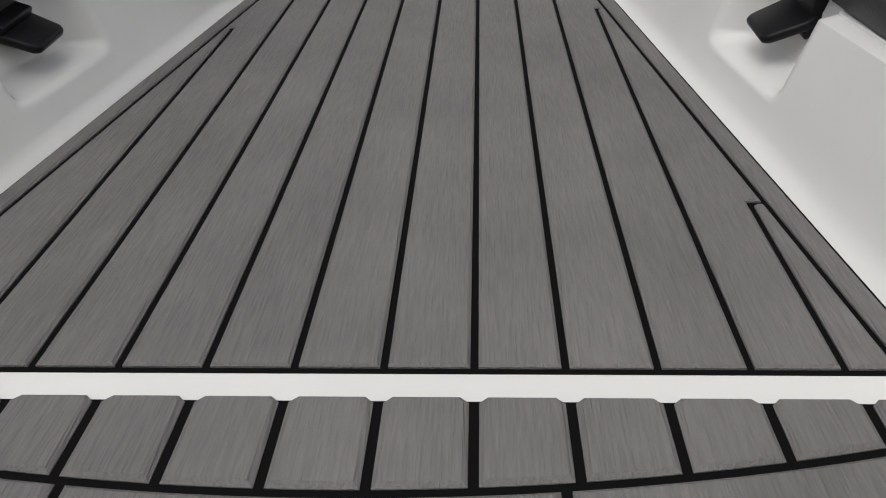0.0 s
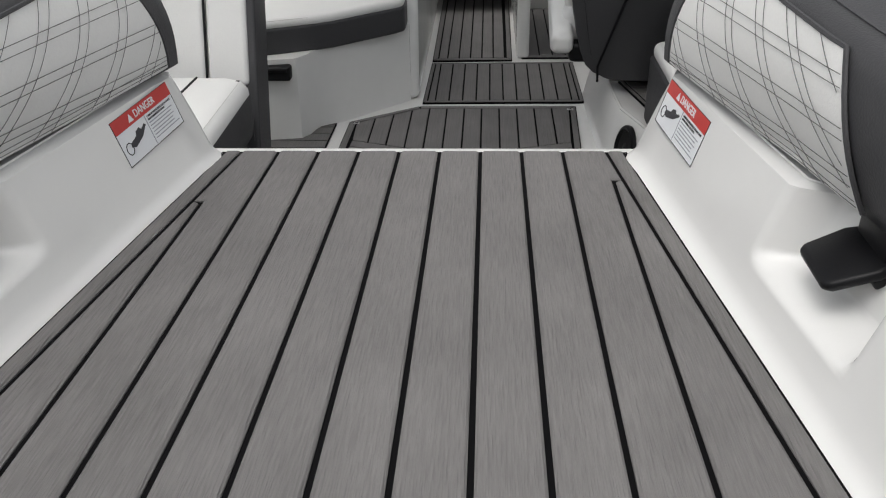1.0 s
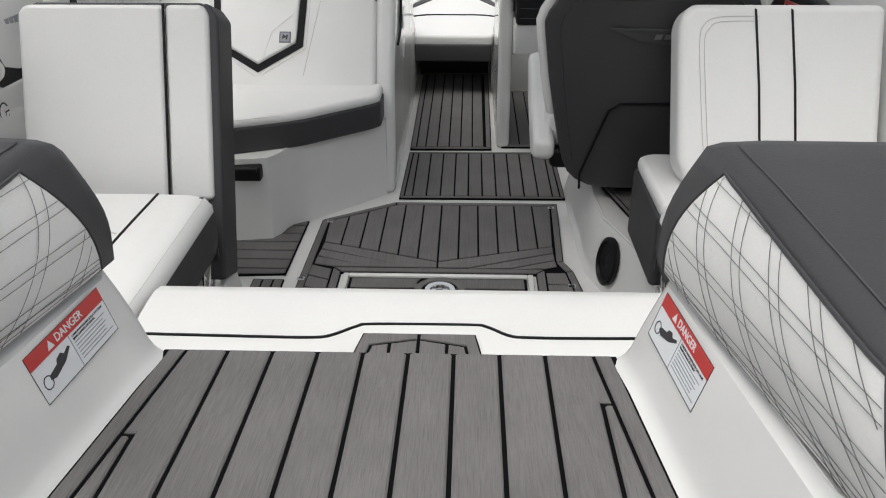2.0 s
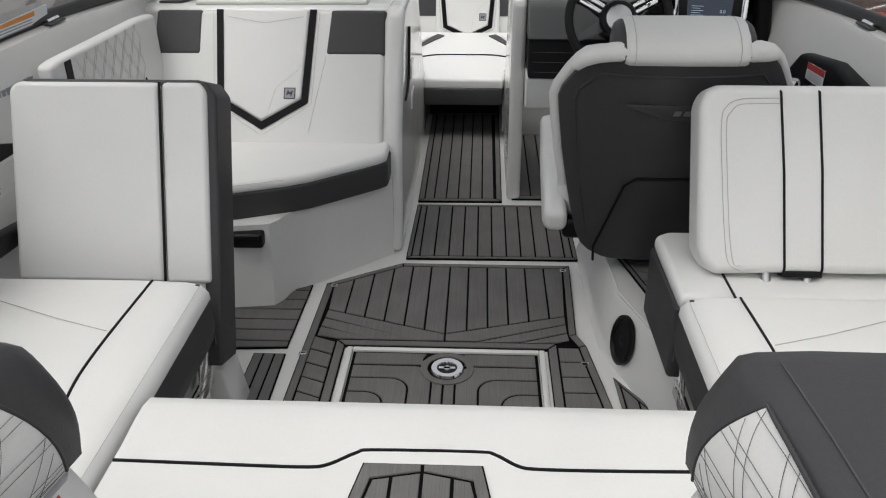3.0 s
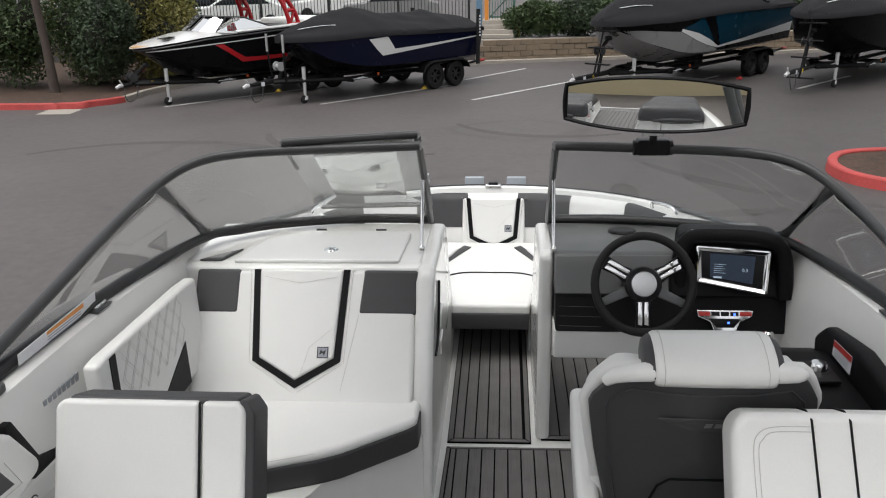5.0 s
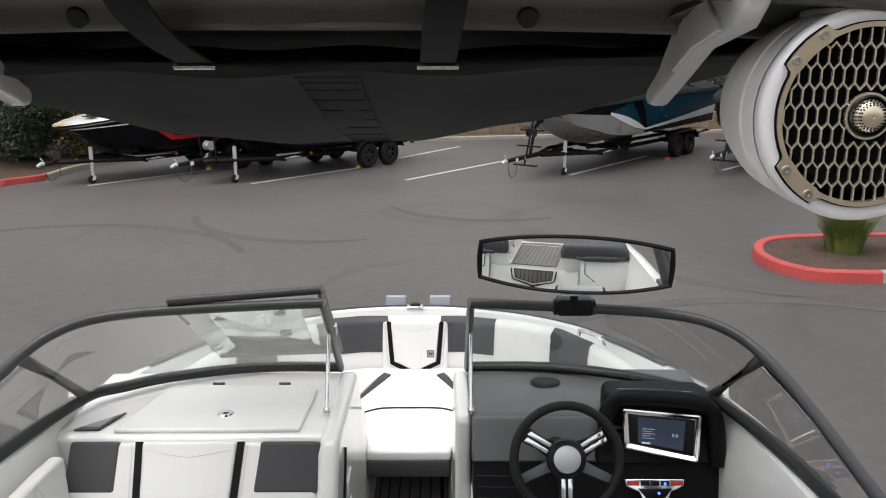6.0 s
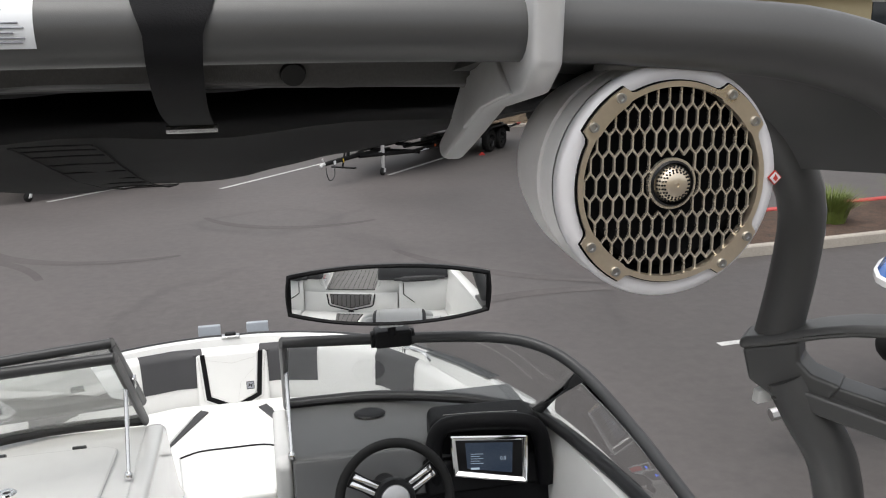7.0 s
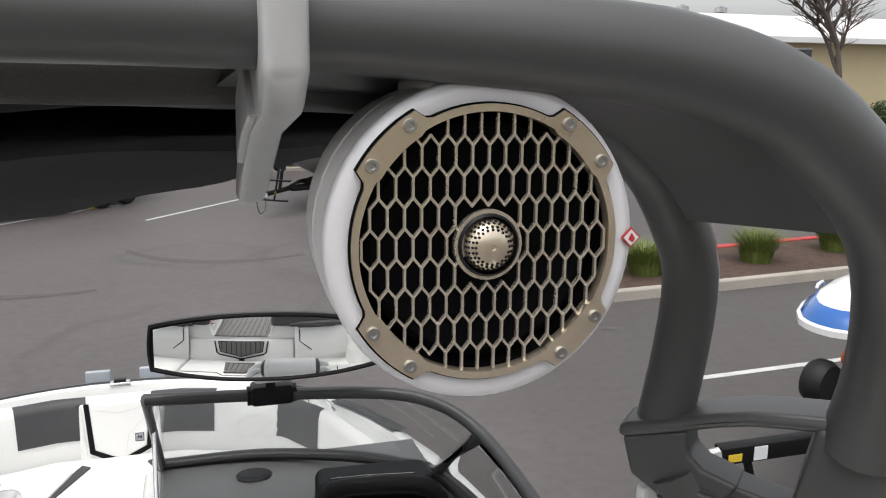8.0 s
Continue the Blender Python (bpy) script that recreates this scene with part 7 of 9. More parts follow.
# ---- ground ----
def stain_asphalt():
    """Broad patches, dark curved tyre marks and cracks in the asphalt."""
    nt = M["asphalt"].node_tree
    no, li = nt.nodes, nt.links
    bs_ = no["Principled BSDF"]
    old = bs_.inputs["Base Color"].links[0].from_socket
    tc = no.new("ShaderNodeTexCoord")
    src = old
    for centre, radius, width, depth in (((1.5, 11.5), 3.2, 0.09, 0.22), ((-2.0, 14.5), 4.4, 0.10, 0.18), ((3.5, 16.5), 2.4, 0.10, 0.20), ((-5.0, 10.0), 3.8, 0.12, 0.15), ((0.5, 17.5), 1.6, 0.10, 0.22), ((-1.0, 9.0), 6.5, 0.11, 0.16)):
        sub = no.new("ShaderNodeVectorMath")
        sub.operation = "SUBTRACT"
        sub.inputs[1].default_value = (*centre, 0)
        li.new(tc.outputs["Object"], sub.inputs[0])
        nz = no.new("ShaderNodeTexNoise")
        nz.inputs["Scale"].default_value = 0.5
        li.new(tc.outputs["Object"], nz.inputs["Vector"])
        ln = no.new("ShaderNodeVectorMath")
        ln.operation = "LENGTH"
        li.new(sub.outputs["Vector"], ln.inputs[0])
        wob = no.new("ShaderNodeMath")
        wob.operation = "MULTIPLY_ADD"
        wob.inputs[1].default_value = 1.6
        li.new(nz.outputs["Fac"], wob.inputs[0])
        li.new(ln.outputs["Value"], wob.inputs[2])
        d = no.new("ShaderNodeMath")
        d.operation = "SUBTRACT"
        d.inputs[1].default_value = radius + 0.8
        li.new(wob.outputs[0], d.inputs[0])
        ab = no.new("ShaderNodeMath")
        ab.operation = "ABSOLUTE"
        li.new(d.outputs[0], ab.inputs[0])
        mr = no.new("ShaderNodeMapRange")
        mr.inputs["From Min"].default_value, mr.inputs["From Max"].default_value = 0.0, width * 2
        mr.inputs["To Min"].default_value, mr.inputs["To Max"].default_value = depth, 0.0
        li.new(ab.outputs[0], mr.inputs["Value"])
        fade = no.new("ShaderNodeMath")
        fade.operation = "MULTIPLY"
        li.new(mr.outputs["Result"], fade.inputs[0])
        nz2 = no.new("ShaderNodeTexNoise")
        nz2.inputs["Scale"].default_value = 0.35
        li.new(sub.outputs["Vector"], nz2.inputs["Vector"])
        thr = no.new("ShaderNodeMapRange")
        thr.inputs["From Min"].default_value, thr.inputs["From Max"].default_value = 0.45, 0.60
        li.new(nz2.outputs["Fac"], thr.inputs["Value"])
        li.new(thr.outputs["Result"], fade.inputs[1])
        inv = no.new("ShaderNodeMath")
        inv.operation = "SUBTRACT"
        inv.inputs[0].default_value = 1.0
        li.new(fade.outputs[0], inv.inputs[1])
        sc = no.new("ShaderNodeVectorMath")
        sc.operation = "SCALE"
        li.new(src, sc.inputs[0])
        li.new(inv.outputs[0], sc.inputs["Scale"])
        src = sc.outputs["Vector"]
    # a darker tone over the starboard half of the lot, with a noisy edge
    sep = no.new("ShaderNodeSeparateXYZ")
    li.new(tc.outputs["Object"], sep.inputs[0])
    nz3 = no.new("ShaderNodeTexNoise")
    nz3.inputs["Scale"].default_value = 0.30
    li.new(tc.outputs["Object"], nz3.inputs["Vector"])
    edge = no.new("ShaderNodeMath")
    edge.operation = "MULTIPLY_ADD"
    edge.inputs[1].default_value = 3.0
    li.new(nz3.outputs["Fac"], edge.inputs[0])
    li.new(sep.outputs["X"], edge.inputs[2])
    starboard_tone = no.new("ShaderNodeMapRange")
    starboard_tone.inputs["From Min"].default_value, starboard_tone.inputs["From Max"].default_value = 4.0, 6.0
    starboard_tone.inputs["To Min"].default_value, starboard_tone.inputs["To Max"].default_value = 1.0, 0.74
    li.new(edge.outputs[0], starboard_tone.inputs["Value"])
    # scales the asphalt's colour by that tone
    coat = no.new("ShaderNodeVectorMath")
    coat.operation = "SCALE"
    li.new(src, coat.inputs[0])
    li.new(starboard_tone.outputs["Result"], coat.inputs["Scale"])
    li.new(coat.outputs["Vector"], bs_.inputs["Base Color"])


stain_asphalt()
solo("gutter_apron", slab([(-10.78, 19.56), (-9.98, 19.59), (-10.03, 20.33), (-10.85, 20.33)], GROUND + 0.001, GROUND + 0.006), M["concrete"], "pale concrete apron before the kerb", "apron", kind="structure")
solo("ground", slab([(-600, -600), (600, -600), (600, 600), (-600, 600)], GROUND - 0.2, GROUND), M["asphalt"], "worn grey asphalt of the storage lot", "ground", kind="structure")


def stripe(x0, y0, x1, y1, w=0.10):
    d = Vector((x1 - x0, y1 - y0))
    n = Vector((-d.y, d.x)).normalized() * w / 2
    solo("parking_line", slab([(x0 + n.x, y0 + n.y), (x1 + n.x, y1 + n.y), (x1 - n.x, y1 - n.y), (x0 - n.x, y0 - n.y)], GROUND + 0.001, GROUND + 0.005), M["paint_line"], "worn white parking line on the asphalt", "line", kind="structure")


for x0, y0, x1, y1 in ((-8.13, 20.63, -4.8, 24.5), (-4.36, 20.9, -1.2, 24.5), (-0.69, 21.47, 2.3, 25.35), (-1.05, 25.55, 0.76, 28.4), (3.42, 22.24, 6.3, 26.0), (7.59, 23.07, 9.9, 25.7), (4.98, 9.22, 9.5, 9.44)):
    stripe(x0, y0, x1, y1)


def tyre_mark(cx, cy, r, a0, a1, w=0.26):
    """A faint dark arc that turning tyres left on the asphalt."""
    rows_t = []
    for k in range(25):
        a = radians(a0 + (a1 - a0) * k / 24)
        ww = w * (0.35 + 0.65 * math.sin(math.pi * (k + 1) / 26))
        rows_t.append([(cx + (r + d) * math.cos(a), cy + (r + d) * math.sin(a), GROUND + 0.004) for d in (-ww / 2, ww / 2)])
    solo("tyre_mark", rings(rows_t, False), M["tyre_black"], "faint dark tyre mark on the asphalt", "mark", kind="structure")


for q in ((-6.0, 13.0, 3.2, 20, 140), (-2.0, 17.5, 2.6, 190, 290), (1.2, 18.8, 2.2, 200, 300), (4.0, 8.2, 3.4, 60, 150), (6.5, 16.0, 4.5, 200, 250)):
    tyre_mark(*q)


def kerb(name, pts, material, label, h=0.15, w=0.16):
    rows = []
    p = [Vector((x, y, 0)) for x, y in pts]
    for i, q in enumerate(p):
        d = (p[min(i + 1, len(p) - 1)] - p[max(i - 1, 0)]).normalized()
        n = Vector((-d.y, d.x, 0))
        rows.append([q + n * a + Vector((0, 0, GROUND + b)) for a, b in ((0, 0), (0.015, h - 0.02), (0.035, h), (w - 0.02, h), (w, h - 0.02), (w, 0))])
    solo(name, rings(rows, False), material, label, "kerb", kind="structure")


lk = curve_points([(-40, 20.15, 0), (-14, 20.25, 0), (-10.5, 20.34, 0), (-9.95, 20.75, 0), (-9.46, 21.45, 0), (-9.40, 22.65, 0)], 6)
kerb("kerb", [(p.x, p.y) for p in lk if p.y < 21.46], M["kerb_red"], "red painted kerb of the planting bed")
kerb("kerb", [(p.x, p.y) for p in lk if p.y > 21.44] + [(-9.2, 23.6), (-8.9, 26.0), (-8.2, 30.2)], M["concrete"], "bare concrete kerb of the planting bed")
solo("planting_bed", slab([(-40, 20.3), (-10.5, 20.5), (-10.05, 20.85), (-9.58, 21.5), (-9.52, 22.7), (-9.3, 23.7), (-9.0, 26), (-8.3, 31), (-40, 31)], GROUND, GROUND + 0.11), M["mulch"], "brown bark mulch in the planting bed", "bed", kind="structure")
nose = curve_points([(9.0, 15.0, 0), (6.6, 14.85, 0), (5.5, 14.6, 0), (5.0, 13.9, 0), (4.95, 13.1, 0), (5.30, 12.52, 0), (5.8, 12.38, 0), (6.25, 12.36, 0)], 6)
kerb("kerb", [(p.x, p.y) for p in nose], M["kerb_red"], "red painted kerb round the island's nose", h=0.16)
kerb("kerb", [(6.25, 12.36), (8.0, 12.50), (10.3, 12.72), (14.0, 13.1), (40.0, 16.0)], M["concrete"], "pale concrete kerb along the island", h=0.16)
kerb("kerb", [(40.0, 18.6), (12.6, 15.45), (9.0, 15.0)], M["kerb_red"], "red painted far kerb of the island", h=0.16)
solo("island_bed", slab([(p.x + (0.1 if p.x < 5.6 else 0), p.y + (0.08 if p.y < 13 else -0.05)) for p in nose] + [(8.0, 12.58), (10.3, 12.80), (14.0, 13.2), (40, 16.1), (40, 18.5), (12.6, 15.38)], GROUND, GROUND + 0.12), M["mulch"], "brown bark mulch on the kerbed island", "bed", kind="structure")


# ---- plants ----
def leaf_cloud(name, blobs, count, size, material, parent, label="", seed=1, upright=0.0):
    """Many small leaves in and round a set of blobs (x, y, z, rx, ry, rz)."""
    rng = np.random.default_rng(seed)
    vol = np.array([b[3] * b[4] * b[5] for b in blobs])
    pick = rng.choice(len(blobs), count, p=vol / vol.sum())
    bl = np.array(blobs)[pick]
    d = rng.normal(size=(count, 3))
    d /= np.linalg.norm(d, axis=1)[:, None]
    rad = 0.40 + 0.70 * rng.random(count) ** 0.6
    c = bl[:, :3] + d * bl[:, 3:] * rad[:, None]
    u = rng.normal(size=(count, 3))
    u[:, 2] += upright
    u /= np.linalg.norm(u, axis=1)[:, None]
    v = np.cross(u, rng.normal(size=(count, 3)))
    v /= np.linalg.norm(v, axis=1)[:, None]
    s = size * (0.6 + 0.8 * rng.random(count))[:, None]
    verts = np.stack([c - u * s, c + v * s * 0.45, c + u * s, c - v * s * 0.45], 1).reshape(-1, 3)
    off = np.array(base_of(parent)) if parent else 0
    me = bpy.data.meshes.new(name)
    faces = np.arange(count * 4).reshape(-1, 4)
    me.from_pydata((verts - off).tolist(), [], faces.tolist())
    me.materials.append(material)
    ob = new(name, me)
    ob.parent = parent
    return tagged(ob, label)


# solid lumps at the middle of each blob, behind the leaves
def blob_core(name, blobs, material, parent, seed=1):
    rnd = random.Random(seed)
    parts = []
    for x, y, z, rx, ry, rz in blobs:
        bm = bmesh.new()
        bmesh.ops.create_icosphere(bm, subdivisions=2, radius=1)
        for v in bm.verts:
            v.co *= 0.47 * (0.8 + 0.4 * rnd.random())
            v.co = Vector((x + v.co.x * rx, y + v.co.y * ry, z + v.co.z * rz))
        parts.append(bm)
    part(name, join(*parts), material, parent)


def shrub(x, y, w, d, h, material, seed, z=GROUND + 0.1, label="dense green evergreen shrub in the planting bed", count=10500, size=0.058):
    rnd = random.Random(seed)
    ob = thing("shrub", label, "shrub", (x, y, z), "shrubs")
    blobs = []
    for k in range(7):
        a = rnd.random() * 6.28
        r = rnd.random() * 0.55
        f = 0.45 + 0.3 * rnd.random()
        blobs.append((x + w * r * math.cos(a), y + d * r * math.sin(a), z + h * (0.30 + 0.38 * rnd.random()), w * f, d * f, h * (0.28 + 0.14 * rnd.random())))
    # near-black lumps put the shrub's inner shade into colour
    blob_core("twig_mass", blobs, M["core_shade"], ob, seed)
    leaf_cloud("foliage", blobs, count, size, material, ob, seed=seed)
    return ob


for k, (x, y, w, d, h, mt) in enumerate(((-13.2, 23.6, 1.3, 1.1, 3.0, "leaf"), (-11.9, 24.3, 1.2, 1.2, 3.2, "leaf"), (-10.7, 23.4, 1.0, 1.1, 2.5, "leaf_dark"), (-10.3, 25.2, 1.3, 1.2, 3.6, "leaf_yellow"), (-10.5, 26.8, 1.1, 1.1, 2.9, "leaf_yellow"), (-15.0, 24.2, 1.5, 1.2, 3.2, "leaf_dark"), (-12.3, 26.8, 1.6, 1.3, 4.0, "leaf_yellow"), (-11.4, 28.8, 1.2, 1.2, 2.8, "leaf"), (-17.2, 25, 1.6, 1.4, 3.4, "leaf"))):
    shrub(x, y, w, d, h, M[mt], 20 + k)
for k, (x, y, w, h) in enumerate(((1.2, 31.6, 1.2, 1.25), (2.6, 31.9, 1.3, 1.3), (4.0, 32.2, 1.3, 1.4), (5.5, 32.6, 1.3, 1.3), (7.0, 33.0, 1.4, 1.4), (8.8, 33.4, 1.5, 1.5), (10.8, 34.0, 1.6, 1.6))):
    shrub(x, y, w, 0.8, h, M["leaf_dark" if k % 2 else "leaf"], 40 + k, z=-0.28, label="clipped green shrub above the retaining wall")


def grass_clump(x, y, h, seed, n=800):
    ob = thing("grass_clump", "clump of long yellow-green grass in bark mulch", "grass", (x, y, GROUND + 0.12), "grass clumps")
    rng = random.Random(seed)
    verts, faces = [], []
    for k in range(n):
        a, r = rng.random() * 6.283, 0.26 * math.sqrt(rng.random())
        px, py = r * math.cos(a), r * math.sin(a)
        out, hh = (0.10 + 0.45 * rng.random()) * (0.4 + r * 2.2), h * (0.6 + 0.5 * rng.random())
        wd = 0.010
        b = len(verts)
        for t in (0.0, 0.4, 0.75, 1.0):
            q = Vector((px + math.cos(a) * out * t ** 1.8, py + math.sin(a) * out * t ** 1.8, hh * (t - 0.22 * t * t * (1 + rng.random() * 0.6))))
            sx, sy = -math.sin(a) * wd * (1 - 0.85 * t), math.cos(a) * wd * (1 - 0.85 * t)
            verts += [(q.x + sx, q.y + sy, q.z), (q.x - sx, q.y - sy, q.z)]
        faces += [(b, b + 1, b + 3, b + 2), (b + 2, b + 3, b + 5, b + 4), (b + 4, b + 5, b + 7, b + 6)]
    me = bpy.data.meshes.new("tuft")
    me.from_pydata(verts, [], faces)
    me.materials.append(M["grass"])
    bl = new("tuft", me)
    bl.parent = ob
    return ob


for k, (x, y, h) in enumerate(((6.35, 13.75, 0.95), (7.4, 13.45, 0.72), (9.8, 13.8, 0.78), (11.9, 14.25, 0.8), (14.0, 15.1, 0.8), (16.5, 15.6, 0.8))):
    grass_clump(x, y, h, 60 + k)


def bare_tree(x, y, z, h, seed, label="bare winter street tree with a forked trunk"):
    ob = thing("tree", label, "tree", (x, y, z))
    rnd = random.Random(seed)
    limbs, twigs = [], []

    def grow(p, d, ln, r, depth):
        pts, rad = [p], [r]
        q = Vector(p)
        dd = Vector(d)
        for k in range(4):
            dd = (dd + Vector((rnd.uniform(-0.18, 0.18), rnd.uniform(-0.18, 0.18), rnd.uniform(-0.02, 0.14)))).normalized()
            q = q + dd * ln / 4
            pts.append(q.copy())
            rad.append(r * (1 - 0.13 * (k + 1)))
        (limbs if depth < 2 else twigs).append(tube(pts, rad, 7 if depth < 2 else 4))
        if depth < 5:
            for k in range((3, 6, 5, 4, 2)[depth]):
                a = rnd.random() * 6.283
                nd = (dd + Vector((math.cos(a), math.sin(a), 0.25 - 0.10 * depth)) * (rnd.uniform(0.45, 0.75) if depth == 0 else rnd.uniform(0.6, 1.2))).normalized()
                grow(pts[4 - (k == 2) if depth == 0 else 1 + rnd.randrange(4)], nd, ln * rnd.uniform(0.6, 0.8), max(0.011, r * 0.56), depth + 1)

    grow(Vector((x, y, z)), Vector((0, 0, 1)), h * 0.41, h * 0.019, 0)
    part("trunk", join(*limbs), M["bark"], ob)
    part("crown", join(*twigs), M["bark"], ob)
    return ob


bare_tree(28.9, 33.5, GROUND, 11.8, 5)
slim = thing("tree", "slim grey tree trunk among the evergreen shrubs", "tree", (-11.9, 22.6, GROUND))
part("trunk", tube([(-11.9, 22.6, GROUND), (-11.95, 22.6, 0.2), (-12.1, 22.65, 1.6), (-12.0, 22.6, 3.2)], [0.14, 0.11, 0.10, 0.08], 10), M["bark"], slim)
part("limb", tube([(-12.08, 22.65, 1.5), (-12.6, 22.5, 2.4), (-13.0, 22.4, 3.4)], [0.06, 0.05, 0.03], 8), M["bark"], slim)
leaf_cloud("crown", [(-12.3, 22.6, 3.8, 1.6, 1.5, 1.1), (-13.2, 22.8, 3.4, 1.0, 1.0, 0.8), (-11.2, 22.7, 3.6, 1.0, 1.0, 0.8)], 2200, 0.06, M["leaf"], slim, seed=9)

# ---- upper lot, fence, far buildings and cars ----
solo("upper_lot", slab([(-60, 31.2), (-0.9, 30.58), (13.5, 34.18), (60, 45.8), (60, 110), (-60, 110)], GROUND, -0.30), M["asphalt"], "raised asphalt lot behind the wall", "ground", kind="structure")
solo("lawn_strip", slab([(-60, 33.4), (-1.2, 33.2), (-1.2, 36.0), (-60, 36.0)], -0.30, -0.26), M["leaf"], "strip of green lawn behind the fence", "lawn", kind="structure")


def fence_run(x0, y0, x1, y1, z, h):
    ob = thing("iron_fence", "black iron picket fence along the lot", "fence", ((x0 + x1) / 2, (y0 + y1) / 2, z))
    d = Vector((x1 - x0, y1 - y0, 0))
    ln = d.length
    d.normalize()
    for zz in (0.15, h - 0.12):
        part("rail", tube([(x0, y0, z + zz), (x1, y1, z + zz)], 0.022, 4), M["fence_black"], ob)
    me = None
    n = min(int(ln / 0.125), 200)
    for k in range(n + 1):
        p = Vector((x0, y0, z)) + d * (ln * k / n)
        if me is None:
            bm = box(-0.011, 0.011, -0.011, 0.011, 0, h)
            me = bpy.data.meshes.new("picket")
            bm.to_mesh(me)
            bm.free()
            me.materials.append(M["fence_black"])
        o = new("picket", me)
        o.parent = ob
        o.location = p - ob.location
    for k in range(int(ln / 2.6) + 1):
        p = Vector((x0, y0, z)) + d * (2.6 * k)
        part("post", box(p.x - 0.045, p.x + 0.045, p.y - 0.045, p.y + 0.045, z, z + h + 0.08), M["fence_black"], ob)


fence_run(-22.0, 33.2, -1.2, 32.4, -0.30, 2.3)
steps = thing("entry_steps", "pale concrete steps up to the gate", "steps", (-0.2, 31.6, -0.3))
for k in range(4):
    part("step", box(-0.72, 0.40, 31.1 + 0.32 * k, 31.42 + 0.32 * k + (1.4 if k == 3 else 0.0), -0.30, -0.16 + 0.145 * k, 0.01), M["concrete"], steps)
for x, w, mat_name, word in ((-0.57, 0.07, "label_orange", "orange"), (-0.84, 0.10, "post_blue", "blue"), (0.42, 0.05, "post_green", "green")):
    gate_post = thing("gate_post", word + " painted steel gate post", "post", (x, 32.3, -0.3), "gate posts")
    part("post", box(x - w, x + w, 32.24, 32.36, -0.30, 1.75, 0.01), M[mat_name], gate_post)
gate = thing("gate", "green steel gate with upright bars and a diagonal brace", "gate", (-0.05, 32.3, 0.28))
for zz in (0.36, 1.20):
    part("rail", box(-0.48, 0.36, 32.28, 32.32, zz, zz + 0.05), M["post_green"], gate)
for k in range(9):
    x = -0.46 + 0.1 * k
    part("bar", box(x - 0.012, x + 0.012, 32.29, 32.31, 0.30, 1.30), M["post_green"], gate)
part("brace", tube([(-0.44, 32.27, 0.40), (0.32, 32.27, 1.20)], 0.025, 5), M["post_green"], gate)
bollard = thing("bollard", "yellow steel bollard beside the steps", "bollard", (0.58, 31.9, -0.3))
part("pipe", lathe([(0.08, 0.0), (0.08, 0.97), (0.06, 1.03), (0.0, 1.04)], Matrix.Translation((0.58, 31.9, -0.3)), 14), M["yellow"], bollard)

wall_ob = thing("retaining_wall", "tan split-face block retaining wall", "wall", (4.5, 31.4, GROUND), kind="structure")
wd = Vector((5.04, 1.26, 0)).normalized()
wn_ = Vector((-wd.y, wd.x, 0))
w0p = Vector((-0.85, 30.25, GROUND))
part("core", rings([[w0p + wn_ * 0.05, w0p + wd * 13.8 + wn_ * 0.05, w0p + wd * 13.8 + wn_ * 0.35, w0p + wn_ * 0.35], [w0p + wn_ * 0.05 + Vector((0, 0, 0.76)), w0p + wd * 13.8 + wn_ * 0.05 + Vector((0, 0, 0.76)), w0p + wd * 13.8 + wn_ * 0.35 + Vector((0, 0, 0.76)), w0p + wn_ * 0.35 + Vector((0, 0, 0.76))]]), M["concrete"], wall_ob)
bm = box(-0.212, 0.212, -0.06, 0.12, 0.004, 0.186, 0.012, 1)
me_b = bpy.data.meshes.new("block")
bm.to_mesh(me_b)
bm.free()
me_b.materials.append(M["block"])
rnd = random.Random(8)
for r in range(4):
    for c_ in range(31):
        o = new("block", me_b)
        o.parent = wall_ob
        o.location = w0p + wd * (0.22 + 0.435 * c_ + (0.217 if r % 2 else 0)) + Vector((0, 0, 0.19 * r)) + wn_ * rnd.uniform(-0.015, 0.015) - wall_ob.location
        o.rotation_euler = (0, 0, math.atan2(wd.y, wd.x))
solo("sidewalk", slab([(-1.3, 29.68), (13.6, 33.40), (13.5, 33.82), (-1.4, 30.09)], GROUND, GROUND + 0.10), M["concrete"], "concrete kerb strip along the foot of the wall", "kerb", kind="structure")


def car(x, y, z, rz, material, label):
    ob = thing("car", label, "car", (x, y, z), "parked cars")
    prof = [(-2.25, 0.35), (-2.28, 0.75), (-2.1, 0.98), (-1.2, 1.05), (-0.5, 1.48), (0.9, 1.52), (1.75, 1.10), (2.2, 0.98), (2.25, 0.45), (2.1, 0.30)]
    m = pose(x, y, z, 0, 0, rz) @ frame_of((0, 0, 0), (1, 0, 0), (0, 0, 1))
    part("body", slab(prof, -0.88, 0.88, m, 0.10, 3), material, ob, weighted=True)
    part("glazing", slab([(-1.05, 1.06), (-0.45, 1.40), (0.85, 1.43), (1.5, 1.10)], -0.885, 0.885, m, 0.02), M["glass_dark"], ob, "dark car windows")
    for wx in (-1.4, 1.4):
        for wy in (-0.8, 0.8):
            part("wheel", lathe([(0.0, -0.11), (0.20, -0.11), (0.32, -0.09), (0.33, 0.09), (0.20, 0.11), (0.0, 0.11)], m @ Matrix.Translation((wx, 0.33, wy)), 20), M["rubber"], ob)
    return ob


car(-11.6, 38.5, -0.30, 8, M["hull_white"], "white parked car behind the fence")
car(-14.6, 40.0, -0.30, 8, M["hull_black"], "black parked car behind the fence")
car(-5.2, 40.5, -0.30, 12, M["hull_grey"], "silver parked car behind the fence")
car(-8.8, 46.0, -0.30, 5, M["hull_white"], "white parked van beyond the lawn")


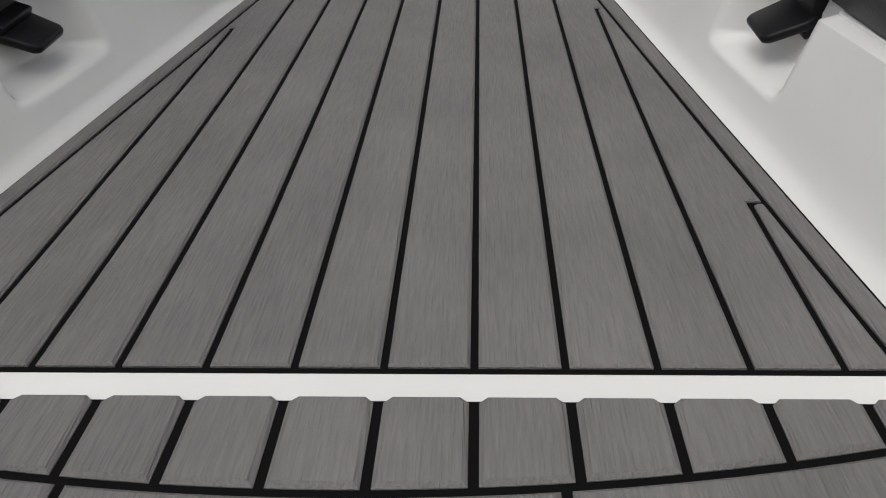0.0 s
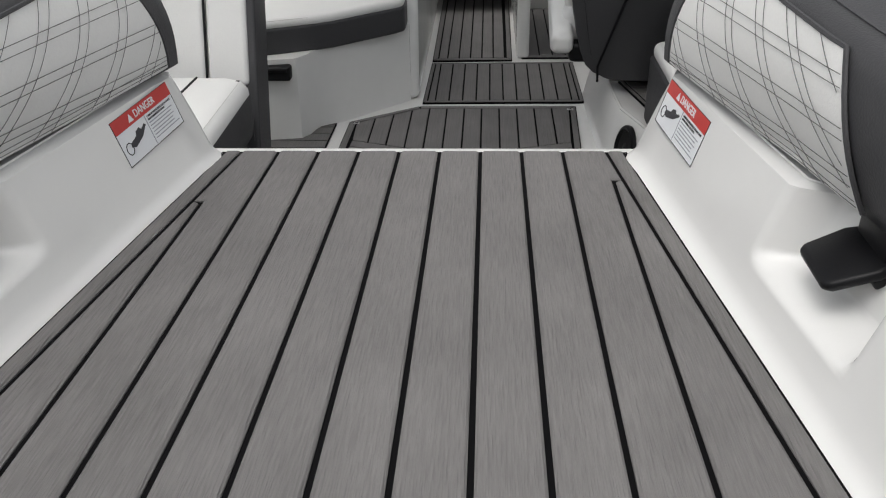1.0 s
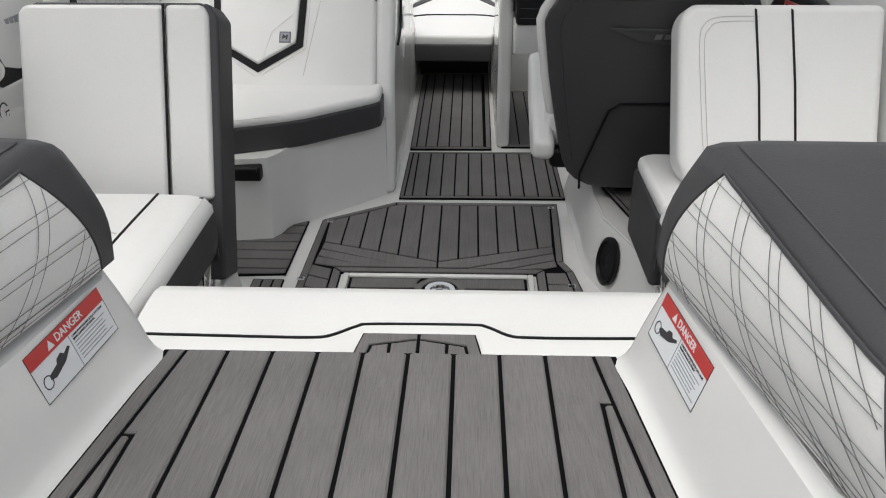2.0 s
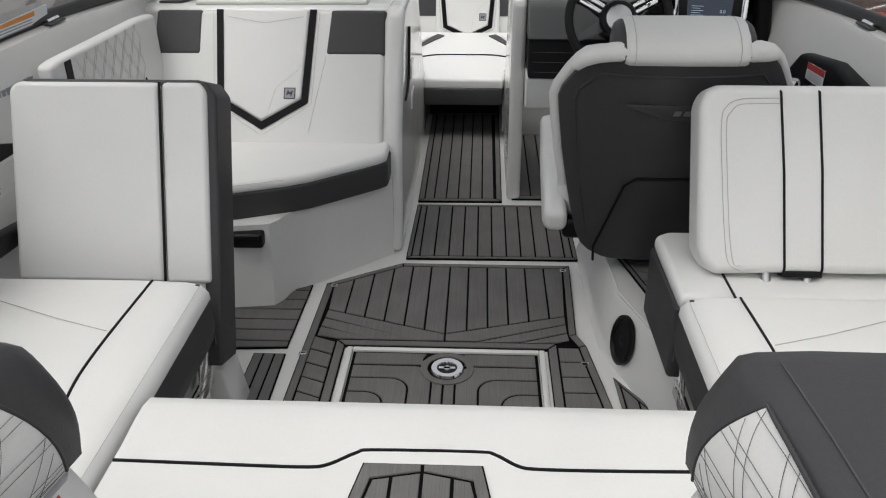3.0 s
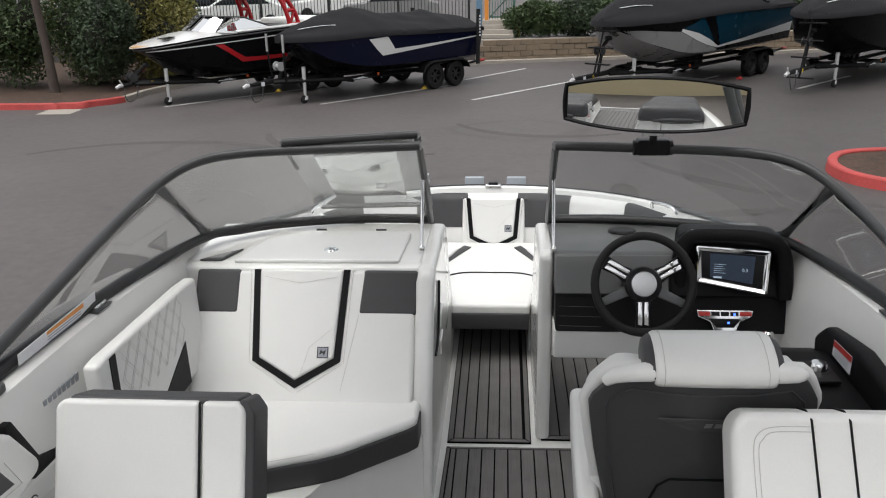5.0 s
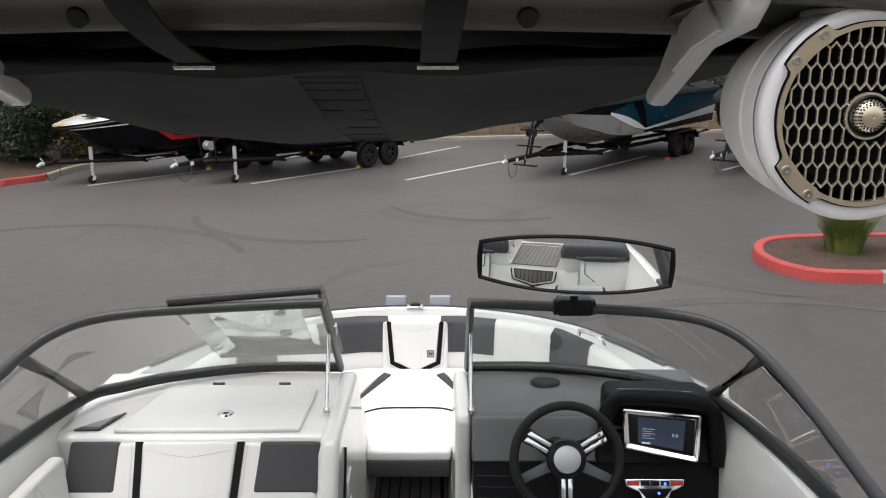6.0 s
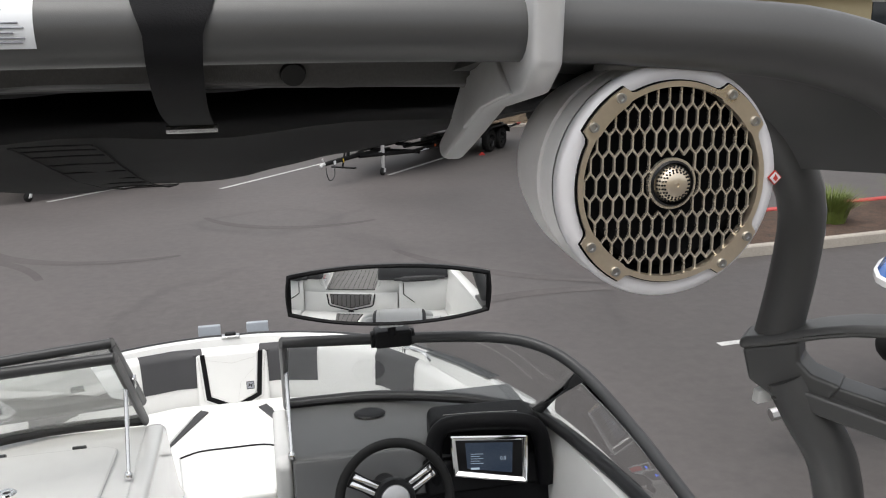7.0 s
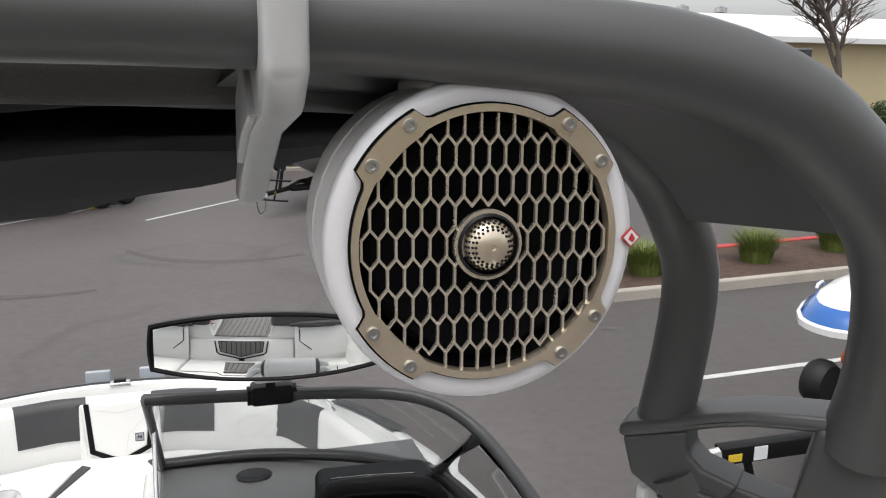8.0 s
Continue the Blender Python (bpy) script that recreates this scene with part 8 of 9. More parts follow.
def plain_building(name, label, x0, x1, y0, y1, z0, z1, material, wins, eave=0.5, roof=1.2, face=-1):
    ob = thing(name, label, "building", ((x0 + x1) / 2, (y0 + y1) / 2, z0))
    part("wall", box(x0, x1, y0, y1, z0, z1), material, ob)
    part("roof", rings([[(x0 - eave, y0 - eave, z1), (x1 + eave, y0 - eave, z1), (x1 + eave, y1 + eave, z1), (x0 - eave, y1 + eave, z1)], [(x0 - eave, y0 - eave, z1 + 0.35), (x1 + eave, y0 - eave, z1 + 0.35), (x1 + eave, y1 + eave, z1 + 0.35), (x0 - eave, y1 + eave, z1 + 0.35)], [(x0, y0 + 2.5, z1 + roof), (x1, y0 + 2.5, z1 + roof), (x1, y1 - 2.5, z1 + roof), (x0, y1 - 2.5, z1 + roof)]]), M["roof_white"], ob, "white metal roof")
    yy = y0 if face < 0 else y1
    for a, b, c, d in wins:
        w = part("window", box(a, b, yy - 0.06, yy + 0.06, c, d, 0.01), M["glass_dark"], ob, "dark window")
        part("frame", box(a - 0.08, b + 0.08, yy - 0.05, yy + 0.05, d, d + 0.1), M["roof_white"], w)
    return ob


hall = plain_building("warehouse", "beige stucco warehouse with a white roof beyond the lot", 22, 90, 48, 70, GROUND, 4.6, M["stucco"], [(38.2, 39.4, 2.4, 4.2), (47, 48.2, 2.0, 3.8), (56, 57.2, 2.0, 3.8)], 0.9, 1.9)
for x in (31.5, 34.4):
    part("roof_vent", lathe([(0.25, 0.0), (0.25, 0.25), (0.40, 0.30), (0.40, 0.6), (0.0, 0.75)], Matrix.Translation((x, 51, 6.3)), 12), M["steel"], hall)
part("roof_unit", box(26.5, 28.5, 52, 54, 5.6, 7.0, 0.03), M["roof_white"], hall)
plain_building("showroom", "beige stucco building behind the stern", -30, 30, -26, -14, GROUND, 5.0, M["stucco"], [(-12, -9, 0.2, 2.4), (6, 9, 0.2, 2.4)], 0.6, 1.2, 1)
for k, (x, y, w, h) in enumerate(((24, 37, 2.0, 2.0), (28.5, 38.5, 2.0, 2.2), (33, 39, 2.2, 2.4), (38, 40, 2.2, 2.2), (20, 36, 1.6, 1.6))):
    shrub(x, y, w, 1.2, h, M["leaf" if k % 2 else "leaf_dark"], 80 + k, z=GROUND, label="green shrub before the beige warehouse", count=5000, size=0.08)


# ---- trailered boats ----
def trailered_boat(x, y, rz, label, hull, cover=None, tower=None, marks=(), tongue=1.9, bow=(-0.66, 1.18), stern=5.6, gunwale=((-1, 1.5), (6, 1.7)), chine=(0.78, 0.30), wheels=(3.8, 4.62), ladder=True, guides=False, cockpit=False):
    """A boat on its trailer; local x runs from the jack by the bow to the stern, z from the ground."""
    ob = thing("trailered_boat", label, "boat", (x, y, GROUND), "parked boats on trailers")
    m = pose(x, y, GROUND, 0, 0, rz) @ Matrix.Translation((0, 0.34, 0))
    s0, wide = bow

    def beam(s):
        t = max(0.0, min(1.0, (3.0 - s) / (3.0 - s0)))
        return wide * (1 - t ** 2.6) ** 0.62 * (1 - 0.04 * max(0.0, (s - 4) / 2)) + 0.012

    def top(s):
        return float(np.interp(s, [q[0] for q in gunwale], [q[1] for q in gunwale]))

    def low(s):
        return chine[0] + (top(s) - 0.22 - chine[0]) * max(0.0, min(1.0, (2.2 - s) / (2.2 - s0))) ** 2.4

    def keel(s):
        return low(s) - chine[1] + (chine[1] - 0.14) * max(0.0, min(1.0, (1.0 - s) / (1.0 - s0))) ** 3

    def side(s, z, sd, proud=0.0):
        """A place on the hull side; the stem rakes aft towards the keel."""
        f = max(0.0, min(1.0, (z - low(s)) / max(0.02, top(s) - low(s))))
        flare = 0.90 + 0.10 * math.sin(f * math.pi / 2)
        rake = 0.48 * (1 - f) * math.exp(-(s - s0) / 0.8)
        return m @ Vector((s + rake, sd * (beam(s) * flare + proud), low(s) + f * (top(s) - low(s))))

    stations = [s0 + (stern - s0) * (k / 30) ** 1.7 for k in range(31)]
    heights = (0.0, 0.2, 0.45, 0.7, 0.9, 1.0)
    rows = []
    for s in stations:
        zs = [low(s) + f * (top(s) - low(s)) for f in heights]
        rows.append([side(s, z, -1) for z in reversed(zs)] + [side(s, z, 1) for z in zs])
    part("hull", rings(rows), hull, ob, "glossy hull sides", sharp=50)
    bottom = []
    for s in stations:
        r = 0.48 * math.exp(-(s - s0) / 0.8)
        b = beam(s) * 0.9
        bottom.append([m @ Vector(p) for p in ((s + r, -b, low(s)), (s + r, -b * 0.93, low(s) - 0.02), (s + r * 1.25, -b * 0.45, 0.5 * (low(s) + keel(s))), (s + r * 1.45, 0, keel(s)), (s + r * 1.25, b * 0.45, 0.5 * (low(s) + keel(s))), (s + r, b * 0.93, low(s) - 0.02), (s + r, b, low(s)))])
    part("hull_bottom", rings(bottom), M["hull_grey" if ladder and hull == M["hull_dark"] else "hull_black"], ob, sharp=50)
    for sd in (-1, 1):
        for name, mat_name, word, pairs in marks:
            fine = []
            for (a0, a1), (b0, b1) in zip(pairs, pairs[1:]):
                for k in range(8):
                    t = k / 8
                    fine.append([(p[0] + t * (q[0] - p[0]), p[1] + t * (q[1] - p[1])) for p, q in ((a0, b0), (a1, b1))])
            fine.append(list(pairs[-1]))
            part(name, rings([[side(p[0] + u * (q[0] - p[0]), p[1] + u * (q[1] - p[1]), sd, 0.006) for u in (0, 0.25, 0.5, 0.75, 1)] for p, q in fine], False), M[mat_name], ob, word, sharp=60)
        part("rub_rail", tube([side(s, top(s) - 0.05, sd, 0.012) for s in stations], 0.02, 6), M["frame_grey"], ob)
        part("frame_rail", tube([m @ Vector((s, sd * 0.74, 0.52)) for s in (0.9, 3.0, stern - 0.1)], 0.055, 4), M["trailer_black"], ob, "black steel trailer beam")
        part("tongue_rail", tube([m @ Vector((0.9, sd * 0.74, 0.52)), m @ Vector((-0.7, sd * 0.07, 0.56))], 0.05, 4), M["trailer_black"], ob)
        for s in wheels:
            at = m @ frame_of((s, sd * 1.04, 0.345), (1, 0, 0), (0, 0, 1))
            tyre = part("wheel", lathe([(0.21, -0.10), (0.31, -0.105), (0.335, -0.08), (0.345, -0.03), (0.345, 0.03), (0.335, 0.08), (0.31, 0.105), (0.21, 0.10)], at, 28), M["rubber"], ob, "black trailer tyre")
            spokes = [lathe([(0.195, -0.10), (0.215, -0.095), (0.215, 0.095), (0.195, 0.10), (0.185, 0.02), (0.185, -0.02), (0.195, -0.10)], at, 28), lathe([(0.0, 0.075), (0.045, 0.07), (0.05, 0.04), (0.05, -0.04), (0.045, -0.07), (0.0, -0.075)], at, 12)]
            for k in range(6):
                a = k * math.pi / 3
                spokes.append(slab([(0.03, -0.028), (0.20, -0.018), (0.20, 0.018), (0.03, 0.028)], -0.06, 0.06, at @ Matrix.Rotation(a, 4, "Z"), 0.004, 1))
            part("rim", join(*spokes), M["rim_dark"], tyre, "dark spoked alloy rim")
        w0, w1 = wheels
        part("fender", rings([[m @ Vector((s, sd * yy, zz - (0.05 if yy in (0.86, 1.20) else 0.0))) for yy in (0.86, 0.88, 1.18, 1.20)] for s, zz in ((w0 - 0.52, 0.48), (w0 - 0.42, 0.66), (w0 - 0.22, 0.755), (w0, 0.775), (w1, 0.775), (w1 + 0.22, 0.755), (w1 + 0.42, 0.66), (w1 + 0.52, 0.48))], False), M["trailer_black"], ob, "black fender over both wheels")
        part("fender_step", rings([[m @ Vector((s, sd * yy, 0.63)) for yy in (0.82, 1.06)] for s in (w0 - 0.98, w0 - 0.56)], False), M["steel"], ob, "bright tread step")
        part("bunk", tube([m @ Vector((1.0, sd * 0.42, 0.62)), m @ Vector((stern - 0.2, sd * 0.48, 0.62))], 0.06, 6, flat=0.8), M["trailer_black"], ob, "carpeted bunk")
        part("side_lamp", lathe([(0.0, 0.03), (0.035, 0.028), (0.04, 0.0)], m @ frame_of((2.0, sd * 0.80, 0.56), (1, 0, 0), (0, 0, 1)), 10), M["amber"], ob, "amber side lamp")
        part("tail_bar", tube([m @ Vector((stern - 0.1, sd * 0.74, 0.52)), m @ Vector((stern + 0.15, sd * 0.8, 0.56)), m @ Vector((stern + 0.55, sd * 0.8, 0.56))], 0.035, 6), M["trailer_black"], ob)
        part("tail_lamp", tube([m @ Vector((stern + 0.25, sd * 0.84, 0.58)), m @ Vector((stern + 0.5, sd * 0.84, 0.58))], 0.035, 6), M["label_red"], ob, "red tail lamp")
        badge = [slab([(k * 0.16, -0.035 + 0.02 * k), (0.50 - 0.10 * k, -0.035 + 0.02 * k), (0.50 - 0.10 * k, -0.020 + 0.02 * k), (k * 0.16, -0.020 + 0.02 * k)], 0.0, 0.004, m @ frame_of((1.15, sd * 0.80, 0.53), (1, 0, 0), (0, 0, 1))) for k in range(3)]
        part("beam_badge", join(*badge), M["label_white"], ob, "pale plain marks on the beam")
    for xc_ in (1.2, 2.6, stern - 0.3):
        part("cross_beam", tube([m @ Vector((xc_, -0.76, 0.47)), m @ Vector((xc_, 0.76, 0.47))], 0.05, 4), M["trailer_black"], ob)
    part("tongue", tube([m @ Vector((0.9, 0, 0.54)), m @ Vector((-0.75, 0, 0.58)), m @ Vector((0.25 - tongue, 0, 0.55)), m @ Vector((0.05 - tongue, 0, 0.54))], [0.06, 0.06, 0.055, 0.045], 8), M["trailer_black"], ob)
    part("coupler", join(tube([m @ Vector((0.10 - tongue, 0, 0.54)), m @ Vector((-0.02 - tongue, 0, 0.55)), m @ Vector((-0.12 - tongue, 0, 0.50))], [0.04, 0.045, 0.035], 8), tube([m @ Vector((0.04 - tongue, 0, 0.58)), m @ Vector((-0.02 - tongue, 0.0, 0.68))], 0.018, 6)), M["bracket_silver"], ob, "silver coupler with its latch")
    for k, (a, b) in enumerate(((0.35, 0.10), (0.75, 0.07))):
        part("tongue_label", slab([(0, 0), (b, 0), (b, 0.09), (0, 0.09)], 0.0, 0.003, m @ frame_of((a - tongue, -0.062, 0.50), (1, 0, 0), (0, 0, 1))), M["yellow" if k else "label_white"], ob, "small plain sticker")
    part("jack_tube", tube([m @ Vector((0.0, -0.34, 0.88)), m @ Vector((0.0, -0.34, 0.62)), m @ Vector((0.0, -0.34, 0.16))], [0.048, 0.048, 0.036], 10), M["bracket_silver"], ob, "pale steel jack")
    part("jack_arm", tube([m @ Vector((0.0, -0.34, 0.62)), m @ Vector((0.0, -0.20, 0.54))], 0.03, 6), M["bracket_silver"], ob)
    part("jack_fork", slab([(-0.07, 0.0), (0.02, 0.0), (0.04, 0.10), (-0.03, 0.10)], -0.05, 0.05, m @ frame_of((0.02, -0.34, 0.08), (1, 0, 0), (0, 0, 1)), 0.008, 1), M["bracket_silver"], ob)
    part("jack_wheel", lathe([(0.0, -0.035), (0.08, -0.035), (0.10, -0.02), (0.10, 0.02), (0.08, 0.035), (0.0, 0.035)], m @ frame_of((-0.03, -0.34, 0.10), (1, 0, 0), (0, 0, 1)), 16), M["rubber"], ob, "small black jack wheel")
    zb = top(s0)
    part("winch_post", tube([m @ Vector((s0 - 0.08, 0, 0.56)), m @ Vector((s0 + 0.12, 0, zb - 0.55))], 0.045, 6), M["trailer_black"], ob)
    part("winch_arm", tube([m @ Vector((s0 + 0.12, 0, zb - 0.55)), m @ Vector((s0 + 0.32, 0, zb - 0.42))], 0.04, 6), M["trailer_black"], ob)
    part("winch_drum", lathe([(0.0, -0.10), (0.11, -0.10), (0.11, -0.08), (0.06, -0.07), (0.06, 0.07), (0.11, 0.08), (0.11, 0.10), (0.0, 0.10)], m @ frame_of((s0 - 0.06, -0.02, zb - 0.66), (1, 0, 0), (0, 0, 1)), 16), M["guide_pale" if guides else "rim_dark"], ob, "winch drum with a wound strap")
    part("bow_roller", lathe([(0.0, -0.08), (0.05, -0.08), (0.065, 0.0), (0.05, 0.08), (0.0, 0.08)], m @ frame_of((s0 + 0.34, 0, zb - 0.40), (1, 0, 0), (0, 0, 1)), 12), M["rubber"], ob, "black rubber bow roller")
    part("winch_strap", tube([m @ Vector((s0 - 0.02, 0, zb - 0.62)), m @ Vector((s0 + 0.30, 0, zb - 0.50))], 0.022, 5), M["strap_red"], ob, "dark red winch strap")
    part("safety_chain", tube([m @ Vector((0.40 - tongue, -0.05, 0.48)), m @ Vector((0.32 - tongue, -0.09, 0.24)), m @ Vector((0.12 - tongue, -0.09, 0.16)), m @ Vector((0.04 - tongue, -0.07, 0.32)), m @ Vector((0.08 - tongue, -0.03, 0.47))], 0.012, 5, smooth=5), M["frame_grey"], ob, "safety chain loop")
    if ladder:
        foot, head = Vector((s0 - 0.40, -0.05, 0.36)), Vector((s0 + 0.05, -0.05, zb - 0.12))
        part("bow_ladder", tube([m @ foot, m @ head], 0.026, 6), M["trailer_black"], ob, "black boarding ladder post by the bow")
        for f in (0.02, 0.36, 0.64, 0.93):
            p = foot.lerp(head, f)
            part("ladder_step", slab([(-0.05, -0.36), (0.05, -0.36), (0.05, 0.30), (-0.05, 0.30)], -0.018, 0.018, m @ Matrix.Translation(p), 0.008, 1), M["trailer_black"], ob, "black tread")
    if guides:
        for sd in (-1, 1):
            part("bow_guide", tube([m @ Vector((s0 - 0.12, sd * 0.32, 1.25)), m @ Vector((s0 - 0.12, sd * 0.32, 1.66))], 0.03, 8), M["guide_pale"], ob, "pale upright guide tube")
            part("guide_foot", tube([m @ Vector((s0 - 0.12, sd * 0.32, 1.27)), m @ Vector((s0 - 0.05, sd * 0.26, 0.54))], 0.026, 6), M["trailer_black"], ob)
            gp = part("stern_guide", tube([m @ Vector((stern - 0.25, sd * 1.26, 0.55)), m @ Vector((stern - 0.25, sd * 1.28, 2.02))], 0.055, 8), M["canvas"], ob, "black sleeved guide post")
            for k in range(7):
                part("sleeve_mark", slab([(-0.03, 0.0), (0.03, 0.0), (0.03, 0.05), (-0.03, 0.05)], 0.0, 0.003, m @ frame_of((stern - 0.25, sd * 1.335, 1.30 + 0.085 * k), (1, 0, 0), (0, 0, 1))), M["label_white"], gp)
    if cover:
        rows = []
        ks = [s0 - 0.05 + (stern + 0.1 - s0) * (k / 44) ** 1.25 for k in range(45)]
        for s in ks:
            w = beam(max(s0 + 0.004, min(s, stern))) + 0.035
            g = top(s) - 0.02
            ridge = max(g + 0.03, float(np.interp(s, [q[0] for q in cover], [q[1] for q in cover])))
            ring = []
            for j in range(-10, 11):
                f = j / 10
                a = abs(f)
                crown = 1 - a ** 1.5
                crease = 0.055 * noise.noise(Vector((s * 1.6, f * 3.0, x))) + 0.026 * noise.noise(Vector((s * 5.0 + f * 4, f * 7.0, y)))
                ring.append(m @ Vector((s, f * w, g + (ridge - g) * crown + crease * (1 - a ** 6))))
            hem = 0.10 + 0.02 * noise.noise(Vector((s * 2.2, x, 0.5)))
            if not rows:
                rows.append([m @ Vector((s - 0.01, 0.5 * w * (j - 11) / 11, g - hem)) for j in range(23)])
            rows.append([m @ Vector((s, -w - 0.006, g - hem))] + ring + [m @ Vector((s, w + 0.006, g - hem))])
        part("cover", rings(rows, False), M["cover_cloth"], ob, "charcoal canvas mooring cover", sharp=60)
        at = s0 + 0.42

        def over(s, f):
            g = top(s) - 0.02
            ridge = float(np.interp(s, [q[0] for q in cover], [q[1] for q in cover]))
            return m @ Vector((s, -f * (beam(s) + 0.035), g + (ridge - g) * (1 - f ** 1.5) + 0.03))
        part("cover_mark", tube([over(at + 0.8 * k / 6, 0.38 + 0.045 * k) for k in range(7)], 0.016, 5, flat=0.5), M["label_white"], ob, "white unlettered mark on the cover")
    if tower:
        mat_name, s_foot, z_foot, s_top, z_top = tower
        for sd in (-1, 1):
            def rail_of(d0, d1):
                return [m @ Vector((s_foot + d0, sd * 1.06, z_foot)), m @ Vector((s_foot - 0.10 + d0 * 0.9, sd * 1.03, z_foot + 0.4 * (z_top - z_foot))), m @ Vector((s_top + 0.1 + d1, sd * 0.95, z_foot + 0.8 * (z_top - z_foot))), m @ Vector((s_top + d1, sd * 0.88, z_top))]
            fore, aft = rail_of(-0.13, -0.07), rail_of(0.16, 0.10)
            bars = [tube(fore, 0.058, 8, smooth=4), tube(aft, 0.058, 8, smooth=4), tube([fore[0], aft[0]], 0.11, 6)]
            for k in (1, 2, 3):
                bars.append(tube([fore[k], aft[k]], 0.055, 6))
                bars.append(tube([fore[k - 1], aft[k]], 0.040, 6))
            part("tower_leg", join(*bars), M[mat_name], ob, "trussed tower leg")
        part("tower_bar", tube([m @ Vector((s_top, -0.88, z_top)), m @ Vector((s_top - 0.03, -0.6, z_top + 0.07)), m @ Vector((s_top - 0.03, 0.6, z_top + 0.07)), m @ Vector((s_top, 0.88, z_top))], 0.05, 8, smooth=4), M[mat_name], ob, "tower crossbar")
    if cockpit:
        deck_rows = []
        for s in [q for q in stations if q < 1.25]:
            deck_rows.append([m @ Vector((s, f * beam(s) * 0.97, top(s) + 0.004 + 0.09 * (1 - f * f) * min(1.0, (s - s0) / 1.6))) for f in (-1, -0.8, -0.4, 0, 0.4, 0.8, 1)])
        part("foredeck", rings(deck_rows, False), M["hull_white"], ob, "white foredeck", sharp=60)
        part("hatch", slab([(0.0, -0.16), (0.34, -0.12), (0.34, 0.12), (0.0, 0.16)], 0.0, 0.02, m @ pose(0.0, -0.28, top(0.2) + 0.06, 0, -6, 6), 0.01, 1), M["hull_black"], ob, "dark deck hatch")
        part("bow_pad", slab([(s, beam(s) * 0.72 * k) for s, k in ((s0 + 0.04, -1), (s0 + 0.30, -1), (s0 + 0.62, -0.55), (s0 + 0.62, 0.55), (s0 + 0.30, 1), (s0 + 0.04, 1))], 0.0, 0.05, m @ pose(0, 0, top(s0) + 0.035, 0, -4, 0), 0.02, 2), M["pad_tan"], ob, "tan bow pad")
        for sd in (-1, 1):
            feet = ((0.92, 0.10), (0.98, 0.42), (1.22, 0.78), (1.75, 1.00), (2.75, 1.09))
            tops = ((1.38, 0.10, 2.04), (1.43, 0.40, 2.04), (1.60, 0.70, 2.03), (1.98, 0.92, 2.00), (2.75, 1.10, 1.72))
            part("windscreen", rings([[m @ Vector((a, sd * b, top(a) + 0.03 + 0.08 * (1 - (b / 1.1) ** 2))), m @ Vector((c_, sd * d, e))] for (a, b), (c_, d, e) in zip(feet, tops)], False), M["windshield_glass"], ob, "clear windscreen", sharp=8)
            part("windscreen_post", tube([m @ Vector((1.22, sd * 0.78, top(1.22) + 0.06)), m @ Vector((1.60, sd * 0.70, 2.03))], 0.018, 6), M["frame_grey"], ob)
            part("windscreen_rail", tube([m @ Vector((c_, sd * d, e)) for c_, d, e in tops], 0.018, 6), M["frame_grey"], ob)
            part("windscreen_post", tube([m @ Vector((0.92, sd * 0.10, 1.72)), m @ Vector((1.38, sd * 0.10, 2.04))], 0.018, 6), M["frame_grey"], ob)
            part("coaming", tube([m @ Vector((s, sd * beam(s) * 0.93, top(s) + 0.03)) for s in (1.6, 2.4, 3.4, 4.4, stern - 0.1)], 0.07, 8, flat=0.6), M["hull_white"], ob, "white coaming")
        part("cockpit_floor", slab([(1.6, -1.0), (stern - 0.1, -1.0), (stern - 0.1, 1.0), (1.6, 1.0)], 1.08, 1.12, m), M["vinyl_white"], ob)
        part("dashboard", slab([(1.55, -0.95), (2.0, -1.0), (2.0, -0.2), (1.55, -0.15)], 1.12, 1.66, m, 0.05), M["vinyl_white"], ob, "white dashboard")
        part("rear_seat", slab([(3.75, -0.98), (5.3, -0.98), (5.3, 0.98), (3.75, 0.98)], 1.12, 1.88, m, 0.08), M["vinyl_white"], ob, "white rear seat and sun pad")
        roof = []
        for k in range(9):
            s = 1.35 + 1.9 * k / 8
            roof.append([m @ Vector((s, yy, 2.60 + 0.14 * (k / 8) ** 0.7 + 0.15 * math.cos(yy * 1.3) - 0.05)) for yy in (-1.02, -0.7, -0.3, 0, 0.3, 0.7, 1.02)])
        canopy = part("bimini", rings(roof, False), M["cover_cloth"], ob, "black bimini top")
        thick = canopy.modifiers.new("thickness", "SOLIDIFY")
        thick.thickness = 0.09
    return ob


ANG = 50.93
STRIPE = [((0.86, 1.50), (0.88, 1.56)), ((1.5, 1.27), (1.6, 1.42)), ((2.1, 1.10), (2.2, 1.24)), ((2.75, 0.99), (2.75, 1.04)), ((4.5, 1.06), (4.5, 1.16)), ((7.7, 1.16), (7.7, 1.42))]
trailered_boat(-8.123, 20.953, ANG, "black and red sport boat on its trailer, uncovered", M["hull_black"], tower=("hull_red", 3.40, 1.72, 2.98, 2.72), tongue=1.02, bow=(-0.66, 1.20), stern=5.5, gunwale=((-0.7, 1.37), (0.2, 1.50), (0.9, 1.60), (2.7, 1.70), (5.5, 1.80)), ladder=False, cockpit=True, marks=(
    ("gunwale_line", "hull_white", "thin white line", [((-0.655, 1.265), (-0.655, 1.29)), ((0.0, 1.33), (0.0, 1.355)), ((0.85, 1.40), (0.85, 1.425)), ((2.4, 1.50), (2.4, 1.525)), ((5.4, 1.70), (5.4, 1.725))]),
    ("red_band", "hull_red", "slanted red band", [((0.98, 1.40), (1.20, 1.40)), ((1.40, 1.14), (1.58, 1.16)), ((1.70, 0.94), (1.80, 1.05)), ((2.3, 0.95), (2.3, 1.05)), ((4.2, 1.00), (4.2, 1.08))])))
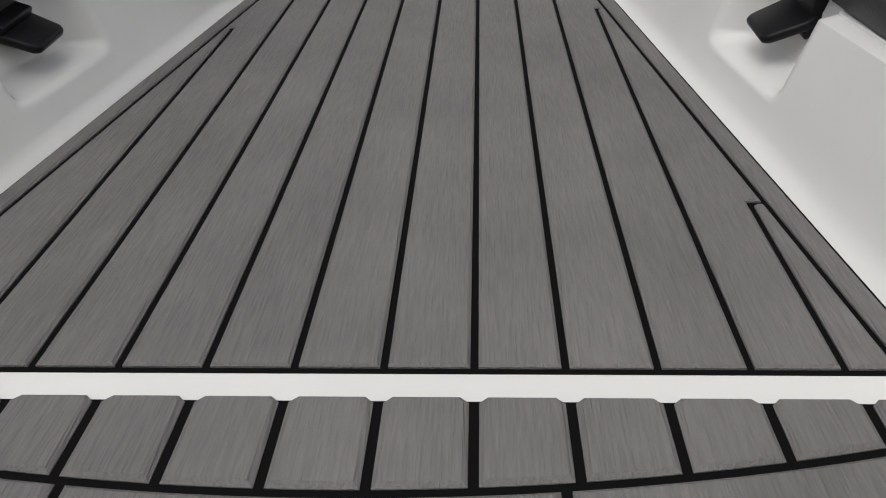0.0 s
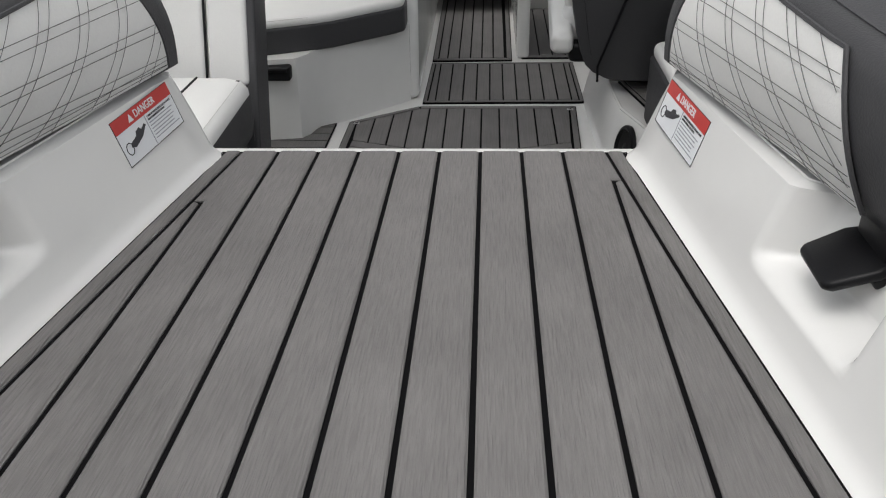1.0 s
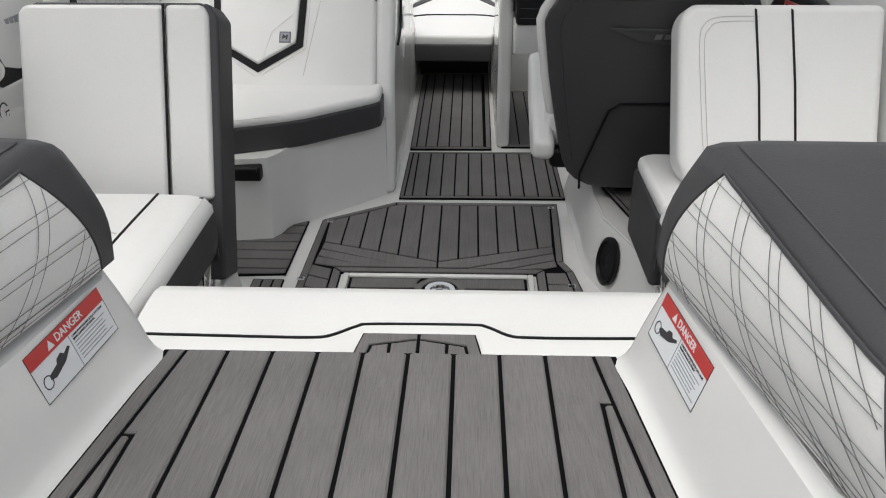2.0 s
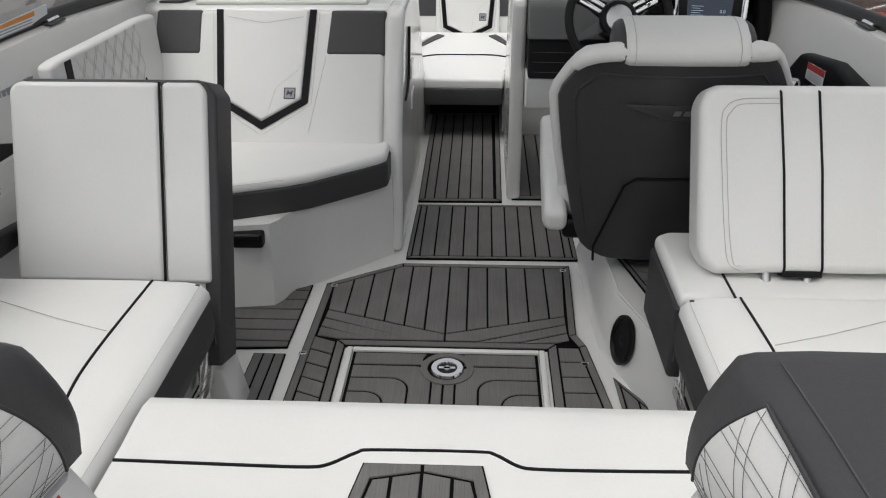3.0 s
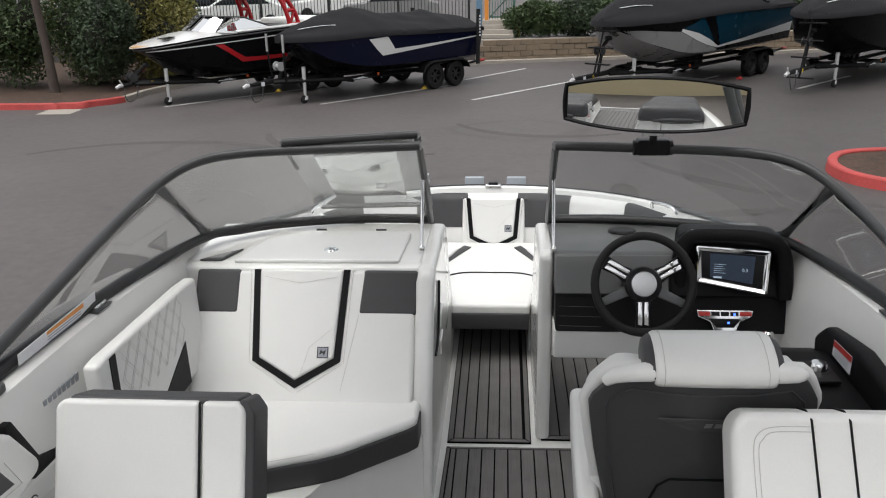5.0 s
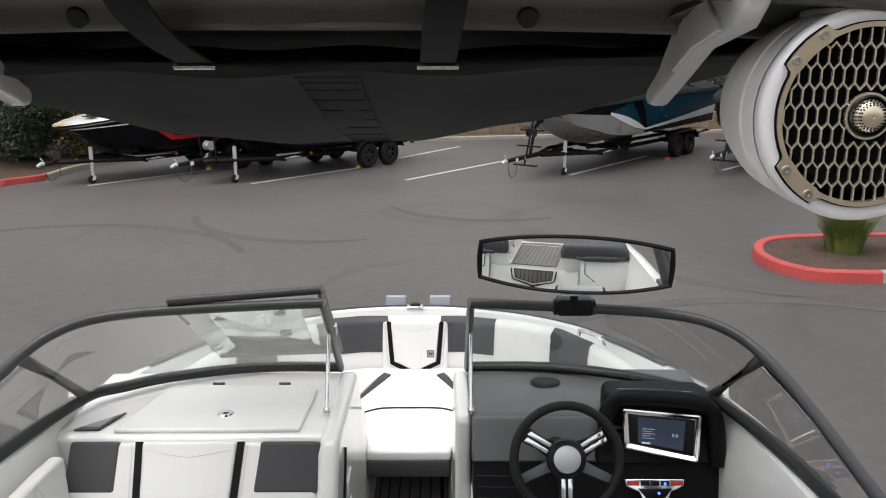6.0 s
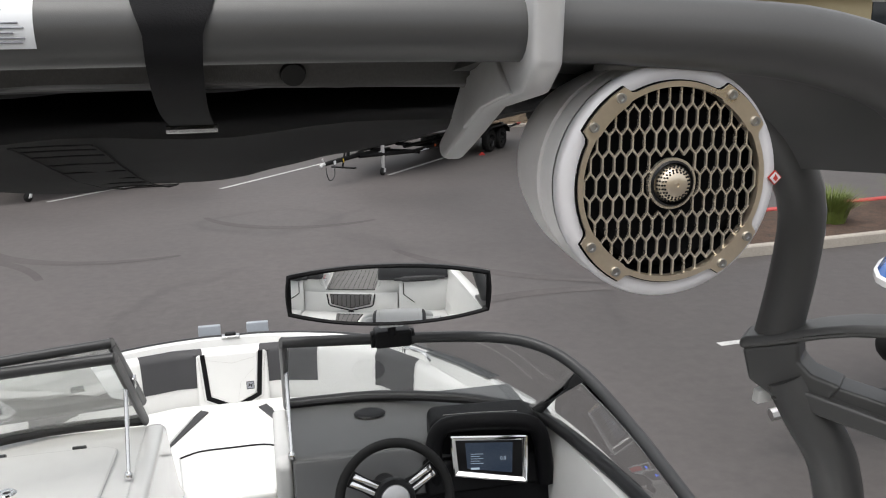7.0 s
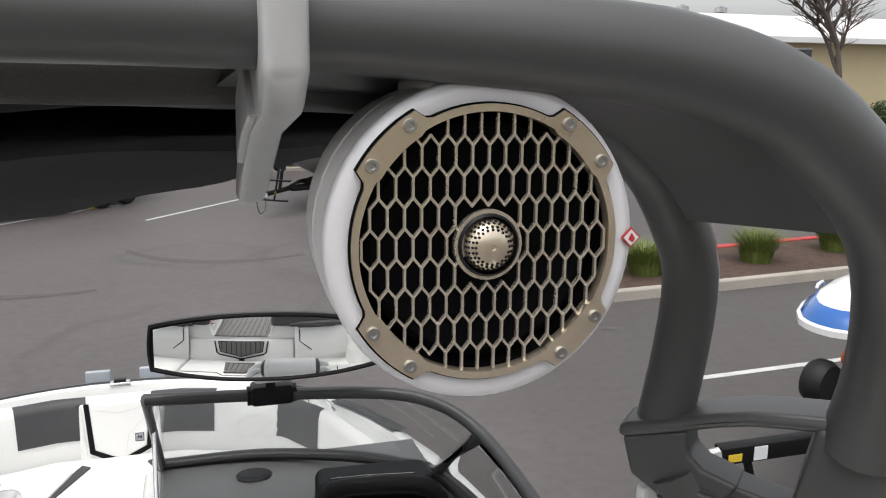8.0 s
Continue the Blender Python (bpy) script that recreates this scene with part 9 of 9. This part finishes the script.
trailered_boat(-4.758, 21.075, ANG, "navy blue sport boat under a charcoal cover on its trailer", M["hull_navy"], cover=((-0.5, 1.62), (0.0, 1.76), (0.7, 1.98), (1.25, 2.12), (1.8, 2.18), (2.4, 2.10), (3.0, 2.00), (3.9, 1.96), (4.25, 1.98), (4.5, 2.04), (4.8, 1.94), (5.7, 1.84)), tongue=1.40, bow=(-0.42, 1.22), stern=5.62, gunwale=((-0.5, 1.57), (1.7, 1.63), (5.6, 1.55)), ladder=False, guides=True, marks=(
    ("white_flash", "hull_white", "slanted white flash", [((1.45, 1.45), (2.02, 1.49)), ((1.66, 1.22), (2.14, 1.34)), ((1.88, 1.03), (2.26, 1.18)), ((3.2, 1.13), (3.2, 1.21)), ((4.3, 1.21), (4.3, 1.265)), ((5.4, 1.29), (5.4, 1.32))]),))
trailered_boat(3.287, 22.244, ANG, "teal and grey sport boat under a charcoal cover on its trailer", M["hull_dark"], cover=((-1.1, 1.86), (-0.7, 2.12), (0.0, 2.36), (0.8, 2.56), (2.0, 2.68), (4.4, 2.74), (5.4, 2.62), (6.0, 2.46), (7.9, 2.26)), tower=("trailer_black", 5.75, 2.06, 5.15, 3.30), tongue=2.15, bow=(-1.02, 1.27), stern=7.75, gunwale=((-1.0, 1.80), (0.5, 1.86), (2.8, 1.97), (7.0, 1.97)), chine=(0.92, 0.28), wheels=(5.15, 6.0), marks=(
    ("white_stripe", "hull_white", "swept white stripe", STRIPE),
    ("grey_bow", "hull_grey", "grey lower bow", [((-0.95, 1.50), (-0.95, 1.57)), ((-0.4, 1.30), (-0.4, 1.57)), ((0.84, 1.02), (0.86, 1.49)), ((1.5, 0.92), (1.5, 1.26)), ((2.1, 0.92), (2.1, 1.09)), ((2.7, 0.92), (2.72, 0.98))]),
    ("teal_panel", "hull_teal", "glossy teal panel", [((0.92, 1.565), (0.93, 1.57)), ((1.6, 1.43), (1.35, 1.68)), ((2.2, 1.25), (1.62, 1.78)), ((2.5, 1.15), (1.72, 1.82))]),
    ("teal_panel", "hull_teal", "glossy teal panel", [((2.86, 1.06), (2.25, 1.87)), ((4.5, 1.17), (4.5, 1.90)), ((7.7, 1.43), (7.7, 1.90))])))
trailered_boat(8.55, 23.264, ANG, "black sport boat under a charcoal cover on its trailer", M["hull_black"], cover=((-1.4, 1.92), (-1.0, 2.12), (-0.4, 2.34), (0.4, 2.50), (1.0, 2.46), (2.0, 2.36), (4.4, 2.3), (7.2, 2.1)), tongue=2.30, bow=(-1.28, 1.27), stern=6.8, gunwale=((-1.3, 1.88), (0.5, 1.94), (2.8, 1.97), (7.0, 1.95)), chine=(0.92, 0.28), wheels=(4.75, 5.6))

# white and blue runabout beside the boat
rb = thing("runabout", "white and blue runabout on a black trailer with amber lamps", "boat", (8.0, 7.9, GROUND))
Y0 = 7.75
PLAN = [(11.2, 1.10), (8.5, 1.12), (7.4, 1.06), (6.6, 0.94), (6.05, 0.74), (5.72, 0.54), (5.52, 0.36), (5.40, 0.18), (5.37, 0.06)]
PLAN = [(x, Y0 - w) for x, w in PLAN] + [(x, Y0 + w) for x, w in reversed(PLAN)]
PLAN = PLAN if area2(PLAN) > 0 else PLAN[::-1]


def sheer(o, dz):
    """The boat's plan outline drawn in by o, at its rising gunwale height and dz."""
    return [(x, y, 0.42 + 0.20 * min(1.0, max(0.0, (x - 5.3) / 3.0)) + dz) for x, y in (inset(PLAN, o) if o else PLAN)]


part("rub_rail", rings([sheer(0.03, -0.18), sheer(0.0, -0.165), sheer(0.0, -0.115), sheer(0.03, -0.10)]), M["hull_white"], rb, "white rub rail", sharp=50)
part("blue_band", rings([sheer(0.028, -0.10), sheer(0.06, -0.05), sheer(0.14, 0.02)]), M["hull_blue"], rb, "blue painted band", sharp=60)
part("deck", rings([sheer(0.138, 0.018), sheer(0.15, 0.026), sheer(0.26, 0.055), sheer(0.34, 0.06)]), M["hull_white"], rb, "white deck", sharp=60)
part("hull", rings([[(x, Y0 - w, g), (x, Y0 - w * 0.85, c_), (x, Y0, k), (x, Y0 + w * 0.85, c_), (x, Y0 + w, g)] for x, w, g, c_, k in ((5.50, 0.16, 0.26, 0.25, 0.24), (5.9, 0.52, 0.28, 0.18, 0.12), (6.6, 0.86, 0.33, 0.10, -0.10), (8.5, 1.05, 0.44, 0.05, -0.25), (11.2, 1.04, 0.44, 0.05, -0.25))]), M["hull_white"], rb, sharp=60)
part("blue_cushion", box(6.25, 6.9, 7.15, 7.7, 0.52, 0.66, 0.04), M["hull_blue"], rb, "blue vinyl cushion")
part("deck_cleat", tube([(5.86, 7.28, 0.50), (5.88, 7.28, 0.535), (6.0, 7.27, 0.535), (6.02, 7.27, 0.50)], 0.02, 6), M["amber"], rb, "dark red cleat")
part("fuel_cap", lathe([(0.0, 0.03), (0.04, 0.028), (0.045, 0.0)], Matrix.Translation((6.12, 7.36, 0.505)), 14), M["rubber"], rb)
part("bow_cleat", tube([(5.80, 8.22, 0.47), (5.83, 8.24, 0.50), (5.95, 8.32, 0.50), (5.98, 8.34, 0.47)], 0.014, 6), M["label_white"], rb)
part("tongue", box(4.45, 6.5, 7.50, 7.62, -0.67, -0.53, 0.01), M["trailer_black"], rb)
part("winch_post", tube([(5.95, 7.60, -0.55), (5.98, 7.72, 0.13)], 0.05, 6), M["trailer_black"], rb)
part("winch_strap", lathe([(0.0, -0.09), (0.16, -0.09), (0.19, -0.04), (0.19, 0.04), (0.16, 0.09), (0.0, 0.09)], frame_of((5.40, 7.62, -0.13), (0.95, 0.3, 0), (0, 0, 1)), 20), M["rubber"], rb, "black spare wheel")
part("amber_lamp", lathe([(0.0, 0.06), (0.06, 0.05), (0.07, 0.0)], frame_of((5.62, 7.60, 0.07), (1, 0, 0), (0, 0, 1)), 14), M["amber"], rb, "amber lamp")
part("coupler", tube([(4.5, 7.56, -0.59), (4.27, 7.58, -0.63)], [0.06, 0.05], 8), M["steel"], rb)
part("jack", tube([(4.70, 7.56, -0.60), (4.74, 7.54, -0.80), (4.74, 7.50, GROUND + 0.05)], 0.035, 8), M["trailer_black"], rb)
part("yellow_sticker", box(4.50, 4.62, 7.492, 7.499, -0.645, -0.585), M["yellow"], rb)
part("white_sticker", box(4.73, 4.85, 7.492, 7.499, -0.655, -0.545), M["label_white"], rb)
for s in (8.2, 9.0):
    part("wheel", lathe([(0.0, -0.1), (0.20, -0.1), (0.31, -0.08), (0.33, 0.0), (0.31, 0.08), (0.20, 0.1), (0.0, 0.1)], frame_of((s, 6.85, GROUND + 0.33), (1, 0, 0), (0, 0, 1)), 20), M["rubber"], rb)
part("frame_rail", box(6.2, 11.0, 7.0, 7.1, -0.62, -0.5), M["trailer_black"], rb)
part("frame_rail", box(6.2, 11.0, 8.4, 8.5, -0.62, -0.5), M["trailer_black"], rb)
part("bunk_post", box(8.0, 8.1, 7.0, 8.5, -0.55, -0.3), M["trailer_black"], rb)
rb.location = rb.location + Vector((-0.27, -0.72, -0.05))

# steel racks and a pale blue shed at the far side of the lot
for k, (x, y) in enumerate(((12.5, 44.0), (15.0, 44.6))):
    rack = thing("steel_rack", "dark steel storage rack behind the parked boats", "rack", (x, y, -0.3), "storage racks")
    for dx in (0.0, 2.2):
        for dy in (0.0, 1.0):
            part("upright", box(x + dx - 0.05, x + dx + 0.05, y + dy - 0.05, y + dy + 0.05, -0.3, 5.2), M["frame_grey"], rack)
    for zz in (1.6, 3.2, 4.8):
        part("beam", box(x, x + 2.2, y - 0.05, y + 0.05, zz, zz + 0.12), M["label_orange" if zz == 3.2 else "frame_grey"], rack)
    for z0, z1, x0, x1 in ((1.6, 3.2, 0.0, 2.2), (3.2, 4.8, 2.2, 0.0)):
        part("brace", tube([(x + x0, y, z0), (x + x1, y, z1)], 0.03, 5), M["frame_grey"], rack)
shed = plain_building("storage_shed", "pale blue metal shed beyond the storage racks", 10.5, 19.0, 52, 60, -0.3, 6.0, M["shed_blue"], [(13, 14.2, 1.0, 2.4)], 0.2, 0.8)
for k, (x, y, mt, word) in enumerate(((-2.08, 23.57, "yellow", "yellow"), (-6.0, 23.22, "yellow", "yellow"), (6.66, 25.12, "label_red", "red"), (12.4, 26.25, "yellow", "yellow"))):
    ch = thing("wheel_chock", word + " plastic wheel chock on the asphalt", "chock", (x, y, GROUND), "wheel chocks")
    part("wedge", slab([(-0.09, 0.0), (0.09, 0.0), (0.05, 0.07), (0.0, 0.09)], -0.06, 0.06, frame_of((x, y, GROUND), (1, 0, 0), (0, 0, 1)), 0.01), M[mt], ch)
